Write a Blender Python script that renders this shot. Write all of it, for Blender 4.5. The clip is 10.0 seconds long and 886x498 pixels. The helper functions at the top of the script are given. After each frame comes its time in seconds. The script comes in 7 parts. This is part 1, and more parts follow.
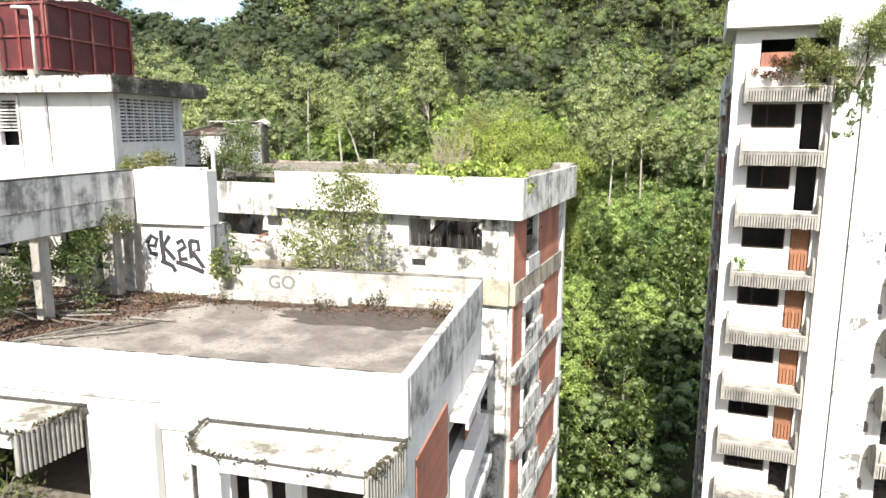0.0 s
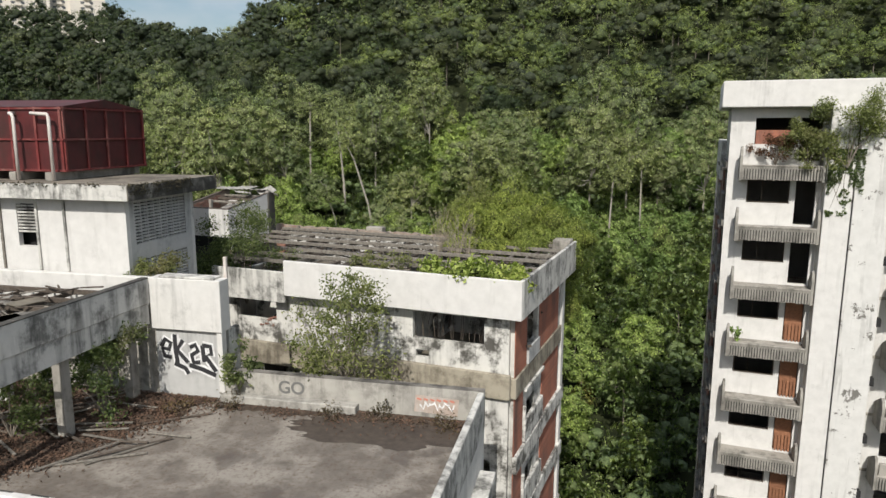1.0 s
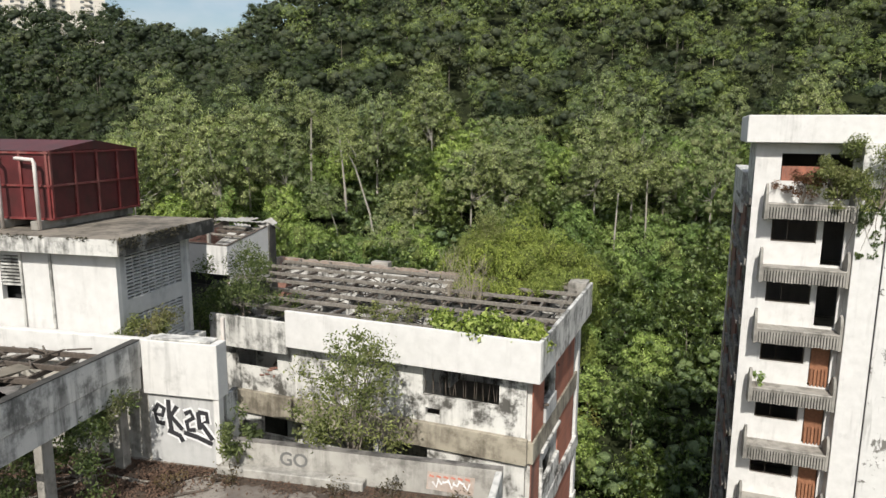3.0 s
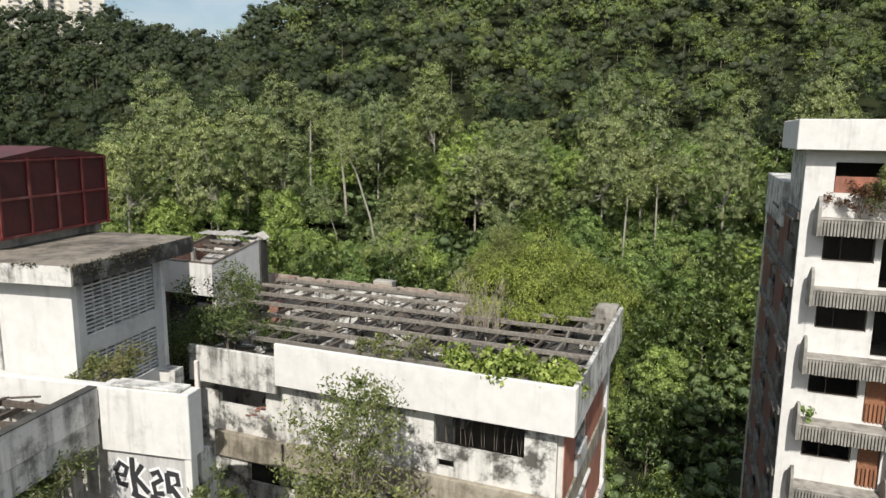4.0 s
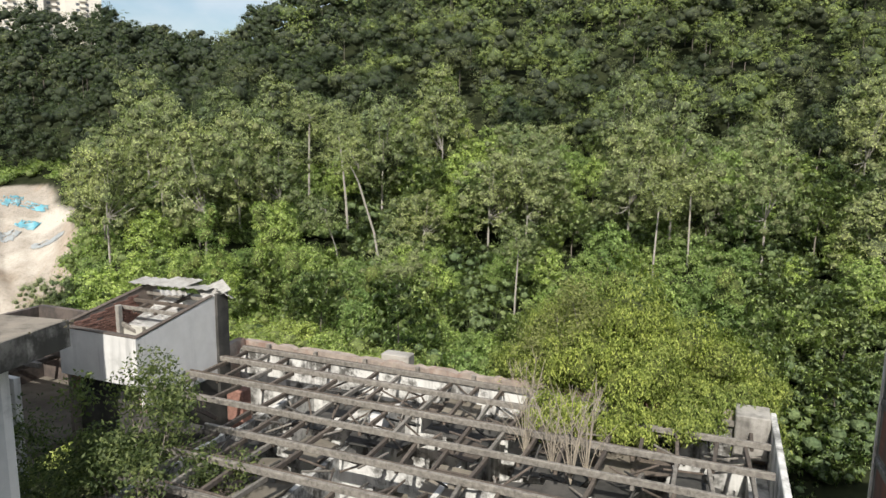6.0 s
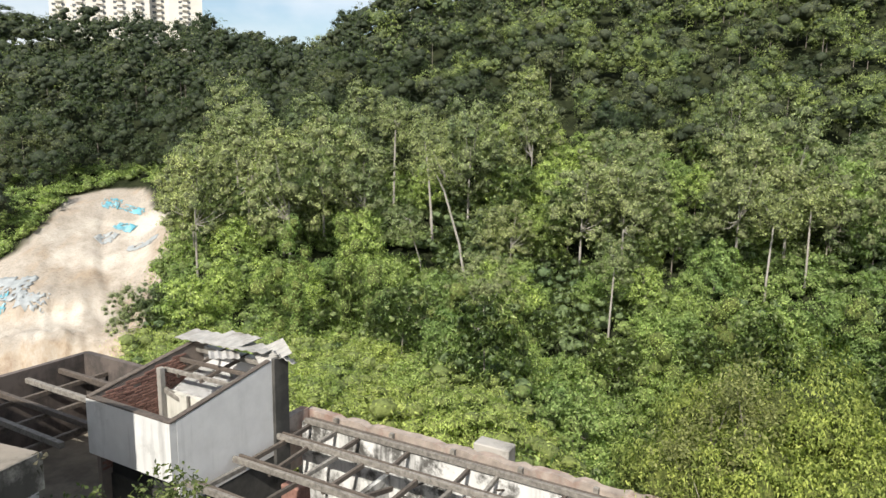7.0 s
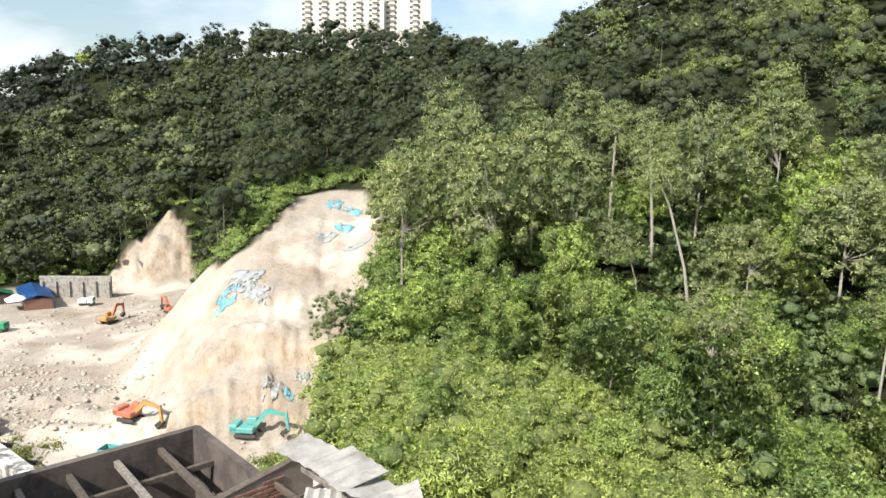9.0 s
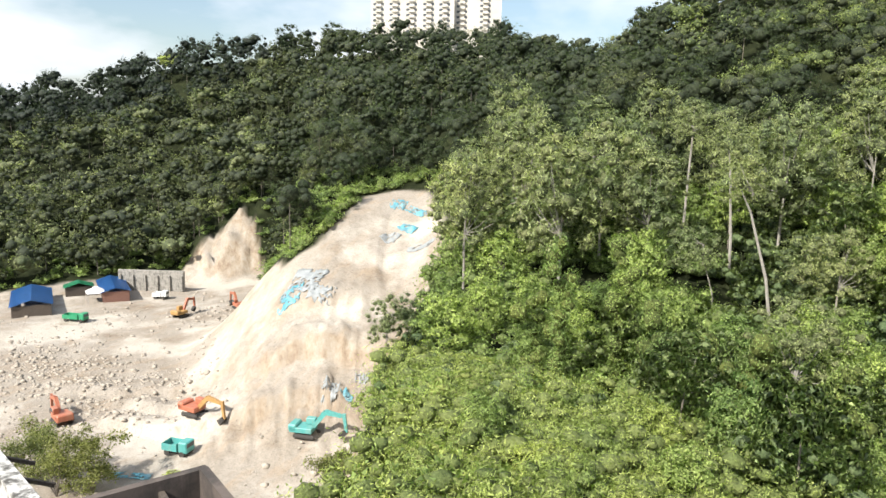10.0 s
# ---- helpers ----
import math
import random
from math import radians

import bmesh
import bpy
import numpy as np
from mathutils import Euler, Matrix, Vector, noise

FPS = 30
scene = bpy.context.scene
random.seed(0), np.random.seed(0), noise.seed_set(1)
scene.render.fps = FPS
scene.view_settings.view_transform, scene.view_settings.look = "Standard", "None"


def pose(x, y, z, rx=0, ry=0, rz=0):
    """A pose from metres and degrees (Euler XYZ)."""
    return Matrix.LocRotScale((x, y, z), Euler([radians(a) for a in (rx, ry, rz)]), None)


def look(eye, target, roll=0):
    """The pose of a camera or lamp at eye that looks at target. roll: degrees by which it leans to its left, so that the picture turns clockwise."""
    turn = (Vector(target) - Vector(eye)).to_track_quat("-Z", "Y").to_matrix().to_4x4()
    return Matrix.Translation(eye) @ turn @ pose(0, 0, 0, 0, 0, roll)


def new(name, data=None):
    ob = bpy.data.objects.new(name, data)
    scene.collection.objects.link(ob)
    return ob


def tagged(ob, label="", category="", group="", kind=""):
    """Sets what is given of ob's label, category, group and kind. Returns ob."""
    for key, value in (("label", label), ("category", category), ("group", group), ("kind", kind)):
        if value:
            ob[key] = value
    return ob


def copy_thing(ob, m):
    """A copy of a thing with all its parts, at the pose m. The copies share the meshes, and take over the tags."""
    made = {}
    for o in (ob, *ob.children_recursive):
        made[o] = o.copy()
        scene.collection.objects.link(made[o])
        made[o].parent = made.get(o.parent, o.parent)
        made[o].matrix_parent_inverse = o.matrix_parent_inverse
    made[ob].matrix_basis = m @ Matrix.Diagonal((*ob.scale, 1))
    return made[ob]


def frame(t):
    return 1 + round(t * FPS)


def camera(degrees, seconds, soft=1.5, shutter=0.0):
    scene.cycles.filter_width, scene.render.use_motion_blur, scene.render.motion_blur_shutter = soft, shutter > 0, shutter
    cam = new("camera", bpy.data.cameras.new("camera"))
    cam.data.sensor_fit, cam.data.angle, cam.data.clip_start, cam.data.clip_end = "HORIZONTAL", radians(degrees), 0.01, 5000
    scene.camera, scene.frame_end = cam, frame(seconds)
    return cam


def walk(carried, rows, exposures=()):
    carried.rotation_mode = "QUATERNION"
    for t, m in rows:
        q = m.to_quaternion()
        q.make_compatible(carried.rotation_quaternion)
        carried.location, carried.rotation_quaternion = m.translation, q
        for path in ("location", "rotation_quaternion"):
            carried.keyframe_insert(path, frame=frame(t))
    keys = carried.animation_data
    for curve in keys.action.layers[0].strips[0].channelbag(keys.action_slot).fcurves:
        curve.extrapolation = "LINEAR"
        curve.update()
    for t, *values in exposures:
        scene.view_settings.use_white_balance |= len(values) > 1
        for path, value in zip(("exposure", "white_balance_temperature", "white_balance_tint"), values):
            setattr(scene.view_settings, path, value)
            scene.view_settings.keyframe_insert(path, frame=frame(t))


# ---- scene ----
cam = camera(66.3, 10.0)
PATH = [
    (0, (-0.228, 2.557, 34.125), (-0.241, 4.527, 33.778), 0.2),
    (0.5, (-0.256, 2.452, 35.967), (-0.271, 4.423, 35.623), 0.2),
    (1, (-0.341, 2.339, 37.818), (-0.356, 4.309, 37.474), 0.2),
    (1.5, (-0.411, 2.258, 39.01), (-0.425, 4.229, 38.665), 0.2),
    (2, (-0.479, 2.26, 39.262), (-0.493, 4.23, 38.915), 0.2),
    (2.5, (-0.628, 2.975, 39.392), (-0.642, 4.944, 39.043), 0.3),
    (4, (-1.34, 7.965, 39.601), (-1.355, 9.936, 39.26), 0.6),
    (4.5, (-1.641, 10.246, 39.601), (-1.655, 12.218, 39.264), 0.6),
    (5, (-2.002, 12.788, 39.585), (-2.015, 14.76, 39.251), 0.7),
    (6.5, (-3.099, 21.003, 39.611), (-3.14, 22.976, 39.288), 0.7),
    (7, (-3.561, 23.33, 40.322), (-3.826, 25.285, 39.999), 0.8),
    (7.5, (-3.984, 25.679, 40.586), (-4.361, 27.616, 40.265), 1.0),
    (8, (-4.312, 27.599, 40.669), (-4.693, 29.536, 40.348), 1.0),
    (8.5, (-4.749, 29.313, 40.697), (-5.248, 31.223, 40.376), 1.0),
    (9, (-5.323, 31.107, 40.643), (-6.178, 32.886, 40.321), 1.1),
    (9.5, (-5.728, 32.612, 40.678), (-6.756, 34.296, 40.353), 1.3),
    (10, (-6.071, 33.79, 40.751), (-7.098, 35.474, 40.424), 1.3),
]
EXPOSURES = [(0.0, 1.38), (0.2, 0.8), (0.4, 0.2), (0.6, 0.05), (1.0, 0.05), (1.4, 0.05), (2.0, 0.14), (4.0, 0.25), (5.0, 0.32), (6.5, 0.56), (8.0, 0.77), (9.0, 0.83), (10.0, 0.82)]
walk(cam, [(t, look(eye, target, roll)) for t, eye, target, roll in PATH], EXPOSURES)

# brightness: the camera starts far too bright and settles within a second and a half
# ---- sky, sun ----
SUN_DIR = Vector((-0.18, -0.98, 0.94)).normalized()
world = bpy.data.worlds.new("sky")
scene.world = world
world.use_nodes = True
wn = world.node_tree.nodes
wl = world.node_tree.links
wbg = wn["Background"]
sky = wn.new("ShaderNodeTexSky")
sky.sky_type = "NISHITA"
sky.sun_disc = False
sky.sun_elevation = math.asin(SUN_DIR.z)
sky.sun_rotation = math.atan2(SUN_DIR.x, SUN_DIR.y)
sky.air_density, sky.dust_density = 1.2, 2.0
wtc = wn.new("ShaderNodeTexCoord")
wmap = wn.new("ShaderNodeMapping")
wmap.inputs["Scale"].default_value = (1.0, 1.0, 2.6)
wnoise = wn.new("ShaderNodeTexNoise")
wnoise.inputs["Scale"].default_value = 3.4
wnoise.inputs["Detail"].default_value = 9.0
wramp = wn.new("ShaderNodeValToRGB")
wramp.color_ramp.elements[0].position = 0.40
wramp.color_ramp.elements[1].position = 0.62
wmix = wn.new("ShaderNodeMixRGB")
wmix.inputs[2].default_value = (5.9, 6.2, 6.6, 1)
wl.new(wtc.outputs["Generated"], wmap.inputs[0])
wl.new(wmap.outputs[0], wnoise.inputs["Vector"])
wl.new(wnoise.outputs["Fac"], wramp.inputs[0])
wl.new(wramp.outputs[0], wmix.inputs[0])
wl.new(sky.outputs[0], wmix.inputs[1])
wl.new(wmix.outputs[0], wbg.inputs[0])
wbg.inputs[1].default_value = 0.105
sun = new("sun", bpy.data.lights.new("sun", "SUN"))
sun.data.energy, sun.data.angle, sun.data.color = 4.6, radians(0.55), (1.0, 0.955, 0.88)
sun.matrix_world = look(SUN_DIR * 200, (0, 0, 0))


# ---- materials ----
def mat(name, rough=0.8, metal=0.0):
    m = bpy.data.materials.new(name)
    m.use_nodes = True
    b = m.node_tree.nodes["Principled BSDF"]
    b.inputs["Roughness"].default_value, b.inputs["Metallic"].default_value = rough, metal
    return m, m.node_tree.nodes, m.node_tree.links, b


def nz(n, l, scale, detail=6.0, stretch=None, space="Object", rough=0.6):
    tc = n.new("ShaderNodeTexCoord")
    geo = n.new("ShaderNodeNewGeometry")
    src = geo.outputs["Position"] if space == "World" else tc.outputs[space]
    t = n.new("ShaderNodeTexNoise")
    t.inputs["Scale"].default_value, t.inputs["Detail"].default_value, t.inputs["Roughness"].default_value = scale, detail, rough
    mp = n.new("ShaderNodeMapping")
    mp.inputs["Scale"].default_value = stretch or (1, 1, 1)
    l.new(src, mp.inputs[0])
    l.new(mp.outputs[0], t.inputs["Vector"])
    return t.outputs["Fac"]


def ramp(n, l, fac, stops):
    r = n.new("ShaderNodeValToRGB")
    e = r.color_ramp.elements
    while len(e) < len(stops):
        e.new(0.5)
    for k, (p, c) in enumerate(stops):
        e[k].position, e[k].color = p, (*c, 1) if len(c) == 3 else c
    l.new(fac, r.inputs[0])
    return r.outputs[0]


def mixc(n, l, fac, a, b, kind="MIX"):
    x = n.new("ShaderNodeMixRGB")
    x.blend_type = kind
    for sock, val in zip(x.inputs, (fac, a, b)):
        if isinstance(val, (int, float)):
            sock.default_value = val
        elif isinstance(val, tuple):
            sock.default_value = (*val, 1)
        else:
            l.new(val, sock)
    return x.outputs[0]


def bump(n, l, b, fac, strength=0.4, dist=0.02):
    x = n.new("ShaderNodeBump")
    x.inputs["Strength"].default_value, x.inputs["Distance"].default_value = strength, dist
    l.new(fac, x.inputs["Height"])
    l.new(x.outputs[0], b.inputs["Normal"])


def plaster(name, base, grime, streak=0.5, blotch=0.4, lo=0.48, hi=0.7):
    """Painted or bare concrete with black algae: blotches, and streaks that run down."""
    m, n, l, b = mat(name, 0.85)
    tone = ramp(n, l, nz(n, l, 2.3, 8, space="World"), [(0.3, tuple(c * 0.86 for c in base)), (0.7, base)])
    st = ramp(n, l, nz(n, l, 3.2, 7, (1, 1, 0.09), "World"), [(lo, (0, 0, 0)), (hi, (streak,) * 3)])
    area = ramp(n, l, nz(n, l, 0.55, 5, space="World"), [(0.38, (0, 0, 0)), (0.62, (1, 1, 1))])
    st = mixc(n, l, 1.0, st, area, "MULTIPLY")
    bl = ramp(n, l, nz(n, l, 1.1, 10, space="World", rough=0.72), [(lo + 0.04, (0, 0, 0)), (hi, (blotch,) * 3)])
    c = mixc(n, l, st, tone, grime)
    c = mixc(n, l, bl, c, tuple(g * 1.3 for g in grime))
    l.new(c, b.inputs["Base Color"])
    bump(n, l, b, nz(n, l, 26, 6, space="World"), 0.25, 0.02)
    return m


WHITE = plaster("white_paint", (0.61, 0.60, 0.575), (0.09, 0.09, 0.085), 0.55, 0.45, 0.52, 0.74)
WHITE_OLD = plaster("white_paint_weathered", (0.60, 0.59, 0.555), (0.06, 0.06, 0.055), 0.85, 0.8, 0.44, 0.62)
WHITE_CLEAN = plaster("white_paint_clean", (0.62, 0.61, 0.59), (0.16, 0.155, 0.145), 0.45, 0.32, 0.54, 0.76)
WHITE_MOULD = plaster("white_paint_with_mould", (0.63, 0.62, 0.585), (0.045, 0.042, 0.036), 0.9, 0.95, 0.45, 0.6)
PARAPET_GREY = plaster("dirty_grey_parapet", (0.385, 0.37, 0.335), (0.085, 0.08, 0.07), 0.75, 0.6, 0.45, 0.64)
ROOM_BLACK = plaster("black_room_wall", (0.125, 0.10, 0.085), (0.025, 0.022, 0.02), 0.8, 0.7, 0.42, 0.62)
# grime, darkened further to carry the shade of the tower's end wall
GRIME_AND_SHADE = plaster("grimy_and_shaded_concrete", (0.205, 0.19, 0.17), (0.03, 0.028, 0.025), 0.85, 0.8, 0.42, 0.62)
SLAB_EDGE = plaster("mossy_slab_edge", (0.30, 0.285, 0.255), (0.03, 0.028, 0.024), 0.97, 0.95, 0.36, 0.52)
WHITE_FLAKED = plaster("white_paint_flaking", (0.61, 0.605, 0.585), (0.10, 0.095, 0.085), 0.3, 0.95, 0.55, 0.585)
SLAB_TOP = plaster("stained_roof_concrete", (0.235, 0.205, 0.165), (0.045, 0.04, 0.032), 0.4, 0.9, 0.4, 0.6)
GREY_WALL = plaster("grey_paint", (0.47, 0.47, 0.46), (0.09, 0.09, 0.09), 0.6, 0.4)
CONCRETE = plaster("bare_concrete", (0.34, 0.32, 0.285), (0.055, 0.05, 0.042), 0.7, 0.65, 0.44, 0.66)
# mould-black concrete, also used where black paints in shade
BLACKENED_AND_SHADE = plaster("blackened_and_shade_concrete", (0.075, 0.07, 0.062), (0.018, 0.018, 0.016), 0.9, 0.8, 0.35, 0.6)
FLUTE = plaster("fluted_concrete", (0.30, 0.285, 0.255), (0.05, 0.048, 0.042), 0.6, 0.55, 0.42, 0.66)
BELT = plaster("stained_belt_concrete", (0.36, 0.325, 0.255), (0.07, 0.058, 0.042), 0.85, 0.75, 0.4, 0.62)
CREAM_WALL = plaster("cream_plaster", (0.58, 0.56, 0.49), (0.12, 0.11, 0.09), 0.6, 0.5)
INNER = plaster("room_plaster", (0.44, 0.415, 0.365), (0.08, 0.075, 0.062), 0.8, 0.8, 0.44, 0.64)
# dark plaster with the missing room light put into its colour
ROOM_SHADE = plaster("room_shade_plaster", (0.10, 0.095, 0.09), (0.03, 0.03, 0.03))


def timber_mat(name, a, c):
    m, n, l, b = mat(name, 0.85)
    g = nz(n, l, 9, 6, (1, 1, 1), "World", 0.7)
    col = ramp(n, l, g, [(0.3, a), (0.7, c)])
    oi = n.new("ShaderNodeObjectInfo")
    col = mixc(n, l, ramp(n, l, oi.outputs["Random"], [(0.0, (0.0,) * 3), (1.0, (0.5,) * 3)]), col, tuple(x * 0.55 for x in a))
    l.new(col, b.inputs["Base Color"])
    bump(n, l, b, g, 0.5, 0.02)
    return m


TIMBER = timber_mat("weathered_timber", (0.085, 0.075, 0.063), (0.31, 0.285, 0.245))
TIMBER_DARK = timber_mat("wet_dark_timber", (0.05, 0.04, 0.032), (0.15, 0.12, 0.095))
DOOR_WOOD = timber_mat("brown_door_wood", (0.20, 0.085, 0.045), (0.36, 0.17, 0.09))


def brick_mat(name, a, c, mortar):
    m, n, l, b = mat(name, 0.9)
    tc = n.new("ShaderNodeTexCoord")
    mp = n.new("ShaderNodeMapping")
    mp.inputs["Rotation"].default_value = (radians(90), 0, radians(90))
    bt = n.new("ShaderNodeTexBrick")
    bt.inputs["Scale"].default_value = 4.3
    bt.inputs["Mortar Size"].default_value = 0.012
    bt.inputs["Color1"].default_value, bt.inputs["Color2"].default_value, bt.inputs["Mortar"].default_value = (*a, 1), (*c, 1), (*mortar, 1)
    l.new(tc.outputs["Object"], mp.inputs[0])
    l.new(mp.outputs[0], bt.inputs[0])
    st = ramp(n, l, nz(n, l, 0.8, 8, (1, 1, 0.35), "World"), [(0.45, (0, 0, 0)), (0.7, (0.75,) * 3)])
    l.new(mixc(n, l, st, bt.outputs[0], (0.07, 0.055, 0.05)), b.inputs["Base Color"])
    bump(n, l, b, bt.outputs["Fac"], -0.4, 0.01)
    return m


BRICK = brick_mat("red_brick", (0.30, 0.105, 0.065), (0.37, 0.14, 0.085), (0.23, 0.15, 0.12))
# darker copy of the red brick: shade put into the colour
BRICK_SHADE = brick_mat("shade_toned_red_brick", (0.15, 0.062, 0.045), (0.19, 0.08, 0.058), (0.12, 0.09, 0.075))


def plain(name, col, rough=0.7, metal=0.0, var=0.25, scale=4.0, dirt=None, dirt_amount=0.5):
    m, n, l, b = mat(name, rough, metal)
    c = ramp(n, l, nz(n, l, scale, 7, space="World"), [(0.3, tuple(x * (1 - var) for x in col)), (0.7, col)])
    if dirt:
        k = ramp(n, l, nz(n, l, scale * 0.4, 9, (1, 1, 0.4), "World", 0.7), [(0.48, (0, 0, 0)), (0.68, (dirt_amount,) * 3)])
        c = mixc(n, l, k, c, dirt)
    l.new(c, b.inputs["Base Color"])
    bump(n, l, b, nz(n, l, scale * 6, 4, space="World"), 0.15, 0.02)
    return m


LOOSE_BRICK = timber_mat("loose_red_brick", (0.14, 0.07, 0.052), (0.31, 0.165, 0.125))
RUBBLE = plain("broken_brick_and_render", (0.36, 0.30, 0.25), 0.95, 0, 0.5, 3.0, (0.2, 0.09, 0.06), 0.8)
MORTAR = plain("mortar", (0.22, 0.18, 0.15), 0.95)
RED_STEEL = plain("red_painted_steel", (0.105, 0.017, 0.018), 0.55, 0.1, 0.5, 1.6, (0.045, 0.018, 0.015), 0.9)
RED_RIB = plain("faded_red_steel", (0.19, 0.032, 0.03), 0.55, 0.1, 0.4, 3, (0.33, 0.2, 0.17), 0.5)
PIPE_WHITE = plain("pipe_paint", (0.62, 0.58, 0.54), 0.5, 0, 0.2, 3, (0.3, 0.16, 0.1), 0.5)
# near-black that paints the shade of voids; also colours the movement joint
VOID_SHADE_AND_JOINT = plain("void_shade_and_joint_black", (0.02, 0.02, 0.021), 0.9)
SHEET = plain("asbestos_sheet", (0.38, 0.365, 0.335), 0.85, 0, 0.35, 3, (0.15, 0.135, 0.115), 0.85)
ROOF_DIRT_AND_SHADE = plain("roof_dirt_and_shade", (0.21, 0.185, 0.145), 0.95, 0, 0.5, 1.2, (0.07, 0.06, 0.045), 0.8)
SPRAY_BLACK = plain("black_spray_paint", (0.03, 0.03, 0.034), 0.6)
SPRAY_WHITE = plain("white_spray_paint", (0.75, 0.75, 0.75), 0.6)
SPRAY_RED = plain("red_spray_paint", (0.55, 0.2, 0.14), 0.6)
SPRAY_ORANGE = plain("pale_orange_paint", (0.46, 0.37, 0.31), 0.7, 0, 0.35, 6, (0.4, 0.38, 0.36), 0.8)
SPRAY_GREY = plain("grey_spray_paint", (0.15, 0.148, 0.142), 0.7)


def terrace_mat():
    m, n, l, b = mat("terrace_screed", 0.75)
    c = ramp(n, l, nz(n, l, 1.6, 9, space="World"), [(0.3, (0.105, 0.09, 0.076)), (0.7, (0.185, 0.163, 0.14))])
    w = ramp(n, l, nz(n, l, 0.42, 7, space="World"), [(0.47, (0, 0, 0)), (0.56, (0.75,) * 3)])
    c = mixc(n, l, w, c, (0.285, 0.26, 0.225))
    k = ramp(n, l, nz(n, l, 0.33, 6, (1.4, 1, 1), "World"), [(0.56, (0, 0, 0)), (0.61, (0.6,) * 3)])
    c = mixc(n, l, k, c, (0.075, 0.062, 0.055))
    s = ramp(n, l, nz(n, l, 7.0, 10, space="World", rough=0.8), [(0.5, (0, 0, 0)), (0.62, (0.75,) * 3)])
    c = mixc(n, l, s, c, (0.10, 0.07, 0.05))
    l.new(c, b.inputs["Base Color"])
    bump(n, l, b, nz(n, l, 14, 6, space="World"), 0.3, 0.02)
    return m


SCREED = terrace_mat()


def leaf_mat(name, dark, light, dry=None, sub=0.45, mass=False):
    """Leaves, each with its own shade; mass: the dense inner lumps, mottled at leaf size, gap shade painted in."""
    m, n, l, b = mat(name, 0.6)
    geo = n.new("ShaderNodeNewGeometry")
    oi = n.new("ShaderNodeObjectInfo")
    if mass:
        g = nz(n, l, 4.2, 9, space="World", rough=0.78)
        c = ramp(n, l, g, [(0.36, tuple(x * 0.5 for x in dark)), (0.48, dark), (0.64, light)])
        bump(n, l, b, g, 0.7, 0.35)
    else:
        c = ramp(n, l, geo.outputs["Random Per Island"], [(0.0, tuple(x * 0.8 for x in dark)), (0.3, dark), (1.0, light)])
    patch = ramp(n, l, nz(n, l, 0.13, 4, space="World"), [(0.34, (0.68, 0.76, 0.78)), (0.5, (1, 1, 1)), (0.64, (1.16, 1.15, 1.04))])
    c = mixc(n, l, 1.0, c, patch, "MULTIPLY")
    own = ramp(n, l, oi.outputs["Random"], [(0.0, (0.76, 0.83, 0.84)), (0.5, (1, 1, 1)), (1.0, (1.2, 1.17, 1.1))])
    c = mixc(n, l, 1.0, c, own, "MULTIPLY")
    if dry:
        k = ramp(n, l, nz(n, l, 0.5, 4, space="World"), [(0.6, (0, 0, 0)), (0.72, (0.6,) * 3)])
        c = mixc(n, l, k, c, dry)
    l.new(c, b.inputs["Base Color"])
    b.inputs["Specular IOR Level"].default_value = 0.25
    if mass:
        return m
    tr = n.new("ShaderNodeBsdfTranslucent")
    l.new(mixc(n, l, 1.0, c, (1.05, 1.2, 0.65), "MULTIPLY"), tr.inputs[0])
    mx = n.new("ShaderNodeMixShader")
    mx.inputs[0].default_value = sub
    l.new(b.outputs[0], mx.inputs[1])
    l.new(tr.outputs[0], mx.inputs[2])
    l.new(mx.outputs[0], n["Material Output"].inputs[0])
    return m


FOLIAGE = {}
for kind_, dk, lt in (
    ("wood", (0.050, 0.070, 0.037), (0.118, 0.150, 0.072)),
    ("hill", (0.101, 0.118, 0.062), (0.217, 0.242, 0.128)),
    ("moss", (0.180, 0.225, 0.085), (0.350, 0.410, 0.155)),
    # ridge: leaves darkened to paint shade onto the far upper slope
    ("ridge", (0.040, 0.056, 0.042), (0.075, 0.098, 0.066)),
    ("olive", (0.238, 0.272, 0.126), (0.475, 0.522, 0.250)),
    ("bright", (0.254, 0.335, 0.105), (0.509, 0.600, 0.210)),
    ("deep", (0.286, 0.375, 0.155), (0.572, 0.660, 0.300)),
    ("creeper", (0.175, 0.220, 0.055), (0.456, 0.500, 0.140)),
    ("fern", (0.318, 0.290, 0.075), (0.530, 0.470, 0.150)),
    ("feathery", (0.392, 0.455, 0.135), (0.625, 0.680, 0.235)),
):
    # inner lumps get 0.42 of the leaf colour: painted shade between the leaves
    FOLIAGE[kind_] = (leaf_mat(kind_ + "_leaves", dk, lt), leaf_mat(kind_ + "_shade_mass", tuple(x * 0.42 for x in dk), tuple(x * 0.42 for x in lt), mass=True))
LEAF_CREEPER, LEAF_BRIGHT, LEAF_DEEP = FOLIAGE["creeper"][0], FOLIAGE["bright"][0], FOLIAGE["deep"][0]
LEAF_DARK = leaf_mat("dark_shrub_leaves", (0.06, 0.085, 0.032), (0.185, 0.22, 0.085), (0.2, 0.17, 0.1))
LEAF_SHRUB = leaf_mat("shrub_leaves", (0.13, 0.145, 0.055), (0.31, 0.325, 0.13), (0.26, 0.21, 0.13))
BARK = plain("grey_bark", (0.23, 0.20, 0.165), 0.9, 0, 0.5, 3)
BARK_PALE = plain("pale_bark", (0.362, 0.334, 0.294), 0.85, 0, 0.35, 2, (0.2, 0.17, 0.13), 0.6)
DRY_STICK = plain("dry_stick", (0.36, 0.31, 0.24), 0.9, 0, 0.4, 5)


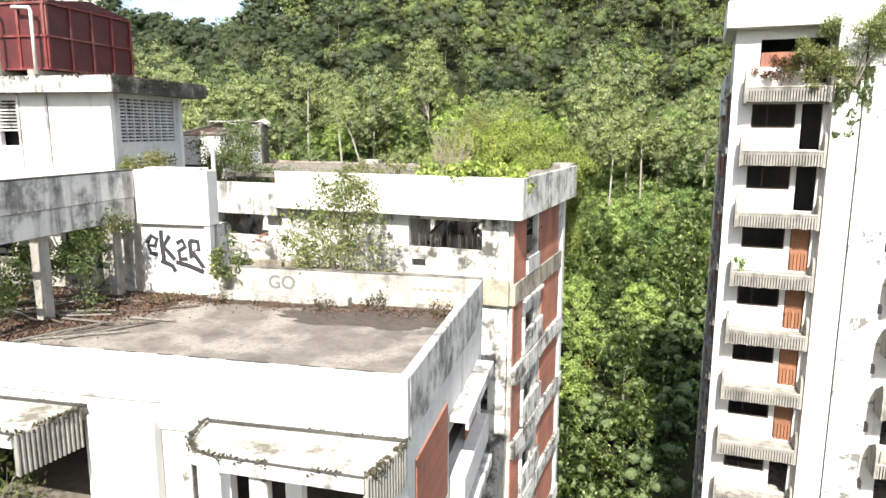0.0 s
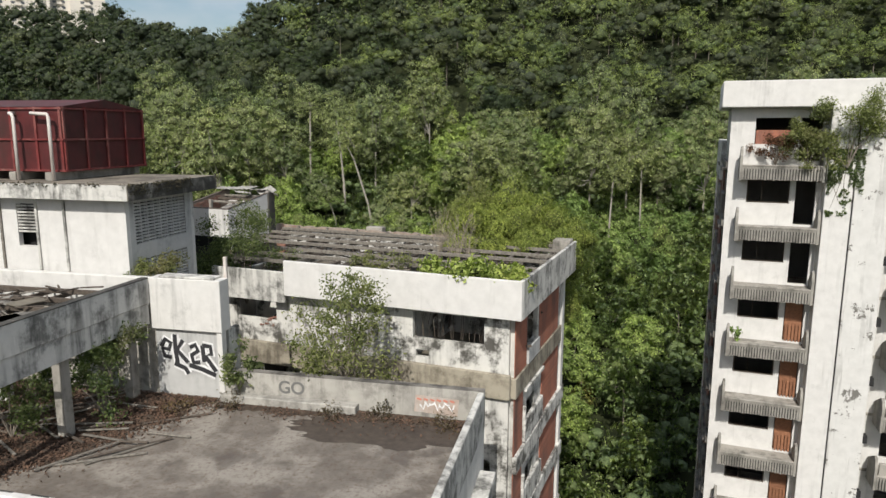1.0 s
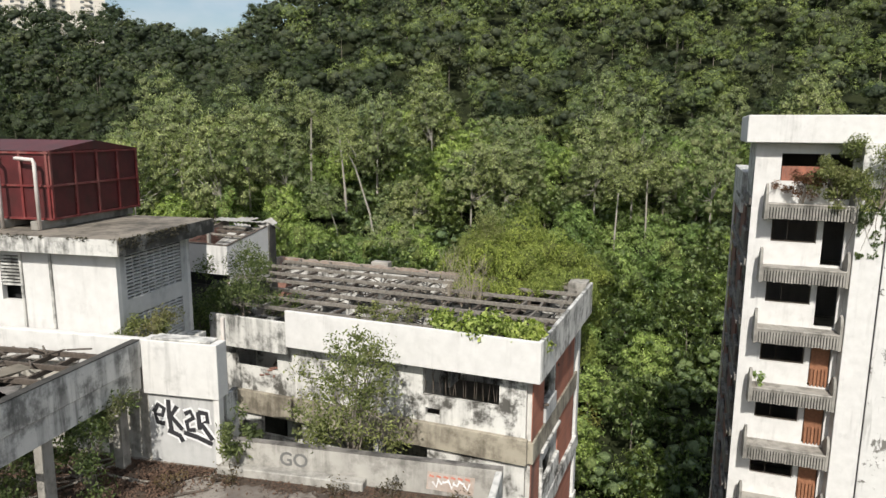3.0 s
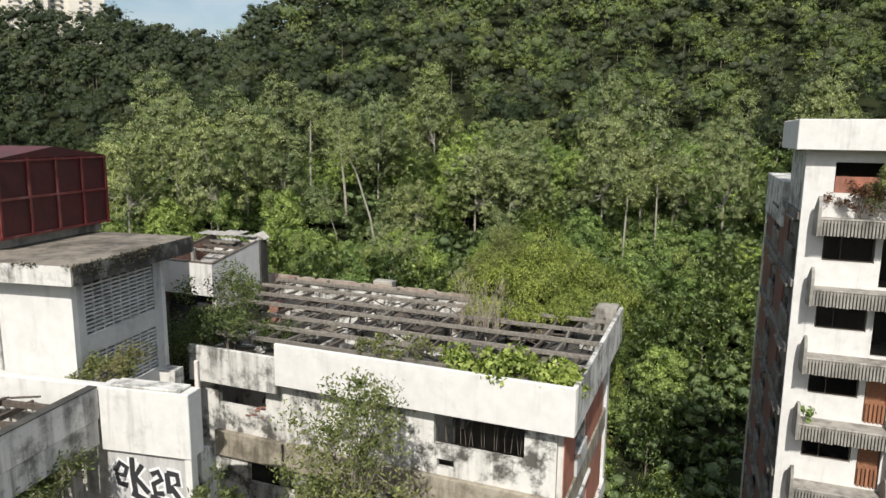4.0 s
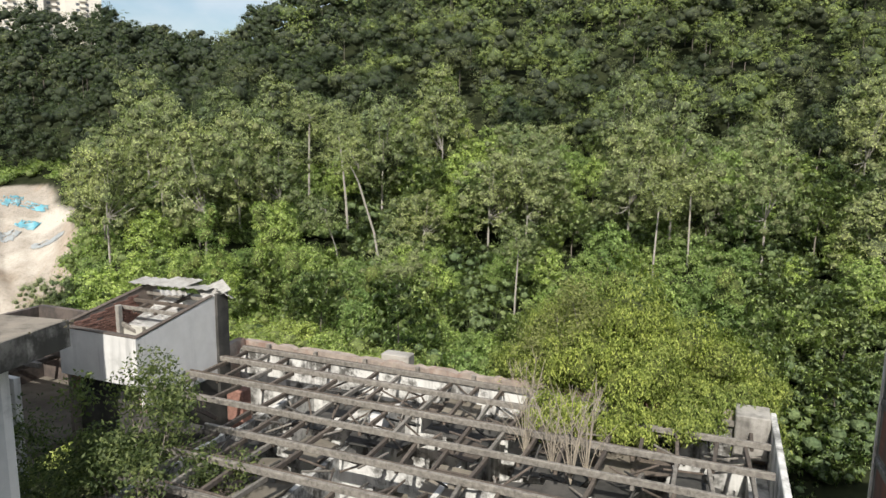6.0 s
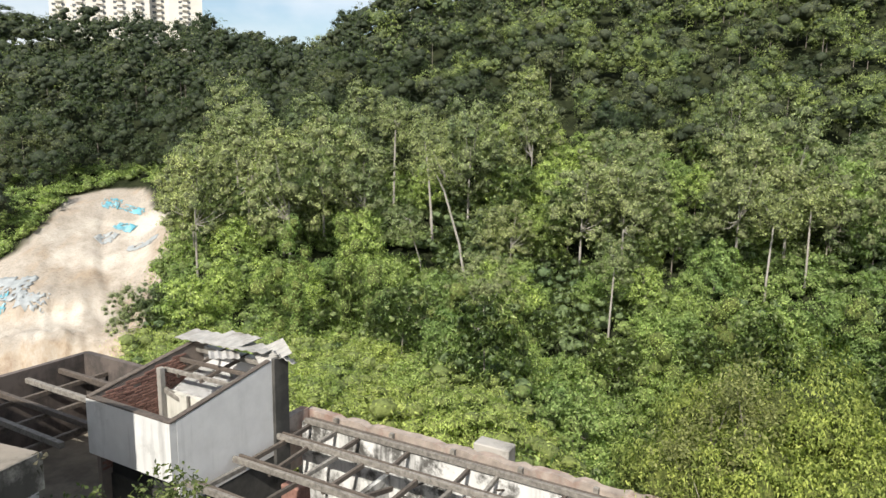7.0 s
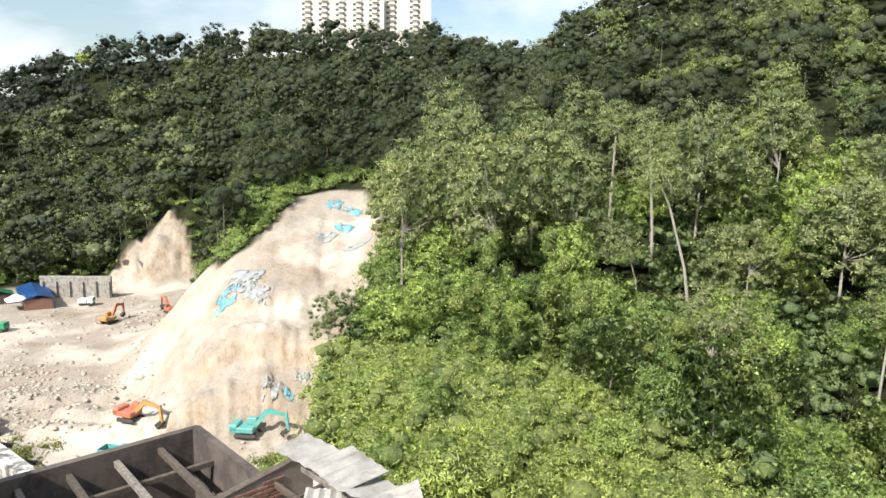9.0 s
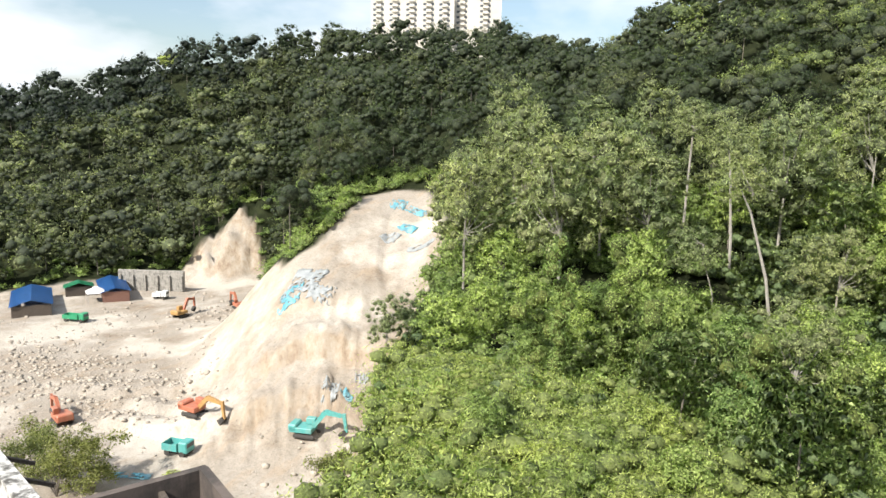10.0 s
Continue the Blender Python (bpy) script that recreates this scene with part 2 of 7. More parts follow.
# ---- mesh helpers ----
def thing(name, label, category, m=None, group="", kind=""):
    ob = new(name)
    ob.matrix_world = m or Matrix()
    return tagged(ob, label, category, group, kind)


def link_mesh(name, bm, material, parent=None, label="", m=None, smooth=False):
    me = bpy.data.meshes.new(name)
    bm.to_mesh(me)
    bm.free()
    me.materials.append(material)
    if smooth:
        me.shade_smooth()
    ob = new(name, me)
    if parent:
        ob.parent = parent
    if m:
        ob.matrix_local = m
    if label:
        ob["label"] = label
    return ob


part = link_mesh


def box(bm, x0, x1, y0, y1, z0, z1, bevel=0.0, m=None):
    r = bmesh.ops.create_cube(bm, size=1.0)
    vs = r["verts"]
    for v in vs:
        v.co = Vector((x0 + (v.co.x + 0.5) * (x1 - x0), y0 + (v.co.y + 0.5) * (y1 - y0), z0 + (v.co.z + 0.5) * (z1 - z0)))
    if bevel:
        es = list({e for v in vs for e in v.link_edges})
        out = bmesh.ops.bevel(bm, geom=es, offset=bevel, segments=1, affect="EDGES", clamp_overlap=True)
        vs = list({v for f in out["faces"] for v in f.verts} | {v for v in vs if v.is_valid})
    if m:
        for v in vs:
            v.co = m @ v.co
    return vs


def bx(x0, x1, y0, y1, z0, z1, bevel=0.0, m=None):
    bm = bmesh.new()
    box(bm, x0, x1, y0, y1, z0, z1, bevel, m)
    return bm


def wall_bm(u0, u1, z0, z1, holes, v0, v1):
    """A wall along x with openings cut through it: holes as (u0, u1, z0, z1)."""
    us = sorted({u0, u1, *[h for q in holes for h in q[:2]]})
    zs = sorted({z0, z1, *[h for q in holes for h in q[2:]]})
    bm = bmesh.new()
    for a, b in zip(us, us[1:]):
        run = None
        for c, d in zip(zs, zs[1:]):
            solid = not any(h[0] <= a and b <= h[1] and h[2] <= c and d <= h[3] for h in holes)
            if solid:
                run = (run[0], d) if run else (c, d)
            if run and (not solid or d == z1):
                box(bm, a, b, v0, v1, run[0], run[1])
                run = None
    bmesh.ops.remove_doubles(bm, verts=bm.verts, dist=1e-5)
    return bm


def tube(bm, pts, radii, seg=7):
    """A tapered tube along points."""
    rings = []
    for k, p in enumerate(pts):
        p = Vector(p)
        d = (Vector(pts[min(k + 1, len(pts) - 1)]) - Vector(pts[max(k - 1, 0)])).normalized()
        s = d.cross((0.31, 0.95, 0.05)).normalized()
        t = d.cross(s)
        rings.append([bm.verts.new(p + radii[k] * (math.cos(a) * s + math.sin(a) * t)) for a in (2 * math.pi * i / seg for i in range(seg))])
    for r0, r1 in zip(rings, rings[1:]):
        for i in range(seg):
            bm.faces.new((r0[i], r0[(i + 1) % seg], r1[(i + 1) % seg], r1[i]))
    bm.faces.new(rings[-1])
    bm.faces.new(rings[0][::-1])


def pydata(name, verts, faces, material, parent=None, label="", materials=None, index=None, normals=None):
    """A mesh from arrays of corners and of quads or triangles."""
    me = bpy.data.meshes.new(name)
    verts, faces = np.asarray(verts, np.float32), np.asarray(faces, np.int32)
    k = faces.shape[1]
    me.vertices.add(len(verts))
    me.vertices.foreach_set("co", verts.ravel())
    me.loops.add(faces.size)
    me.loops.foreach_set("vertex_index", faces.ravel())
    me.polygons.add(len(faces))
    me.polygons.foreach_set("loop_start", np.arange(0, faces.size, k, dtype=np.int32))
    for mm in materials or [material]:
        me.materials.append(mm)
    if index is not None:
        me.polygons.foreach_set("material_index", np.asarray(index, np.int32))
    me.update()
    me.validate()
    if normals is not None:
        me.shade_smooth()
        me.normals_split_custom_set_from_vertices(normals)
    ob = new(name, me)
    if parent:
        ob.parent = parent
    if label:
        ob["label"] = label
    return ob


def leaf_arrays(centre, out, length, width, rng, droop=0.0, jitter=0.7, tri=False):
    """Folded leaf quads, or single triangles: centre and outward way of each, with random turn."""
    n = len(centre)
    nrm = out + jitter * rng.normal(size=(n, 3))
    nrm /= np.linalg.norm(nrm, axis=1, keepdims=True) + 1e-9
    nrm *= np.where((nrm * out).sum(1, keepdims=True) < 0, -1.0, 1.0)
    ref = rng.normal(size=(n, 3))
    ref[:, 2] -= droop
    ax = ref - (ref * nrm).sum(1, keepdims=True) * nrm
    ax /= np.linalg.norm(ax, axis=1, keepdims=True) + 1e-9
    side = np.cross(nrm, ax)
    L = (length * rng.uniform(0.65, 1.35, n))[:, None]
    Wd = (width * rng.uniform(0.65, 1.35, n))[:, None]
    a = centre - ax * L / 2
    c = centre + ax * L / 2 - nrm * L * 0.12
    b = centre + side * Wd / 2 + nrm * L * 0.05
    d = centre - side * Wd / 2 + nrm * L * 0.05
    if tri:
        v = np.stack([a + side * Wd / 2, a - side * Wd / 2, c], 1).reshape(-1, 3)
        return v, np.arange(3 * n).reshape(-1, 3)
    v = np.stack([a, b, c, d], 1).reshape(-1, 3)
    return v, np.arange(4 * n).reshape(-1, 4)


def rosette_arrays(centre, out, length, width, rng, k=5):
    """Whorls of k broad drooping leaves round each twig end; also the way each leaf's cluster faces."""
    n = len(centre)
    t1 = np.cross(out, rng.normal(size=(n, 3)))
    t1 /= np.linalg.norm(t1, axis=1, keepdims=True) + 1e-9
    t2 = np.cross(out, t1)
    a = (np.arange(k) * 2 * np.pi / k)[None, :, None] + rng.uniform(0, 6.28, (n, 1, 1)) + 0.3 * rng.normal(size=(n, k, 1))
    up = np.repeat(out[:, None], k, 1)
    ax = np.cos(a) * t1[:, None] + np.sin(a) * t2[:, None] + 0.3 * up
    ax[:, :, 2] -= 0.3
    ax /= np.linalg.norm(ax, axis=2, keepdims=True)
    side = np.cross(up, ax)
    side /= np.linalg.norm(side, axis=2, keepdims=True) + 1e-9
    L = length * rng.uniform(0.7, 1.25, (n, k, 1))
    b = centre[:, None]
    tip = b + ax * L
    tip[:, :, 2] -= 0.22 * L[:, :, 0]
    v = np.stack([b + 0.08 * L * ax, b + 0.6 * L * ax + side * width / 2, tip, b + 0.6 * L * ax - side * width / 2], 2).reshape(-1, 3)
    return v, np.arange(4 * n * k).reshape(-1, 4), (up * 0.75 + ax * 0.45).reshape(-1, 3)


def soft(out, rng, rough=0.6, lift=0.25, corners=3):
    """Leaf shading that follows the lump a leaf sits on."""
    n = out + rough * rng.normal(size=out.shape) + (0, 0, lift)
    n /= np.linalg.norm(n, axis=1, keepdims=True)
    return np.repeat(n, corners, 0)


def unit(rng, n):
    d = rng.normal(size=(n, 3))
    return d / np.linalg.norm(d, axis=1, keepdims=True)


def clump_points(rng, centres, radii, per, flat=0.8, under=-0.35, fuzz=(0.6, 1.18)):
    """Points and outward ways on uneven, stretched lumps."""
    cs, os_ = [], []
    mean = math.sqrt(float(np.mean(np.square(radii))))
    for c, r in zip(centres, radii):
        want = max(3, int(per * (r / mean) ** 2))
        d = unit(rng, int(want * 1.7) + 4)
        d = d[d[:, 2] > under][:want]
        waves = rng.normal(size=(3, 3)) * 2.6
        swell = 1 + 0.16 * np.sin(d @ waves.T + rng.uniform(0, 6, 3)).sum(1, keepdims=True)
        rr = r * rng.uniform(*fuzz, (len(d), 1)) * swell
        way = unit(rng, 1)[0]
        q = d * rr * (1, 1, flat)
        q = q + np.outer(q @ way, way) * rng.uniform(-0.35, 0.55)
        cs.append(np.asarray(c) + q)
        os_.append(d)
    return np.concatenate(cs), np.concatenate(os_)


def ball(level):
    bm = bmesh.new()
    bmesh.ops.create_icosphere(bm, subdivisions=level, radius=1.0)
    bm.verts.ensure_lookup_table()
    v = np.array([q.co[:] for q in bm.verts])
    f = np.array([[q.index for q in g.verts] for g in bm.faces])
    bm.free()
    return v, f


ICO_V, ICO_F = ball(1)
ICO2_V, ICO2_F = ball(2)


def core_arrays(rng, centres, radii, flat=0.8, shrink=0.72, fine=False):
    bv, bf = (ICO2_V, ICO2_F) if fine else (ICO_V, ICO_F)
    vs, fs = [], []
    for k, (c, r) in enumerate(zip(centres, radii)):
        vs.append(np.asarray(c) + bv * (r * shrink * rng.uniform(0.78, 1.15, (len(bv), 1))) * (1, 1, flat))
        fs.append(bf + k * len(bv))
    return np.concatenate(vs), np.concatenate(fs)


def ribbon(pts, w):
    """A closed outline round a stroke of width w."""
    a, b = [], []
    for k, p in enumerate(pts):
        p = Vector(p)
        d = (Vector(pts[min(k + 1, len(pts) - 1)]) - Vector(pts[max(0, k - 1)])).normalized()
        n = Vector((-d.y, d.x))
        a.append(tuple(p + n * w / 2)), b.append(tuple(p - n * w / 2))
    return a + b[::-1]


def prism(bm, outline, z0, z1):
    lo = [bm.verts.new((x, y, z0)) for x, y in outline]
    hi = [bm.verts.new((x, y, z1)) for x, y in outline]
    bm.faces.new(lo[::-1])
    bm.faces.new(hi)
    for i in range(len(outline)):
        j = (i + 1) % len(outline)
        bm.faces.new((lo[i], lo[j], hi[j], hi[i]))
    bmesh.ops.recalc_face_normals(bm, faces=bm.faces)


# ---- terrain ----
def lattice(ix, iy, seed):
    h = np.sin(ix * 127.1 + iy * 311.7 + seed * 74.7) * 43758.5453
    return h - np.floor(h)


def vnoise(x, y, scale, seed=0, octaves=4):
    x, y = np.asarray(x, float) / scale, np.asarray(y, float) / scale
    total, amp, norm = 0.0, 1.0, 0.0
    for o in range(octaves):
        ix, iy = np.floor(x), np.floor(y)
        fx, fy = x - ix, y - iy
        fx, fy = fx * fx * (3 - 2 * fx), fy * fy * (3 - 2 * fy)
        s = seed + o * 17
        a, b = lattice(ix, iy, s), lattice(ix + 1, iy, s)
        c, d = lattice(ix, iy + 1, s), lattice(ix + 1, iy + 1, s)
        total = total + amp * ((a + (b - a) * fx) * (1 - fy) + (c + (d - c) * fx) * fy - 0.5)
        norm, amp, x, y = norm + amp, amp * 0.5, x * 2.03, y * 2.03
    return total / norm * 2


HUB = (-4.0, 25.0)
RIDGE_AZ = [-180, -100, -78, -65, -60, -57, -53, -49, -45, -41, -32, -24, -20, -16, -11, 0, 35, 60, 100, 180]
RIDGE_EL = [-6, -4, 2.2, 2.8, 3.9, 4.1, 6.3, 7.2, 8.0, 7.7, 9.0, 8.3, 7.6, 9.8, 13, 15, 15, 12, -4, -6]
RIDGE_R = [300, 360, 430, 430, 430, 430, 430, 420, 400, 370, 340, 320, 310, 290, 270, 260, 245, 245, 300, 300]


def polar(az, r):
    return HUB[0] + r * math.sin(math.radians(az)), HUB[1] + r * math.cos(math.radians(az))


# rim of the bare pit: the bank below the meadow, the head of the slope, the cut cliff, the far floor, the near side
PIT = [(-24, 51), (-29, 68), (-38, 76), (-46, 91), (-53, 99), (-62, 120), (-70, 140), (-82, 160)]
PIT += [polar(az, r) for az, r in ((-31.5, 173), (-34.5, 177), (-36.8, 173), (-38.6, 160), (-41.0, 152), (-43, 152), (-45, 165), (-45.4, 236), (-45.8, 248), (-47, 251), (-49, 248), (-51.5, 243), (-56, 240), (-61, 238), (-67, 234), (-74, 210))]
PIT += [(-160, 52), (-110, 30), (-45, 42)]


def pit_depth(x, y):
    """Metres inside the bare pit's edge (negative outside)."""
    x, y = np.asarray(x, float), np.asarray(y, float)
    best, inside = np.full(x.shape, 1e9), np.zeros(x.shape, bool)
    for (ax, ay), (bx_, by_) in zip(PIT, PIT[1:] + PIT[:1]):
        dx, dy = bx_ - ax, by_ - ay
        t = np.clip(((x - ax) * dx + (y - ay) * dy) / (dx * dx + dy * dy), 0, 1)
        best = np.minimum(best, np.hypot(x - ax - t * dx, y - ay - t * dy))
        cross = (ay > y) != (by_ > y)
        inside ^= cross & (x < (bx_ - ax) * (y - ay) / (dy if dy else 1e-9) + ax)
    return np.where(inside, best, -best)


def smooth(a, b, x):
    t = np.clip((x - a) / (b - a), 0, 1)
    return t * t * (3 - 2 * t)


def scarp(x, y, a, b, h, run=12.0, seed=0):
    """A cut step of height h facing right of the way from a to b, fading back over a run of metres."""
    (ax, ay), (bx_, by_) = a, b
    n = math.hypot(bx_ - ax, by_ - ay)
    ux, uy = (bx_ - ax) / n, (by_ - ay) / n
    u = (x - ax) * ux + (y - ay) * uy
    v = -(x - ax) * uy + (y - ay) * ux
    v = v + 2.2 * vnoise(x, y, 7, 40 + seed, 4) + 1.3 * np.abs(vnoise(x, y, 2.4, 47 + seed, 3))
    ends = smooth(-2, n * 0.25, u) * (1 - smooth(n * 0.75, n + 2, u))
    return h * ends * smooth(-0.4, 0.4, v) * (1 - smooth(0.8, run, v)) * (0.8 + 0.4 * vnoise(x, y, 5, 49 + seed, 3))


def ground_z(x, y):
    x, y = np.asarray(x, float), np.asarray(y, float)
    dx, dy = x - HUB[0], y - HUB[1]
    r, az = np.hypot(dx, dy), np.degrees(np.arctan2(dx, dy))
    rr, el = np.interp(az, RIDGE_AZ, RIDGE_R), np.interp(az, RIDGE_AZ, RIDGE_EL)
    top = 40 + np.tan(np.radians(el)) * rr - 13
    # outside the pit: the ravine by the tower, the spur behind the block, the slope above them
    right = np.interp(r, [0, 25, 45, 60, 75, 90, 106, 126], [-3, 1, 5, 9, 12.5, 16.5, 22, 28])
    beyond = np.interp(r, [0, 30, 60, 90, 110, 135, 152, 170], [-3, 2, 8, 13, 15, 17, 20, 25.5])
    spur = np.interp(y, [44, 51, 58, 70, 80, 92, 105, 118], [-2, 17.5, 22, 19.5, 17.5, 15.3, 14.5, 15]) * (1 - smooth(-8, 15, x))
    out = np.maximum(beyond + (right - beyond) * smooth(-33, -24, az), spur)
    # inside: a flat floor, and the long slope that climbs to the head of the cut
    floor = np.interp(r, [0, 30, 50, 230, 238], [-3, -4, -8, -8, -7])
    slope = np.interp(r, [0, 30, 50, 98, 108, 116, 122, 131, 136, 152, 170], [-3, -4, -8, -8, -5, 0, 4.5, 8, 11, 17.5, 25.5])
    inn = floor + (slope - floor) * smooth(-51.5, -40, az) * (1 - smooth(155, 192, r) * (1 - smooth(-43.5, -40, az)))
    depth = pit_depth(x, y)
    low = inn + (out - inn) * smooth(-41, -37.5, az) * (1 - smooth(-1, 9, depth))
    r1 = np.where(az < -35, 238 - 68 * smooth(-44.5, -41, az), 170 - 44 * smooth(-33, -24, az))
    rise = np.clip((r - r1) / (rr - r1), 0, 1)
    z = low + (top - low) * (0.75 * rise + 0.25 * rise * rise)
    back = np.clip((r - rr) / 900, 0, 1)
    z = z * (1 - smooth(0, 1, back))
    face = np.interp(az + 0.5 * vnoise(x, y, 5, 61), [-51.5, -49.6, -47.4, -45.4, -44.2, -43], [0, 0.65, 0.9, 1.0, 0.8, 0]) * (0.95 + 0.12 * vnoise(az * 3, az, 1.3, 62))
    crag = np.abs(vnoise(x, y, 7, 66, 4)) * smooth(234, 240, r) * (1 - smooth(252, 262, r)) * np.clip(face * 2, 0, 1)
    z = z + 9.0 * crag + 15 * face * smooth(235, 249, r + 2.5 * vnoise(az * 3.1, r * 0.3, 1.0, 63, 5)) * (1 - smooth(262, 340, r))
    away = smooth(20, 60, r)
    behind = smooth(80, 120, np.abs(az))
    z = z * (1 - behind) + behind * (-2.0)
    bare = smooth(-1.5, 4, depth)
    z = z + away * (1 - behind) * (1 - 0.7 * bare) * (1.3 * vnoise(x, y, 28, 3) + np.where(r > 130, 4.0 * vnoise(x, y, 75, 8), 0))
    climb = smooth(100, 112, r) * smooth(-54, -44, az)
    wash = np.abs(vnoise(az * 2.2, r * 0.09, 1.0, 6, 4)) * climb * (1 - 0.75 * smooth(122, 142, r))
    fine = 0.3 * vnoise(x, y, 9, 5, 5) + 0.12 * np.abs(vnoise(x, y, 3, 7, 3)) + 2.2 * wash
    cuts = scarp(x, y, (-94, 110), (-66, 126), 3.6, 14, 1) + scarp(x, y, (-88, 103), (-70, 114), 2.6, 8, 2) + scarp(x, y, (-132, 98), (-95, 119), 1.8, 10, 3)
    cuts = cuts + scarp(x, y, (-112, 92), (-86, 104), 2.6, 9, 4) + scarp(x, y, (-100, 122), (-82, 132), 1.6, 8, 5) + scarp(x, y, (-116, 100), (-98, 108), 1.5, 6, 6)
    track = np.abs(-(x + 99) * 0.78 + (y - 164) * -0.62 + 3.2 * np.sin((y - 164) / 14.0))
    groove = -0.9 * np.exp(-((track / 0.8) ** 2)) * smooth(132, 140, r) * (1 - smooth(160, 170, r)) * smooth(-40, -37, az)
    return z + bare * (fine + cuts + groove) * smooth(12, 45, r)


azs = np.radians(np.concatenate([np.arange(-180, -82, 4.0), np.arange(-82, -20, 0.33), np.arange(-20, 60, 1.2), np.arange(60, 180, 4.0)]))
rads = np.concatenate([[0.5, 8, 16, 24], np.arange(30, 60, 2.5), np.arange(60, 185, 0.9), np.arange(185, 262, 1.5), np.arange(262, 450, 7), 450 * 1.28 ** np.arange(0, 10.4, 1)])
ga, gr = np.meshgrid(azs, rads, indexing="ij")
gx, gy = HUB[0] + gr * np.sin(ga), HUB[1] + gr * np.cos(ga)
gz = ground_z(gx, gy)
na, nr = ga.shape
ii, jj = np.meshgrid(np.arange(na), np.arange(nr - 1), indexing="ij")
i2 = (ii + 1) % na
gfaces = np.stack([ii * nr + jj, ii * nr + jj + 1, i2 * nr + jj + 1, i2 * nr + jj], -1).reshape(-1, 4)


def ground_mat():
    m, n, l, b = mat("hillside_soil", 0.95)
    at = n.new("ShaderNodeAttribute")
    at.attribute_name = "bare"
    # veg is near-black: shade by the tower and under growth put into it
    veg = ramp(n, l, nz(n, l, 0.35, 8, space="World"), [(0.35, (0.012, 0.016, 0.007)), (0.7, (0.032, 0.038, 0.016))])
    soil = ramp(n, l, nz(n, l, 0.09, 9, space="World", rough=0.65), [(0.32, (0.235, 0.190, 0.143)), (0.46, (0.312, 0.278, 0.234)), (0.68, (0.352, 0.324, 0.284))])
    grit = ramp(n, l, nz(n, l, 1.4, 10, space="World", rough=0.75), [(0.3, (0.52, 0.48, 0.43)), (0.42, (0.9, 0.88, 0.86)), (0.7, (1.1, 1.09, 1.08))])
    soil = mixc(n, l, 1.0, soil, grit, "MULTIPLY")
    wash = ramp(n, l, nz(n, l, 0.5, 7, (1, 0.25, 0.12), "World"), [(0.54, (0, 0, 0)), (0.7, (0.45,) * 3)])
    soil = mixc(n, l, wash, soil, (0.34, 0.25, 0.165))
    pale = ramp(n, l, nz(n, l, 0.05, 6, space="World"), [(0.48, (0, 0, 0)), (0.6, (0.8,) * 3)])
    soil = mixc(n, l, pale, soil, (0.50, 0.46, 0.40))
    stones = ramp(n, l, nz(n, l, 3.2, 12, space="World", rough=0.8), [(0.38, (0.75, 0.73, 0.7)), (0.46, (1, 1, 1)), (0.62, (1.08, 1.07, 1.06))])
    soil = mixc(n, l, 1.0, soil, stones, "MULTIPLY")
    geo = n.new("ShaderNodeNewGeometry")
    sep = n.new("ShaderNodeSeparateXYZ")
    l.new(geo.outputs["Normal"], sep.inputs[0])
    cutbank = ramp(n, l, sep.outputs["Z"], [(0.5, (0.85,) * 3), (0.8, (0, 0, 0))])
    seam = ramp(n, l, nz(n, l, 0.5, 9, (1, 1, 0.5), "World", 0.7), [(0.35, (0.22, 0.15, 0.10)), (0.5, (0.35, 0.28, 0.205)), (0.65, (0.43, 0.385, 0.32))])
    soil = mixc(n, l, cutbank, soil, seam)
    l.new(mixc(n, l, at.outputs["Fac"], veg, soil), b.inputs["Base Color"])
    b.inputs["Specular IOR Level"].default_value = 0.1
    bump(n, l, b, nz(n, l, 1.3, 14, space="World", rough=0.75), 0.55, 0.45)
    return m


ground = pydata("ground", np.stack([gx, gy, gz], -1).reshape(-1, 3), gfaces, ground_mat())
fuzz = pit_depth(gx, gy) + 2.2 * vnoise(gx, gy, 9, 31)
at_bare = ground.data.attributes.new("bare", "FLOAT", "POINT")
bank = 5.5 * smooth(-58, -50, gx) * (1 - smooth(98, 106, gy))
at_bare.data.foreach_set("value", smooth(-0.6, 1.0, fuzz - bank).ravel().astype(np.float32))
ground.data.shade_smooth()
tagged(ground, "wooded hillside ground with a bare excavated sandy pit", "ground", kind="structure")


# ---- the apartment block ----
def rot_at(x, y, deg, z=0.0):
    return Matrix.Translation((x, y, z)) @ Matrix.Rotation(radians(deg), 4, "Z")


MF = rot_at(-0.95, 14.52, -12)
MR = rot_at(2.4, 26.4, -21.5)
MT = rot_at(14.886, 37.13, -20)
block = thing("apartment_block", "derelict white concrete apartment block with mouldy walls and a roof terrace", "building", MF)
TO_R = MF.inverted() @ MR
TERR, PAR, ROOF = 28.55, 29.6, 32.45


def timber(p0, p1, w, h, parent, m=None, material=None, name="rafter"):
    """A sawn member from p0 to p1, its top along the two points."""
    p0, p1 = Vector(p0), Vector(p1)
    d = p1 - p0
    n = d.length
    x = d.normalized()
    y = Vector((0, 0, 1)).cross(x).normalized()
    z = x.cross(y)
    mm = Matrix((x, y, z)).transposed().to_4x4()
    mm.translation = p0
    bm = bmesh.new()
    box(bm, 0, n, -w / 2, w / 2, -h, 0, 0.012)
    return part(name, bm, material or TIMBER, parent, m=(m or Matrix()) @ mm)


# front block: shell
holes = []
for k in range(9):
    zt = 27.62 - 3 * k
    zh = zt + (0.45 if k < 3 else 0)
    holes += [(-3.75, -2.55, zt - 1.9, zh), (-2.2, -0.25, zt - 1.9, zh), (-10.4, -7.1, zt - 1.9, zh)]
part("wall", wall_bm(-26, -0.004, -3, TERR - 0.25, holes, 0.004, 0.25), WHITE_CLEAN, block, "white painted front wall with balcony openings")
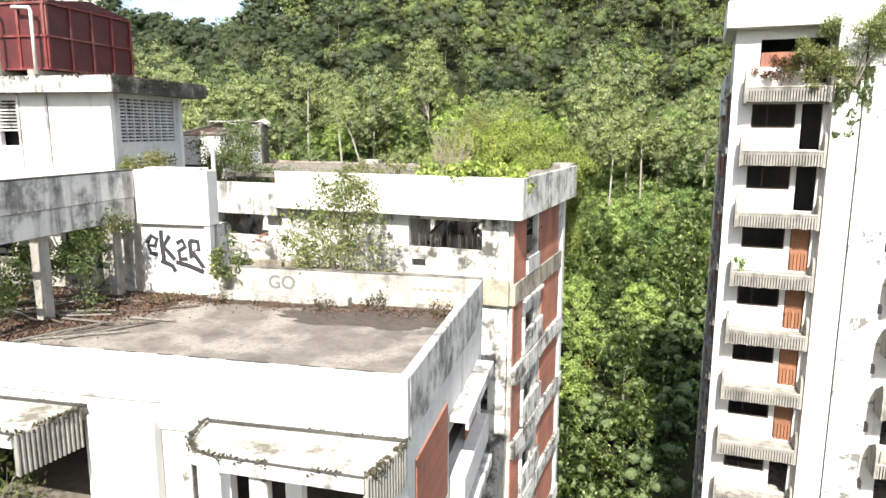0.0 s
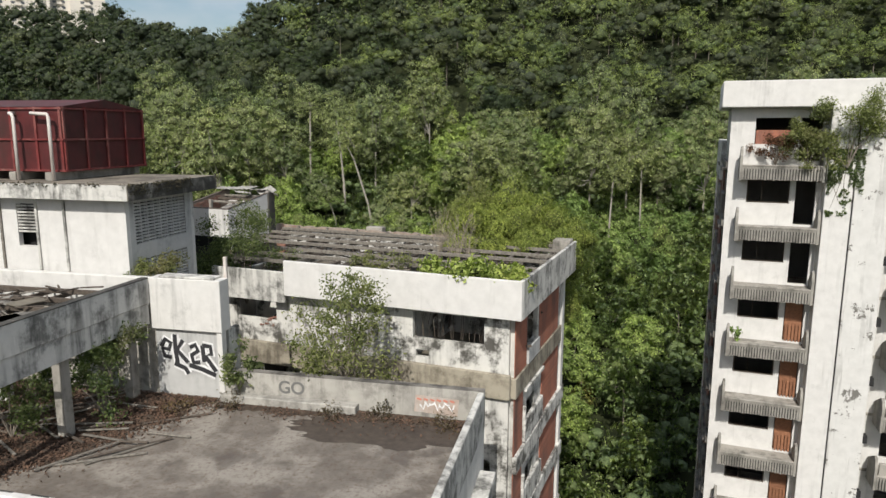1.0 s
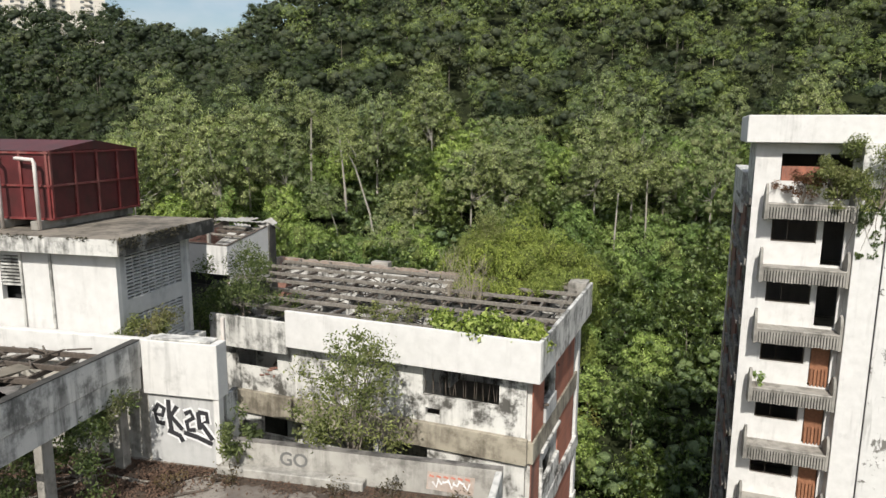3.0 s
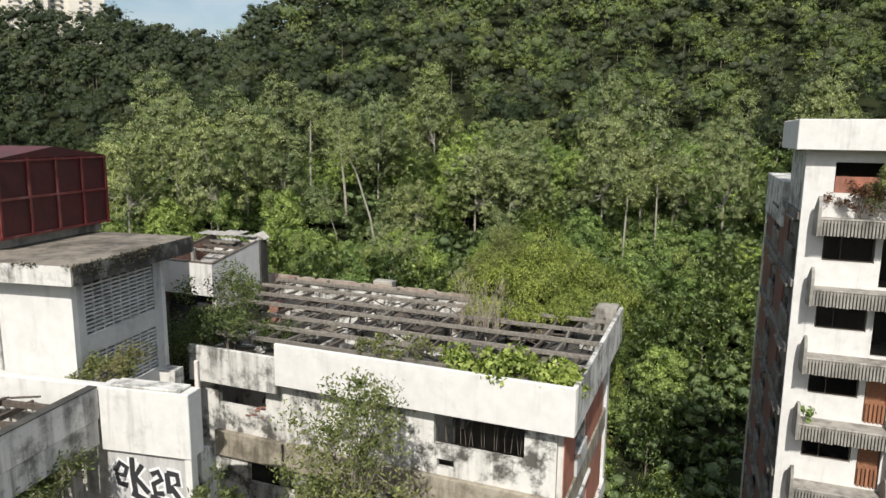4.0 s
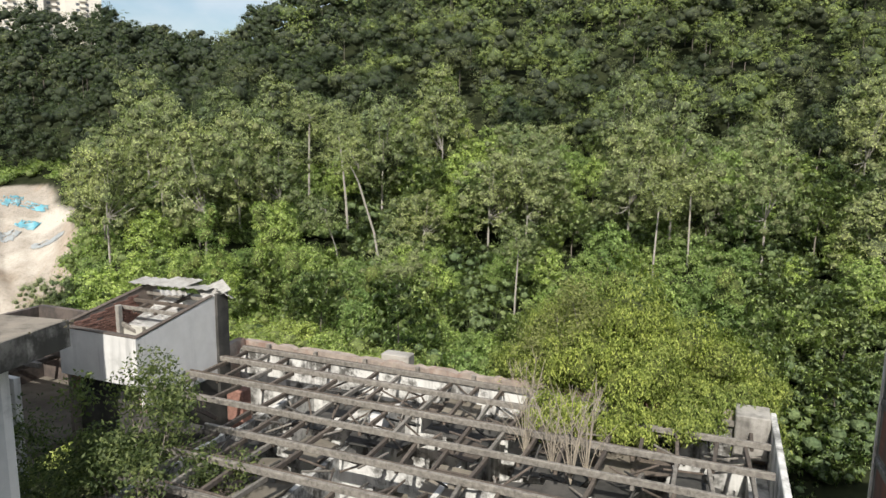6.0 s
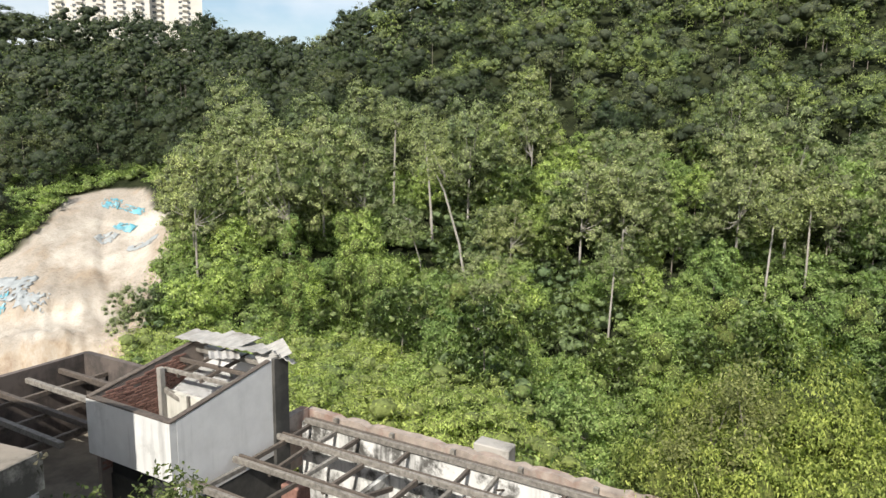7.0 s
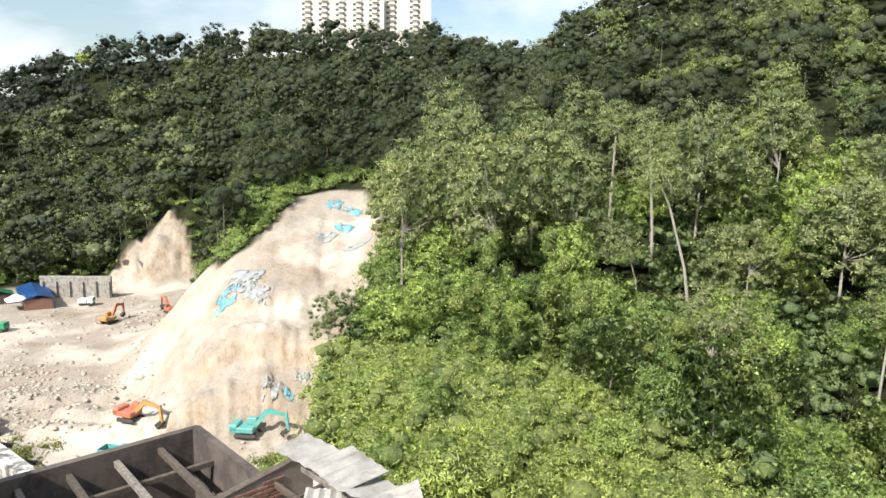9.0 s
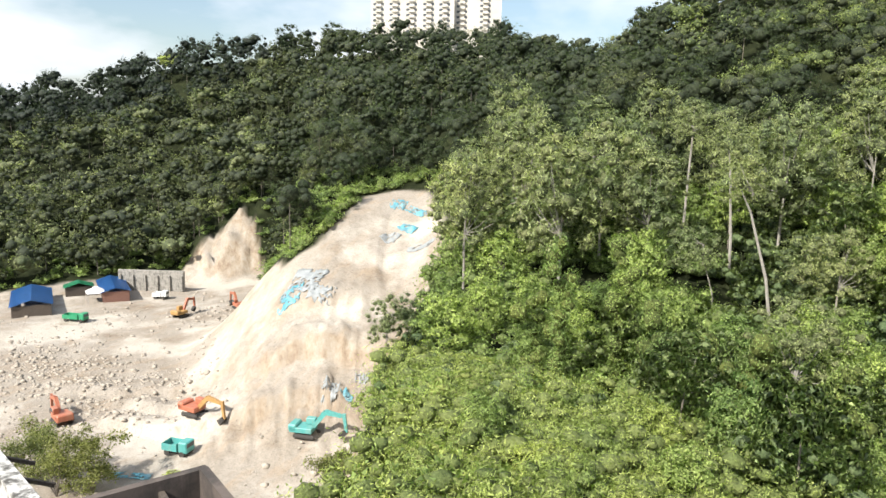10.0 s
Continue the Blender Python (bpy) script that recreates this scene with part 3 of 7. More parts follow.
part("wall", bx(-26, -0.25, 8.5, 8.7, -3, TERR - 0.25), INNER, block)
part("wall", bx(-26.2, -26, 0, 8.7, -3, TERR - 0.25), WHITE, block)
sideholes = [(3.75, 7.6, 25.55 - 3 * k, 26.75 - 3 * k) for k in range(9)]
m_side = Matrix.Rotation(radians(90), 4, "Z")
part("wall", wall_bm(0.25, 8.7, -3, TERR - 0.25, sideholes, 0.0, 0.25), WHITE, block, "white end wall streaked with damp", m=m_side)
for k in range(9):
    z = 27.7 - 3 * k
    part("brick_panel", bx(0, 0.04, 0.5, 3.45, z - 2.35, z), BRICK, block, "red facing brick panel")
    bm = bmesh.new()
    box(bm, 0.0, 0.5, 3.7, 7.95, z - 0.62, z - 0.46, 0.02)
    box(bm, 0.42, 0.5, 3.7, 7.95, z - 0.78, z - 0.62, 0.01)
    part("window_hood", bm, WHITE_OLD, block, "thin concrete hood over a window")
    part("window_box", bx(0.0, 0.4, 3.8, 7.8, z - 2.95, z - 2.1, 0.03), WHITE, block)
    part("brick_panel", bx(0.004, 0.04, 5.9, 7.7, z - 2.1, z - 0.62), BRICK, block, "red facing brick panel")
    # dark floor colour paints in the shade inside the balcony openings
    part("inner_floor", bx(-25.8, -0.26, 0.26, 8.4, 25.35 - 3 * k, 25.55 - 3 * k), ROOF_DIRT_AND_SHADE, block)
part("terrace_floor", bx(-26, -0.02, 0.02, 8.68, TERR - 0.25, TERR), SCREED, block, "grey screeded roof terrace with damp dark patches")
part("parapet", bx(-26, 0, -0.06, 0.16, TERR - 0.5, PAR, 0.03), WHITE_CLEAN, block, "white front parapet")
part("parapet", bx(-0.19, 0.012, 0.163, 8.52, TERR - 0.246, PAR - 0.005, 0.03), WHITE_OLD, block, "streaked side parapet")
part("parapet", bx(-9.2, 0.012, 8.523, 8.77, TERR - 0.243, PAR + 0.01, 0.03), PARAPET_GREY, block, "grey rear parapet with spray paint")
rk = random.Random(8)
for k in range(34):
    u = -25.5 + 0.75 * k + rk.uniform(-0.2, 0.2)
    part("moss_line", bx(u, min(-0.2, u + rk.uniform(0.25, 0.8)), 0.09 + rk.uniform(0, 0.03), 0.15, PAR, PAR + 0.012), BLACKENED_AND_SHADE, block)
part("kerb", bx(-9.1, -4.2, 8.12, 8.52, TERR, TERR + 0.32, 0.03), PARAPET_GREY, block)
part("coping", bx(-9.2, 0.01, 8.515, 8.78, PAR + 0.01, PAR + 0.035, 0.008), GRIME_AND_SHADE, block)


MOSS = plain("black_moss", (0.055, 0.05, 0.03), 0.95, 0, 0.6, 9, (0.11, 0.09, 0.045), 0.8)
CANOPY = plaster("mossy_canopy_concrete", (0.44, 0.415, 0.375), (0.085, 0.075, 0.055), 0.4, 0.95, 0.46, 0.6)


def moss_fringe(parent, line, z, drop, count, seed, name="moss"):
    """Tufts of moss and dead leaf clinging along an edge."""
    rng = np.random.default_rng(seed)
    P = np.array(line, float)
    seg = np.linalg.norm(np.diff(P, axis=0), axis=1)
    at = rng.random(count) * seg.sum()
    k = np.clip(np.searchsorted(np.cumsum(seg), at), 0, len(seg) - 1)
    t = (at - (np.cumsum(seg) - seg)[k]) / seg[k]
    q = P[k] + (P[k + 1] - P[k]) * t[:, None] + rng.normal(size=(count, 2)) * 0.035
    keep = vnoise(q[:, 0] * 1.0, q[:, 1] * 1.0, 0.5, seed, 3) > -0.2
    c = np.column_stack([q, z + 0.04 * rng.random(count) - drop * rng.random(count) ** 2])[keep]
    out = np.tile([0.1, -0.4, 0.7], (len(c), 1))
    v, f = leaf_arrays(c, out, 0.1, 0.055, rng, 0.8, 0.9, True)
    return tagged(pydata(name, v, f, MOSS, parent), kind="stuff")


def hood(u_left, u_right, zt, m_par):
    """A balcony canopy with a rounded corner and a fluted end."""
    bm = bmesh.new()
    prof = [(u_left, 0.0), (u_left + 0.05, -0.5), (u_left + 0.2, -1.0), (u_left + 0.5, -1.35), (u_left + 0.95, -1.5), (u_right - 0.3, -1.65), (u_right, -0.25), (u_right, 0.0)]
    lo = [bm.verts.new((x, y, zt - 0.16)) for x, y in prof]
    hi = [bm.verts.new((x, y, zt)) for x, y in prof]
    bm.faces.new(hi[::-1])
    bm.faces.new(lo)
    for a in range(len(prof)):
        b = (a + 1) % len(prof)
        bm.faces.new((lo[a], hi[a], hi[b], lo[b]))
    bmesh.ops.recalc_face_normals(bm, faces=bm.faces)
    slab = part("balcony_canopy", bm, CANOPY, m_par, "mossy concrete balcony canopy with a fluted end")
    bm = bmesh.new()
    prism(bm, ribbon(prof[:6], 0.1), zt - 0.2, zt + 0.05)
    part("fascia", bm, WHITE_OLD, slab)
    n = 14
    for i in range(n):
        t = (i + 0.5) / n
        x, y = u_right - 0.3 + 0.3 * t, -1.65 + 1.4 * t
        part("flute", bx(x - 0.05, x + 0.05, y - 0.034, y + 0.034, zt - 0.8, zt + 0.04, 0.015), FLUTE, slab)
    bm = bmesh.new()
    prism(bm, ribbon(prof[:6], 0.06), zt + 0.05, zt + 0.075)
    part("moss_line", bm, BLACKENED_AND_SHADE, slab)
    moss_fringe(slab, [(u_left, -0.06), (u_right, -0.06)], zt + 0.03, 0.16, 420, 7)
    moss_fringe(slab, prof[:6], zt + 0.06, 0.12, 420, 8)
    moss_fringe(slab, prof[5:7], zt + 0.05, 0.14, 260, 9)
    bm = bmesh.new()
    prism(bm, ribbon([(u_left, -0.085), ((u_left + u_right) / 2, -0.08), (u_right, -0.085)], 0.11), zt, zt + 0.05)
    part("moss_line", bm, BLACKENED_AND_SHADE, slab)


for k in range(3):
    hood(-4.15, 0.0, 28.36 - 3 * k, block)
    hood(-11.2, -6.93, 28.4 - 3 * k, block)
    part("balcony_box", bx(-3.9, -0.1, -1.45, -0.0, 24.9 - 3 * k, 25.7 - 3 * k, 0.05), WHITE, block)
    part("column", bx(-2.55, -2.2, -1.42, -1.2, 25.7 - 3 * k, 28.19 - 3 * k, 0.02), WHITE_MOULD, block)
    part("column", bx(-3.95, -3.75, -1.3, -1.1, 25.7 - 3 * k, 28.19 - 3 * k, 0.02), WHITE_MOULD, block)
part("panel", bx(-6.8, -5.25, -0.28, -0.0, -3, 28.3, 0.03), WHITE_CLEAN, block, "projecting white wall panel")
part("ledge", bx(-9.5, -5.2, -0.12, -0.06, 28.66, 28.74, 0.01), WHITE_OLD, block)

# graffiti wall, upper box and tall pilaster at the terrace's inner corner
part("wall", bx(-11.72, -9.3, 8.56, 8.8, TERR, 30.96), GREY_WALL, block, "grey wall panel sprayed with large graffiti letters")
part("wall", bx(-11.76, -9.06, 8.40, 9.0, 30.96, 32.78, 0.02), WHITE, block, "white box beam above the graffiti wall")
part("coping", bx(-11.4, -9.3, 8.45, 8.95, 32.78, 32.86, 0.02), WHITE_OLD, block)
part("pilaster", bx(-9.3, -9.1, 8.46, 8.75, TERR, 30.96, 0.01), WHITE, block)
part("pipe", bx(-9.24, -9.12, 9.0, 9.12, 30.9, 33.5, 0.02), PIPE_WHITE, block)
part("wall", bx(-9.3, -9.14, 9.0, 9.7, 27, 30.9), WHITE_MOULD, block)

# covered side: deep edge beam, posts, rear parapet, bare rafters
part("edge_beam", bx(-12.02, -11.76, 0.2, 8.4, 31.86, 32.75, 0.02), WHITE_OLD, block, "weathered edge beam streaked with algae")
part("coping", bx(-12.03, -11.75, 0.2, 8.39, 32.75, 32.785, 0.008), BLACKENED_AND_SHADE, block)
part("edge_beam", bx(-11.98, -11.82, 0.2, 8.4, 31.12, 31.86, 0.01), WHITE_OLD, block, "weathered edge beam streaked with algae")
for v in (0.9, 4.8, 7.9):
    part("post", bx(-12.5, -12.16, v - 0.18, v + 0.18, TERR, 31.9, 0.02), CONCRETE, block, "stained square concrete post")
for u in (-16.5, -21.0):
    part("post", bx(u - 0.17, u + 0.17, 6.6, 6.94, TERR, 31.9, 0.02), WHITE_OLD, block, "stained square concrete post")
part("parapet", bx(-26, -11.76, 8.6, 8.85, 31.7, 32.72, 0.03), WHITE, block, "white parapet behind the bare rafters")
part("wall", wall_bm(-26, -11.76, TERR, 31.7, [(-15, -13.4, TERR, 30.8), (-19.5, -17, 29.5, 30.8)], 8.62, 8.83), INNER, block)
for k in range(7):
    timber((-25.5, 1.0 + 1.15 * k, 32.30), (-12.04, 1.0 + 1.15 * k, 32.34), 0.1, 0.17, block, material=TIMBER_DARK, name="purlin")
for k in range(15):
    timber((-25 + 0.92 * k, 0.3, 32.14), (-25 + 0.92 * k, 8.5, 32.14), 0.09, 0.16, block, material=TIMBER_DARK)
rz_ = random.Random(55)
for k in range(110):
    u, v, a = rz_.uniform(-24, -12.6), rz_.uniform(0.8, 8), rz_.uniform(0, 3.1)
    timber((u, v, 32.33 + rz_.uniform(0, 0.1)), (min(-12.1, u + 0.8 * math.cos(a)), min(8.4, v + 0.8 * math.sin(a)), 32.33 + rz_.uniform(0, 0.15)), 0.06, 0.05, block, None, rz_.choice([TIMBER_DARK, TIMBER_DARK, TIMBER_DARK, TIMBER]), "broken_batten")
for k in range(22):
    u, v = rz_.uniform(-23, -12.8), rz_.uniform(1, 7.8)
    mm = Matrix.Translation((u, v, 32.36)) @ Euler((rz_.uniform(-0.3, 0.3), rz_.uniform(-0.3, 0.3), rz_.uniform(0, 3))).to_matrix().to_4x4()
    part("broken_sheet", bx(-0.22, 0.22, -0.15, 0.15, 0, 0.04, 0.01), rz_.choice([SHEET, ROOF_DIRT_AND_SHADE, ROOF_DIRT_AND_SHADE, GRIME_AND_SHADE]), block, m=mm)
for k in range(10):
    u, v = random.uniform(-22, -13), random.uniform(1, 7.5)
    mm = Matrix.Translation((u, v, 32.36)) @ Matrix.Rotation(random.uniform(0, 3), 4, "Z")
    part("broken_sheet", bx(-0.5, 0.5, -0.35, 0.35, 0, 0.03), random.choice([GRIME_AND_SHADE, ROOF_DIRT_AND_SHADE]), block, m=mm)

# ---- tank house ----
ZS = 35.9
part("roof_slab", bx(-30, -12.68, 8.86, 14.6, ZS - 0.56, ZS, 0.03), SLAB_TOP, block, "stained overhanging concrete roof slab")
part("slab_edge", bx(-30, -12.70, 8.845, 8.86, ZS - 0.555, ZS - 0.005), WHITE_OLD, block)
part("slab_edge", bx(-12.68, -12.66, 8.87, 14.59, ZS - 0.555, ZS - 0.005), SLAB_EDGE, block, "slab edge black with hanging moss")
moss_fringe(block, [(-12.63, 8.9), (-12.63, 14.6)], ZS - 0.02, 0.4, 700, 3)
moss_fringe(block, [(-30, 8.84), (-12.7, 8.84)], ZS - 0.01, 0.12, 600, 4)
part("wall", wall_bm(-30, -13.2, 31.0, ZS - 0.56, [(-17.85, -17.05, 33.5, 35.1)], 9.36, 9.56), WHITE_CLEAN, block, "white tank house wall")
part("wall", wall_bm(9.56, 13.4, 28.5, ZS - 0.56, [(9.85, 13.0, 33.62, 35.2), (9.85, 13.0, 31.6, 33.05)], 13.2, 13.4), GREY_WALL, block, "grey side wall with two panels of ventilation blocks", m=m_side)
part("wall", bx(-30, -13.2, 13.4, 13.6, 28.5, ZS - 0.56), WHITE, block)
# black block added so the tank house openings show painted shade
part("void_shade_fill", bx(-29, -13.8, 9.9, 13.2, 29, ZS - 0.62), VOID_SHADE_AND_JOINT, block)


def vent_grille(v0, v1, z0, z1, rows, cols, at):
    """Stacked ventilation blocks: courses with slots between them."""
    hz = (z1 - z0) / rows
    for r in range(rows + 1):
        z = z0 + r * hz
        part("vent_course", bx(at - 0.12, at, v0, v1, max(z0, z - 0.032), min(z1, z + 0.032)), GREY_WALL, block)
    for c in range(1, cols):
        v = v0 + c * (v1 - v0) / cols
        part("vent_rib", bx(at - 0.115, at - 0.006, v - 0.03, v + 0.03, z0, z1), GREY_WALL, block)


vent_grille(9.85, 13.0, 33.62, 35.2, 13, 8, -13.2 - 0.03)
vent_grille(9.85, 13.0, 31.6, 33.05, 12, 8, -13.2 - 0.03)
for r in range(9):
    part("vent_course", bx(-17.85, -17.05, 9.40, 9.5, 34.02 + r * 0.12, 34.08 + r * 0.12), WHITE_OLD, block)
for u in (-18.55, -16.95, -15.75):
    part("downpipe", bx(u - 0.05, u + 0.05, 9.28, 9.36, 32.6, ZS - 0.58, 0.02), WHITE_OLD if u > -18 else TIMBER, block)
part("wall", bx(-13.19, -12.6, 13.0, 13.5, 28.5, 31.5), WHITE_MOULD, block)

# ---- rear wing, in its own turned frame ----
def wing(name, bm, material, label=""):
    return part(name, bm, material, block, label, m=TO_R)


wing("fascia", bx(-10.3, 0.0, -0.14, 0.0, 30.95, ROOF, 0.02), WHITE_CLEAN, "deep white roof fascia with dark drips")
wing("fascia", bx(-14.05, -10.304, -0.12, 0.02, 30.62, 31.95, 0.02), WHITE_OLD, "lower stained roof fascia")
wing("fascia", bx(-0.14, 0.012, 0.004, 9.9, 30.95, ROOF - 0.01, 0.02), WHITE_OLD, "deep streaked side fascia")
wing("soffit", bx(-14, -0.15, 0.005, 0.62, 30.96, 31.05), WHITE_OLD)
wing("soffit", bx(-0.62, -0.15, 0.63, 9.6, 30.96, 31.05), WHITE_OLD)
fholes = [(-4.6, -1.6, 29.68, 30.76), (-4.48, -3.9, 28.9, 29.2), (-13.2, -11.1, 29.65, 30.62), (-12.0, -10.0, 26.75, 27.6), (-9.4, -6.7, 26.75, 27.6), (-6.3, -4.4, 26.75, 27.6)]
for k in range(8):
    fholes += [(-12, -10, 23.6 - 3 * k, 24.8 - 3 * k), (-8.5, -6, 23.6 - 3 * k, 24.8 - 3 * k), (-2.2, -1.3, 23.4 - 3 * k, 25.0 - 3 * k)]
wing("wall", wall_bm(-14, -0.6, -3, 30.95, fholes, 0.4, 0.6), WHITE_MOULD, "white front wall of the rear wing, black with mould low down")
wing("belt", bx(-13.3, -0.5, 0.2, 0.4, 27.68, 28.66, 0.02), BELT, "brown stained concrete belt course")
wing("belt", bx(-0.6, -0.3, 0.42, 8.6, 27.68, 28.5, 0.02), BELT)
wing("wall", bx(-17.2, -0.5, 9.26, 9.4, -3, ROOF - 0.32), WHITE_MOULD)
rp = random.Random(31)


def crumbled(u0, u1, v0, v1, z0, zt, along_v=False):
    """A broken wall head: one solid whose top steps up and down."""
    bm = bmesh.new()
    a0, a1 = (v0, v1) if along_v else (u0, u1)
    n = int((a1 - a0) / 0.22)
    pts = [a0 + (a1 - a0) * i / n for i in range(n + 1)]
    rows_ = []
    for p in pts:
        h = zt + rp.choice([0, 0, 0.0, 0, -0.07]) + rp.uniform(-0.01, 0.01)
        q = [(u0, p), (u1, p)] if along_v else [(p, v0), (p, v1)]
        rows_.append([bm.verts.new((*q[0], z0)), bm.verts.new((*q[0], h)), bm.verts.new((*q[1], h + rp.uniform(-0.01, 0.01))), bm.verts.new((*q[1], z0))])
    for r0, r1 in zip(rows_, rows_[1:]):
        for i in range(4):
            j = (i + 1) % 4
            bm.faces.new((r0[i], r0[j], r1[j], r1[i]))
    bm.faces.new(rows_[0])
    bm.faces.new(rows_[-1])
    bmesh.ops.recalc_face_normals(bm, faces=bm.faces)
    return bm


wing("parapet", crumbled(-17.2, -0.15, 9.62, 9.88, 31.0, ROOF - 0.1), RUBBLE, "crumbling brick and concrete rear parapet")
wing("parapet", crumbled(-17.3, -17.05, 5.0, 9.58, 30.8, ROOF, True), RUBBLE, "crumbling brick side parapet")
wing("wall", bx(-14.2, -14.0, 0.4, 5.0, 27, 31.4), WHITE_OLD)
part("wall", bx(-17.2, -14.0, 4.8, 5.0, 20, 31.4), BLACKENED_AND_SHADE, block, m=TO_R)
sh = [(2.25, 3.95, 29.2, 30.8)] + [(2.4, 3.7, 25.6 - 3 * k, 26.9 - 3 * k) for k in range(9)]
wing("wall", wall_bm(0.6, 9.3, -3, 30.95, sh, 0.4, 0.6), WHITE_OLD, "stained end wall of the rear wing").matrix_local = TO_R @ m_side
wing("brick_panel", bx(-0.4, -0.37, 0.45, 2.15, 28.52, 30.93), BRICK, "red facing brick panel")
wing("brick_panel", bx(-0.4, -0.37, 4.2, 7.9, 28.52, 30.93), BRICK, "red facing brick panel")
wing("window_bay", bx(-0.42, -0.28, 2.2, 4.0, 28.52, 29.2, 0.02), GREY_WALL)
for k in range(9):
    z = 27.45 - 3 * k
    wing("brick_panel", bx(-0.4, -0.36, 0.45, 1.7, z - 2.15, z + 0.2), BRICK, "red facing brick panel")
    wing("brick_panel", bx(-0.4, -0.36, 4.85, 8.1, z - 2.15, z + 0.2), BRICK, "red facing brick panel")
    wing("slab_edge", bx(-0.4, -0.22, 0.42, 9.0, z - 2.85, z - 2.15, 0.02), WHITE_MOULD, "white floor slab edge")
    bm = bmesh.new()
    box(bm, -0.4, -0.24, 1.75, 4.75, z - 2.1, z - 1.15, 0.04)
    box(bm, -0.4, -0.26, 1.75, 1.95, z - 1.15, z - 0.55, 0.03)
    box(bm, -0.4, -0.22, 1.75, 4.75, z + 0.05, z + 0.2, 0.02)
    wing("window_bay", bm, WHITE_MOULD, "projecting white window bay")
wing("pilaster", bx(-0.58, -0.28, 8.45, 8.95, -3, 30.93, 0.02), WHITE, "white corner pier")

# rooms under the lost roof
wing("inner_floor", bx(-17.0, -0.62, 0.62, 9.28, 28.35, 28.55), ROOF_DIRT_AND_SHADE, "rubble-strewn top floor")
rq = random.Random(77)
for a_ in range(14):
    for b_ in range(7):
        # boards added below the timbers to keep the rooms dark, thickest by the window
        if rq.random() < (0.05 if a_ > 8 and b_ < 3 else 0.5):
            continue
        mm = TO_R @ Matrix.Translation((-13.1 + 0.93 * a_ + rq.uniform(-0.1, 0.1), 1.3 + 1.25 * b_, 31.35 + rq.uniform(-0.15, 0.2))) @ Euler((rq.uniform(-0.15, 0.15), rq.uniform(-0.15, 0.15), rq.uniform(-0.2, 0.2))).to_matrix().to_4x4()
        part("ceiling_board", bx(-0.5, 0.5, -0.62, 0.62, -0.01, 0.012), rq.choice([ROOF_DIRT_AND_SHADE, TIMBER_DARK, BLACKENED_AND_SHADE, BLACKENED_AND_SHADE]), block, "dark broken board added to shade the rooms below", m=mm)
for u in (-14.0, -10.6, -7.4, -4.9):
    wing("partition", wall_bm(0.62, 9.28, 28.55, 31.3, [(3.2, 4.1, 28.55, 30.6), (7.0, 7.9, 28.55, 30.6)], 0.0, 0.14), WHITE_MOULD, "stained plaster partition").matrix_local = TO_R @ Matrix.Translation((u, 0, 0)) @ m_side
wing("partition", wall_bm(-16.9, -0.7, 28.55, 31.2, [(-13, -12, 28.55, 30.6), (-9.6, -8.6, 28.55, 30.6), (-6.6, -5.7, 28.55, 30.6), (-4.4, -3.2, 29.4, 30.6)], 5.2, 5.34), WHITE_MOULD, "stained plaster partition")
wing("partition", wall_bm(-13.8, -4.92, 28.55, 31.2, [(-12.5, -11, 28.55, 30.6), (-9.2, -8.2, 29.4, 30.6)], 2.5, 2.64), WHITE_MOULD, "stained plaster partition")
wing("column", bx(-10.45, -9.95, 6.48, 6.83, 28.55, 31.9, 0.03), WHITE_CLEAN, "clean white column stub")
wing("column", bx(-15.51, -14.91, 6.68, 7.13, 28.55, 31.8, 0.03), LOOSE_BRICK, "red brick column")
rng_t = random.Random(4)
for k, v in enumerate((0.85, 2.2, 3.6, 5.0, 6.5, 8.1, 9.25)):
    a, b = (-13.6, -0.2) if v < 5 else (-16.9, -0.2)
    timber((a, v, ROOF - 0.16 + rng_t.uniform(-0.04, 0.03)), (b, v + rng_t.uniform(-0.06, 0.06), ROOF - 0.16 + rng_t.uniform(-0.07, 0.03)), 0.1, 0.16, block, TO_R, TIMBER, "purlin")
    timber((a, v + 0.2, ROOF - 0.22 + rng_t.uniform(-0.04, 0.03)), (b, v + 0.2 + rng_t.uniform(-0.06, 0.06), ROOF - 0.24), 0.06, 0.12, block, TO_R, TIMBER_DARK, "purlin")
for k in range(20):
    u = -16.6 + 0.84 * k
    stops = [5.0, 6.5, 8.1, 9.3] if u < -13.8 else [0.85, 2.2, 3.6, 5.0, 6.5, 8.1, 9.3]
    for v0, v1 in zip(stops, stops[1:]):
        if rng_t.random() < 0.1:
            continue
        du, tip_ = rng_t.uniform(-0.06, 0.06), rng_t.choice([0, 0, 0, 0, 0, 0, 0, -0.4, -1.2])
        timber((u + du, v0, ROOF - 0.3), (u + du * 0.5 + rng_t.uniform(-0.12, 0.12), v1, ROOF - 0.3 + tip_), 0.09, 0.13, block, TO_R, rng_t.choice([TIMBER_DARK, TIMBER_DARK, TIMBER]))
for k in range(170):
    u, v, a = rng_t.uniform(-13.5, -1), rng_t.uniform(1, 9), rng_t.uniform(0, 3.1)
    timber((u, v, 31.5 + rng_t.uniform(0, 0.7)), (u + 0.9 * math.cos(a), v + 0.9 * math.sin(a), 31.5 + rng_t.uniform(0, 0.75)), 0.05, 0.05, block, TO_R, rng_t.choice([TIMBER_DARK, TIMBER_DARK, TIMBER, BLACKENED_AND_SHADE]), "broken_batten")
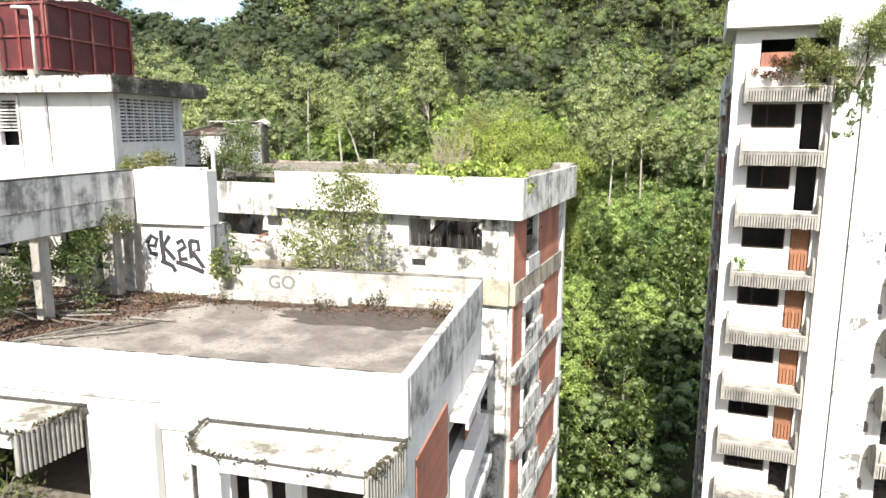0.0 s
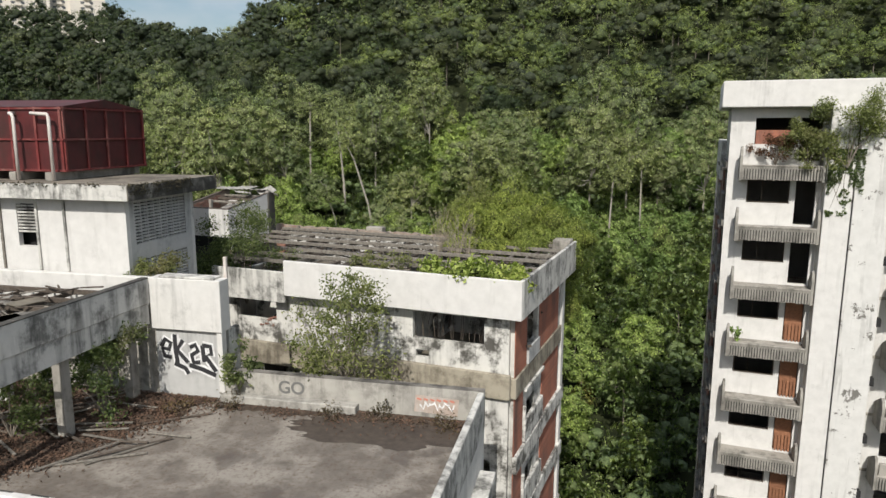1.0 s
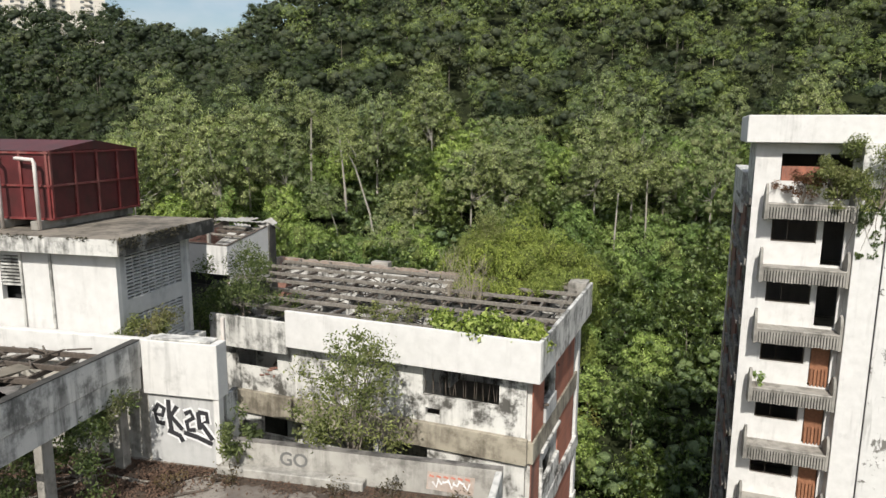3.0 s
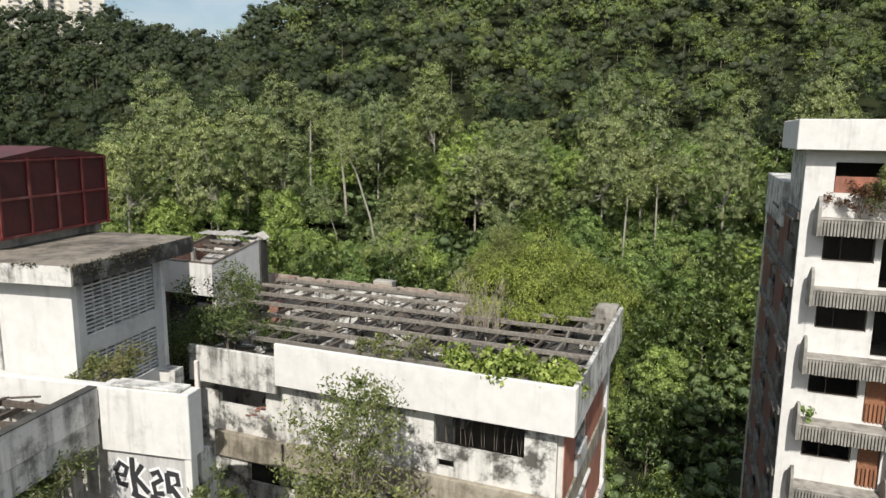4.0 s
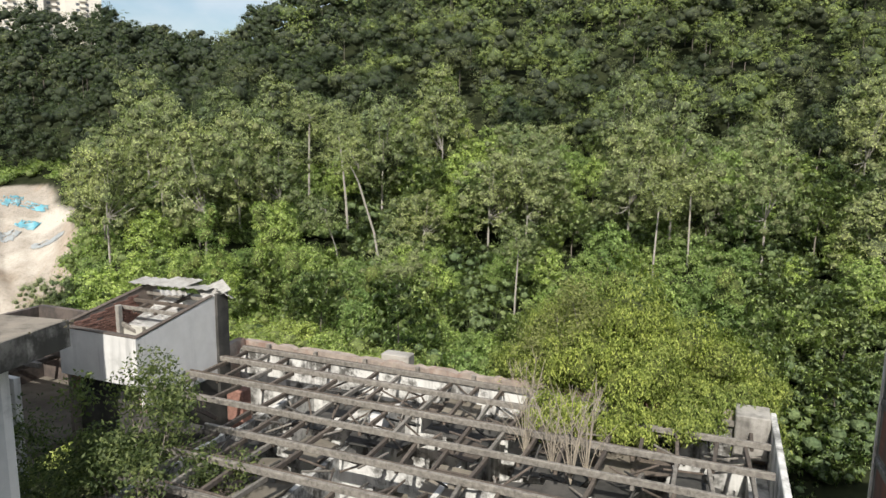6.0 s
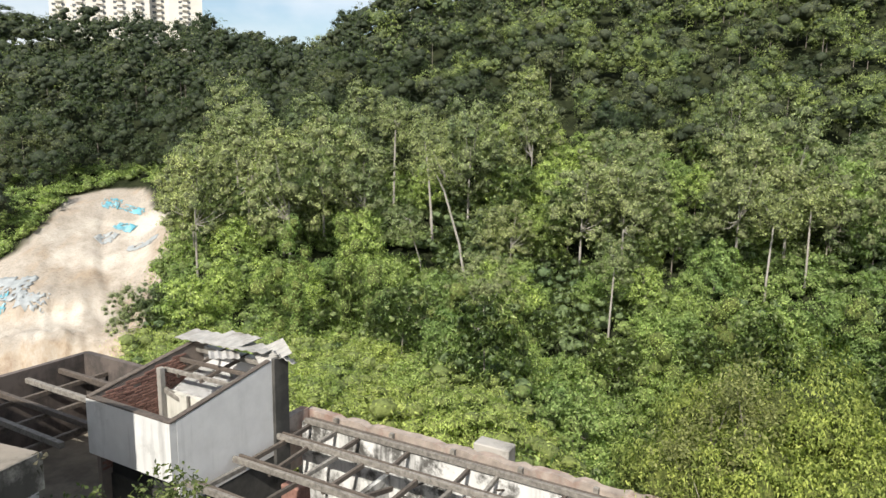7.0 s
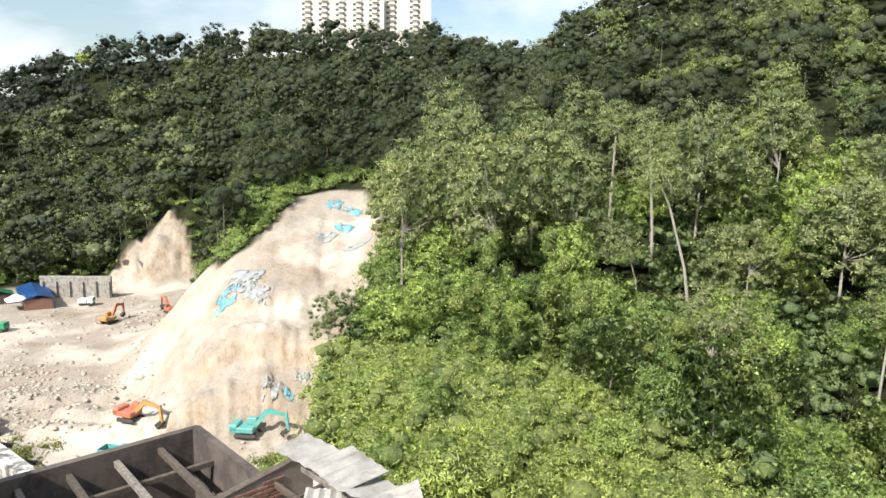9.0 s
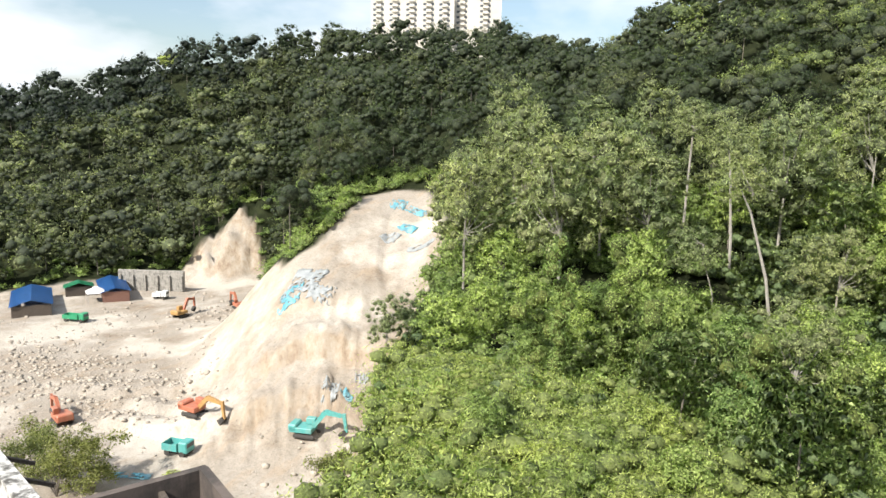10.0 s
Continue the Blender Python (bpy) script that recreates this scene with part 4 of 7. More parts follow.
for k in range(26):
    u, v = rng_t.uniform(-15, -1), rng_t.uniform(1, 9)
    a = rng_t.uniform(0, 3.1)
    timber((u, v, 29.0 + rng_t.uniform(0, 0.5)), (u + 1.4 * math.cos(a), v + 1.4 * math.sin(a), 28.9 + rng_t.uniform(0, 1.6)), 0.09, 0.1, block, TO_R, rng_t.choice([TIMBER_DARK, TIMBER]), "fallen_rafter")
for k in range(9):
    u = -16 + 1.9 * k
    wing("stud", bx(u - 0.06, u + 0.06, 9.48, 9.6, 31.3, ROOF - 0.1), TIMBER)
wing("wall_plate", bx(-17.0, -0.2, 9.42, 9.6, ROOF - 0.42, ROOF - 0.3, 0.01), TIMBER)
bm = bmesh.new()
box(bm, -11.8, -10.8, 9.9, 10.4, 31.4, ROOF + 0.05, 0.03)
wing("flue_box", bm, CONCRETE, "small broken concrete flue box")
wing("flue_box", bx(-1.0, -0.16, 9.0, 9.9, 31.4, ROOF + 0.12, 0.03), CONCRETE, "small broken concrete flue box")

for k in range(16):
    u = -4.5 + 0.18 * k + rng_t.uniform(-0.14, 0.14)
    bm = bmesh.new()
    tube(bm, [(u, 0.68, 29.7), (u + rng_t.uniform(-0.1, 0.1), 0.7, 30.3), (u + rng_t.uniform(-0.2, 0.2), 0.66, 30.9)], [0.014, 0.011, 0.007], 5)
    wing("hanging_root", bm, TIMBER_DARK)
# stair hut and open rooms beyond, roofless brick
def hut_wall(u0, u1, v0, v1, z0, za, zb, along_v=True):
    """A wall whose top slopes from za at its start to zb at its end."""
    bm = bmesh.new()
    vs = box(bm, u0, u1, v0, v1, z0, za)
    for v in vs:
        if v.co.z > z0 + 0.01:
            t = (v.co.y - v0) / (v1 - v0) if along_v else (v.co.x - u0) / (u1 - u0)
            v.co.z = za + (zb - za) * t
    return bm


HU0, HU1, HV0, HV1 = -20.1, -17.0, 4.72, 8.55
# black sheet painting the shade under the hut's front wall
wing("void_shade_fill", bx(HU0 + 0.15, HU1 - 0.13, HV0 + 0.5, HV0 + 0.6, 31.59, 32.28), VOID_SHADE_AND_JOINT)
wing("hut_wall", wall_bm(HU0, HU1, 28, 33.75, [(HU0, HU1, 28, 32.3)], HV0, HV0 + 0.2), WHITE, "white wall of the roofless stair hut")
# added black block: the dark space under the hut is its colour
wing("hut_shade_block", bx(HU0 + 0.15, HU1 - 0.01, HV0 + 0.45, HV1 - 0.01, 24, 31.58), BLACKENED_AND_SHADE, "black block painting the shade below the stair hut")
wing("hut_wall", hut_wall(HU1 - 0.12, HU1 + 0.004, HV0 + 0.2, HV1, 31.6, 33.75, 34.4), WHITE_CLEAN, "pale smooth wall of the roofless stair hut")
wing("hut_wall", hut_wall(HU0 - 0.004, HU0 + 0.14, HV0 + 0.2, HV1, 28, 33.78, 34.45), MORTAR, "bare brick wall of the stair hut")
rb = random.Random(12)
brick_me = bpy.data.meshes.new("brick")
bmb = bx(0, 0.03, 0, 0.215, 0, 0.068, 0.008)
bmb.to_mesh(brick_me)
bmb.free()
brick_me.materials.append(LOOSE_BRICK)
for k in range(26):
    ob = new("brick", brick_me)
    ob.parent = block
    ob.matrix_local = TO_R @ Matrix.Translation((-11.1 - 1.2 * rb.random() ** 1.6, 0.38 + rb.uniform(0, 0.12), 29.62 + rb.uniform(-0.35, 0.12))) @ Matrix.Rotation(rb.uniform(1.2, 1.9), 4, "Z") @ Matrix.Diagonal((3.0, 1, 1, 1))
for row in range(30):
    zb = 31.75 + 0.083 * row
    for col in range(17):
        vb = HV0 + 0.22 + 0.23 * col + (0.115 if row % 2 else 0)
        if vb > 7.5 or zb + 0.07 > 33.76 + 0.155 * (vb - HV0) or rb.random() < 0.02:
            continue
        ob = new("brick", brick_me)
        ob.parent = block
        ob.matrix_local = TO_R @ Matrix.Translation((HU0 + 0.137 + rb.uniform(0, 0.018), vb, zb))
wing("hut_wall", bx(HU0 + 0.14, HU1 - 0.2, HV1 - 0.2, HV1, 28, 34.15), WHITE_CLEAN)
bm = bmesh.new()
vs = [bm.verts.new(p) for p in ((HU0 + 0.16, 7.02, 33.22), (HU1 - 0.14, 7.02, 33.22), (HU1 - 0.14, HV1 - 0.22, 33.62), (HU0 + 0.16, HV1 - 0.22, 33.62))]
bm.faces.new(vs)
bmesh.ops.solidify(bm, geom=bm.faces[:], thickness=0.06)
wing("hut_ceiling", bm, WHITE_CLEAN, "pale sagging ceiling board inside the stair hut")
wing("corner_pier", bx(HU0 + 0.16, HU0 + 0.32, 6.68, 6.84, 31.4, 34.0, 0.01), CONCRETE)
timber((HU1 - 0.06, HV0, 33.80), (HU1 - 0.06, HV1 - 0.55, 34.36), 0.15, 0.05, block, TO_R, TIMBER_DARK, "coping")
timber((HU0, HV0 + 0.1, 33.81), (HU1, HV0 + 0.1, 33.80), 0.2, 0.05, block, TO_R, TIMBER_DARK, "coping")
timber((HU0 + 0.08, HV0, 33.83), (HU0 + 0.08, HV1, 34.5), 0.16, 0.05, block, TO_R, TIMBER_DARK, "coping")
wing("hut_floor", bx(HU0 + 0.145, HU1 - 0.13, HV0 + 0.65, HV1 - 0.21, 31.59, 31.7), INNER)
wing("hut_wall", bx(HU0 + 0.2, HU1 - 0.2, 6.85, 7.0, 31.4, 33.3), CREAM_WALL, "cracked cream inner partition")
for k in range(3):
    wing("stud", bx(-18.9 + 0.7 * k, -18.82 + 0.7 * k, 6.78, 6.846, 31.7, 33.35), TIMBER)
wing("corner_pier", bx(HU1 - 0.02, HU1 + 0.1, HV1 - 0.5, HV1 + 0.05, 30.8, 34.38, 0.01), BLACKENED_AND_SHADE)
for k, v in enumerate((6.95, 7.5, 8.1)):
    timber((HU0, v, 33.95 + 0.12 * k), (HU1, v + 0.15, 33.9 + 0.12 * k), 0.08, 0.12, block, TO_R, [TIMBER, TIMBER_DARK, TIMBER][k])
for u in (-19.4, -18.5, -17.6):
    timber((u, 6.9, 33.85), (u + 0.2, 8.5, 34.2), 0.07, 0.11, block, TO_R, TIMBER_DARK)
timber((-20.0, 6.8, 33.5), (-18.0, 7.1, 32.7), 0.12, 0.14, block, TO_R)
for u, v, z_, w, h, rx_, ry_, rz_ in ((-19.7, 8.2, 34.52, 0.75, 0.42, 0.05, 0.02, 0.12), (-18.7, 8.3, 34.56, 0.7, 0.5, 0.1, -0.03, -0.1), (-17.9, 8.25, 34.5, 0.62, 0.42, -0.08, 0.06, 0.25), (-17.25, 8.35, 34.42, 0.4, 0.45, 0.35, 0.3, -0.5), (-16.95, 8.5, 34.3, 0.35, 0.3, -0.3, 0.5, 0.4), (-18.3, 7.6, 34.38, 0.4, 0.25, 0.12, 0.1, 0.9)):
    mm = TO_R @ Matrix.Translation((u, v, z_)) @ Euler((rx_, ry_, rz_)).to_matrix().to_4x4()
    bm = bmesh.new()
    n = 16
    rows_ = []
    for zz in (0.018, 0.0):
        for yy in (-h, h):
            rows_.append([bm.verts.new((-w + 2 * w * i / n, yy, zz + 0.02 * math.sin(i * 1.6))) for i in range(n + 1)])
    for i in range(n):
        for p, q in ((0, 1), (3, 2), (2, 0), (1, 3)):
            bm.faces.new((rows_[p][i], rows_[p][i + 1], rows_[q][i + 1], rows_[q][i]))
    bmesh.ops.recalc_face_normals(bm, faces=bm.faces)
    part("roof_sheet", bm, SHEET, block, "broken corrugated asbestos roof sheet", m=mm)
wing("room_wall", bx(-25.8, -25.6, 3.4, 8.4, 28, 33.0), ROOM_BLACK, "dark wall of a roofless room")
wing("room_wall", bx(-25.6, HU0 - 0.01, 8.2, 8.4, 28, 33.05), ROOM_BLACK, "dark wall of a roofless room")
wing("room_wall", bx(-25.6, HU0 - 0.01, 3.2, 3.4, 28, 32.6), WHITE_OLD)
wing("room_floor", bx(-25.6, HU0 - 0.01, 3.4, 8.2, 30.0, 30.2), ROOF_DIRT_AND_SHADE)
for k in range(4):
    timber((-25.6, 4.2 + 1.05 * k, 32.75), (-20.2, 4.1 + 1.05 * k, 32.8), 0.14, 0.16, block, TO_R, [TIMBER, TIMBER_DARK][k % 2])
for k in range(3):
    timber((-24.6 + 1.7 * k, 3.5, 32.55), (-24.4 + 1.7 * k, 8.2, 32.6), 0.12, 0.14, block, TO_R, TIMBER_DARK)
part("room_wall", bx(-38, -24.9, 22.2, 22.7, 20, 31.0, 0.02), WHITE_MOULD, block, "white parapet wall of the far wing")
part("room_wall", bx(-38, -37.7, 13, 22.19, 20, 31.0, 0.02), WHITE_OLD, block, "white parapet wall of the far wing")
part("room_floor", bx(-37.6, -24.9, 14, 22.19, 29.6, 29.9), ROOF_DIRT_AND_SHADE, block)
for k in range(5):
    timber((-34 + 2 * k, 22.75, 30.2), (-33.6 + 2 * k, 24.0, 29.6), 0.1, 0.14, block, None, TIMBER_DARK)

# ---- red water tank on the tank house ----
tank = thing("water_tank", "dark red rusty sectional steel water tank on the roof slab", "water tank", MF @ Matrix.Translation((0, 0, ZS)))
TU0, TU1, TV0, TV1, TZ0, TZ1 = -24.5, -16.35, 10.3, 15.0, 0.32, 2.75
part("body", bx(TU0, TU1, TV0, TV1, TZ0, TZ1, 0.02), RED_STEEL, tank)
bm = bmesh.new()
ap = [bm.verts.new(p) for p in ((TU0 - 0.05, TV0 - 0.05, TZ1), (TU1 + 0.05, TV0 - 0.05, TZ1), (TU1 + 0.05, TV1 + 0.05, TZ1), (TU0 - 0.05, TV1 + 0.05, TZ1))]
rg = [bm.verts.new(p) for p in ((TU0 - 0.05, (TV0 + TV1) / 2, TZ1 + 0.35), (TU1 + 0.05, (TV0 + TV1) / 2, TZ1 + 0.35))]
for f in ((ap[0], ap[1], rg[1], rg[0]), (ap[1], ap[2], rg[1]), (ap[2], ap[3], rg[0], rg[1]), (ap[3], ap[0], rg[0]), (ap[3], ap[2], ap[1], ap[0])):
    bm.faces.new(f)
part("lid", bm, RED_STEEL, tank, "low pitched red steel lid")
for k in range(8):
    u = TU1 - 0.05 - k * 1.1
    part("rib", bx(u - 0.05, u + 0.05, TV0 - 0.06, TV0, TZ0, TZ1, 0.01), RED_RIB, tank)
for k in range(5):
    v = TV0 + 0.05 + k * 1.15
    part("rib", bx(TU1, TU1 + 0.07, v - 0.05, v + 0.05, TZ0, TZ1, 0.01), RED_RIB, tank)
for z in (TZ0 + 0.05, (TZ0 + TZ1) / 2, TZ1 - 0.06):
    part("flange", bx(TU0, TU1 + 0.075, TV0 - 0.075, TV0 - 0.002, z - 0.035, z + 0.035), RED_RIB, tank)
    part("flange", bx(TU1 + 0.002, TU1 + 0.085, TV0, TV1, z - 0.035, z + 0.035), RED_RIB, tank)
for k in range(5):
    part("bearer", bx(TU1 - 0.6 - k * 1.6, TU1 - 0.3 - k * 1.6, TV0 - 0.4, TV1, 0.0, 0.32, 0.02), CONCRETE, tank)
for u, w in ((-18.15, 0.0), (-16.6, 0.6)):
    bm = bmesh.new()
    tube(bm, [(u, TV0 - 0.35, 0.02), (u, TV0 - 0.35, 2.35), (u - 0.06, TV0 - 0.34, 2.46), (u - 0.2 - w, TV0 - 0.3, 2.5), (u - 0.22 - w, TV0, 2.5)], [0.065] * 5, 10)
    part("pipe", bm, PIPE_WHITE, tank, "pale vertical overflow pipe", smooth=True)

# ---- neighbouring tower ----
tower = thing("apartment_tower", "derelict white apartment tower with fluted balcony ledges and dark empty windows", "building", MT)
TT, TBOT, TDEP = 39.0, -3.0, 14.0


def fluted_ledge(u0, u1, depth, zt, parent_v, name="balcony"):
    """A planter ledge: slab, fluted apron and two curved end fins."""
    bal = part(name, bx(u0, u1, parent_v - depth, parent_v, zt - 0.14, zt, 0.02), CONCRETE, tower, "dirty concrete balcony ledge with a fluted apron")
    # black backing paints the shade in the gaps between the flutes
    part("apron", bx(u0 + 0.02, u1 - 0.02, parent_v - depth + 0.02, parent_v - depth + 0.1, zt - 0.66, zt - 0.14), BLACKENED_AND_SHADE, bal)
    n = int((u1 - u0) / 0.125)
    bm = bmesh.new()
    for i in range(n):
        u = u0 + (i + 0.5) * (u1 - u0) / n
        h = 0.64 + 0.05 * lattice(i, zt, 3)
        box(bm, u - 0.038, u + 0.038, parent_v - depth - 0.07, parent_v - depth + 0.03, zt - h, zt - 0.02)
    tagged(part("fluting", bm, FLUTE, bal, "pale vertical concrete flutes"), kind="stuff")
    part("lip", bx(u0 - 0.02, u1 + 0.02, parent_v - depth - 0.05, parent_v - depth + 0.1, zt - 0.02, zt + 0.07, 0.02), CONCRETE, bal)
    for u in (u0 - 0.1, u1):
        bm = bmesh.new()
        prof = [(0.0, -0.78), (-depth - 0.03, -0.72), (-depth - 0.06, 0.5), (-depth + 0.1, 0.86), (-depth + 0.35, 0.95), (0.0, 0.35)]
        a = [bm.verts.new((u, parent_v + y, zt + z)) for y, z in prof]
        b = [bm.verts.new((u + 0.12, parent_v + y, zt + z)) for y, z in prof]
        bm.faces.new(a)
        bm.faces.new(b[::-1])
        for i in range(len(prof)):
            j = (i + 1) % len(prof)
            bm.faces.new((a[j], a[i], b[i], b[j]))
        bmesh.ops.recalc_face_normals(bm, faces=bm.faces)
        part("fin", bm, FLUTE, bal, "rough curved concrete end fin")
    return bal


tholes = []
for k in range(12):
    zt = 35.42 - 3.03 * k
    tholes += [(0.02, 2.0, zt - 1.17, zt), (2.25, 3.15, zt - 2.2, zt)]
tholes += [(0.2, 2.0, 37.2, 38.5), (2.25, 3.2, 36.4, 38.5)]
part("wall", wall_bm(-0.95, 3.4, TBOT, TT, tholes, 0.0, 0.2), WHITE_CLEAN, tower, "white front wall with empty window openings")
for k in range(13):
    zt = 38.45 - 3.03 * k
    fluted_ledge(-0.35, 3.2, 1.1, zt - 2.3, 0.0)
    if k:
        fr = part("window_frame", wall_bm(0.04, 1.98, zt - 1.15, zt - 0.02, [(0.09, 0.72, zt - 1.1, zt - 0.07), (0.76, 1.93, zt - 1.1, zt - 0.07)], 0.09, 0.13), TIMBER_DARK, tower)
    if k in (3, 4, 5, 6):
        door = part("door", bx(2.3, 3.1, 0.1, 0.14, zt - 2.15, zt - 0.05, 0.01), DOOR_WOOD, tower, "broken brown wooden balcony door")
        for i in range(5):
            part("slat", bx(2.34 + i * 0.16, 2.44 + i * 0.16, -0.03, 0.0, zt - 2.2, zt - 1.3), DOOR_WOOD, door, m=Matrix())
    part("inner_floor", bx(-0.9, 12, 0.25, TDEP - 0.3, zt - 2.75, zt - 2.6), INNER, tower)
# dark partition paints the shade seen through the tower's windows
part("partition", bx(-0.7, 12, 4.0, 4.15, TBOT, TT), ROOM_SHADE, tower)
part("brick_infill", bx(0.25, 2.0, 0.12, 0.2, 37.2, 37.9), BRICK, tower, "rough red brick infill")
# plain projecting pier to the right of the balconies
part("pier", bx(3.4, 4.56, -1.0, 0.6, TBOT, TT, 0.02), WHITE_CLEAN, tower, "tall plain white pier")
part("pier", bx(4.64, 6.15, -0.95, 0.6, TBOT, TT, 0.02), WHITE_FLAKED, tower, "tall plain white pier with flaking paint")
part("movement_joint", bx(4.56, 4.64, -0.9, 0.4, TBOT, TT), VOID_SHADE_AND_JOINT, tower)
rholes = []
for k in range(12):
    zt = 35.42 - 3.03 * k
    rholes += [(7.2, 9.4, zt - 1.9, zt)]
part("wall", wall_bm(6.15, 14, TBOT, TT, rholes, 0.3, 0.5), WHITE, tower)
for k in range(12):
    zt = 35.42 - 3.03 * k
    fluted_ledge(6.85, 10.3, 1.5, zt - 2.3, 0.3)
    # vent opening drawn as a black block, its shade put into the colour
    part("vent_hole", bx(6.15, 6.42, -0.62, -0.2, zt - 0.9, zt - 0.5), VOID_SHADE_AND_JOINT, tower)
    part("parapet", bx(6.95, 10.2, -1.15, -1.0, zt - 2.28, zt - 1.6, 0.02), CONCRETE, tower)
# cap and end wall
part("roof_cap", bx(-1.45, 14, -0.75, TDEP * 0.35, TT, 40.28, 0.03), WHITE_CLEAN, tower, "deep white roof cap")
part("roof_slab", bx(-0.95, 14, TDEP * 0.35, TDEP, 36.3, 36.5), CONCRETE, tower)
eh = [(1.6, 3.0, 33.9 - 3.03 * k, 35.1 - 3.03 * k) for k in range(12)] + [(7.4, 9.0, 33.9 - 3.03 * k, 35.1 - 3.03 * k) for k in range(12)]
# the end wall's shade is painted in with darker concrete and brick
part("wall", wall_bm(0.2, TDEP, TBOT, 36.3, eh, 0.72, 0.92), GRIME_AND_SHADE, tower, "grimy end wall with shade painted into its colour", m=Matrix.Rotation(radians(90), 4, "Z"))
part("wall", bx(-0.92, -0.72, 0.2, 4.9, 36.3, TT), WHITE_OLD, tower)
part("wall", bx(-0.9, 14, TDEP - 0.2, TDEP, TBOT, 36.3), WHITE_OLD, tower)
part("wall", bx(13.8, 14, 0.5, TDEP, TBOT, TT), WHITE_OLD, tower)
part("upper_box", bx(-1.15, 2, 5.2, TDEP, 35.0, 37.3, 0.03), WHITE_OLD, tower, "stained white parapet box")
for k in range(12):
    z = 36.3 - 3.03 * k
    part("brick_panel", bx(-1.0, -0.92, 3.3, 6.6, z - 2.7, z - 0.35), BRICK_SHADE, tower, "red facing brick panel")
    part("brick_panel", bx(-1.0, -0.92, 9.3, 13.2, z - 2.7, z - 0.35), BRICK_SHADE, tower, "red facing brick panel")
    part("slab_edge", bx(-1.06, -0.92, 0.2, TDEP, z - 0.35, z, 0.02), GRIME_AND_SHADE, tower)
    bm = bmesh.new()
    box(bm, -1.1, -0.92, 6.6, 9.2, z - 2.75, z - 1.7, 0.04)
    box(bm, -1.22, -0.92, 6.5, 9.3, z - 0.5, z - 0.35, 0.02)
    part("window_bay", bm, GRIME_AND_SHADE, tower, "projecting grimy window bay with shade painted into its colour")
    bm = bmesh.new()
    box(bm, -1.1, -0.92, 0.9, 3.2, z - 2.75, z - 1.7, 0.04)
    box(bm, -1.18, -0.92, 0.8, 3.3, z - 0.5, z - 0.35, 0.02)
    part("window_bay", bm, GRIME_AND_SHADE, tower, "projecting grimy window bay with shade painted into its colour")
part("pipe", bx(-1.12, -1.0, 13.6, 13.75, TBOT, 35.4, 0.02), PIPE_WHITE, tower)

# ---- woods ----
RW = np.random.default_rng(5)


def crown_layout(rng, rad, height, n, lump=(0.17, 0.34)):
    """Lump centres and sizes of a crown whose middle is at the origin."""
    cs, rs = [(0, 0, 0.02 * height)], [rad * 0.5]
    for k in range(n):
        a = 2.4 * k + rng.uniform(0, 0.9)
        h = -0.75 + 1.7 * (k + rng.uniform(0, 1.6)) / (n + 0.6)
        q = rad * math.sqrt(max(0.08, 1 - h * h)) * rng.uniform(0.5, 1.05)
        cs.append((q * math.cos(a), q * math.sin(a), h * height * 0.5 * rng.uniform(0.85, 1.12)))
        rs.append(rad * rng.uniform(*lump))
    return np.array(cs), np.array(rs)


def tree_thing(name, label, category, rng, height, rad, crown_h, leaf, leaf_size, bark, lumps=11, per=160, bare=0.5, lean=0.6, droop=0.0, slim=0.55, flat=1.0, fuzz=(0.78, 1.18), core=0.78, whorl=0, lump=(0.17, 0.34)):
    """A tree at the origin: tapered trunk with limbs, and a crown of many leaves."""
    root = thing(name, label, category)
    cs, rs = crown_layout(rng, rad, crown_h, lumps, lump)
    mid = np.array([lean, lean * 0.4, height - crown_h * 0.52])
    bm = bmesh.new()
    tube(bm, [(0, 0, -1.5), (lean * 0.25, 0, height * 0.3), (lean * 0.7, lean * 0.2, height * bare), tuple(mid)], [0.011 * height, 0.009 * height, 0.007 * height, 0.004 * height], 6)
    for c in cs[1::8]:
        s = np.array([lean * 0.7, lean * 0.2, height * (bare + 0.12)])
        e = mid + c * 0.8
        tube(bm, [tuple(s), tuple(s * 0.5 + e * 0.5 + (0, 0, -0.3)), tuple(e)], [0.005 * height, 0.003 * height, 0.0013 * height], 5)
    part("trunk", bm, bark, root)
    p, o = clump_points(rng, cs + mid, rs, per, flat, -0.5, fuzz)
    away = p - mid
    o = 0.75 * o + 0.55 * away / (np.linalg.norm(away, axis=1, keepdims=True) + 1e-6)
    if whorl:
        v, f, o = rosette_arrays(p, o, leaf_size, leaf_size * slim, rng, whorl)
    else:
        v, f = leaf_arrays(p, o, leaf_size, leaf_size * slim, rng, droop, 0.6, True)
    crown = pydata("crown", v, f, leaf[0], root, normals=soft(o, rng, corners=4 if whorl else 3))
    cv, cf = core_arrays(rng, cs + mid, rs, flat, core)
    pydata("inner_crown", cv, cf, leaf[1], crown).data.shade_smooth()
    return root


kinds = []
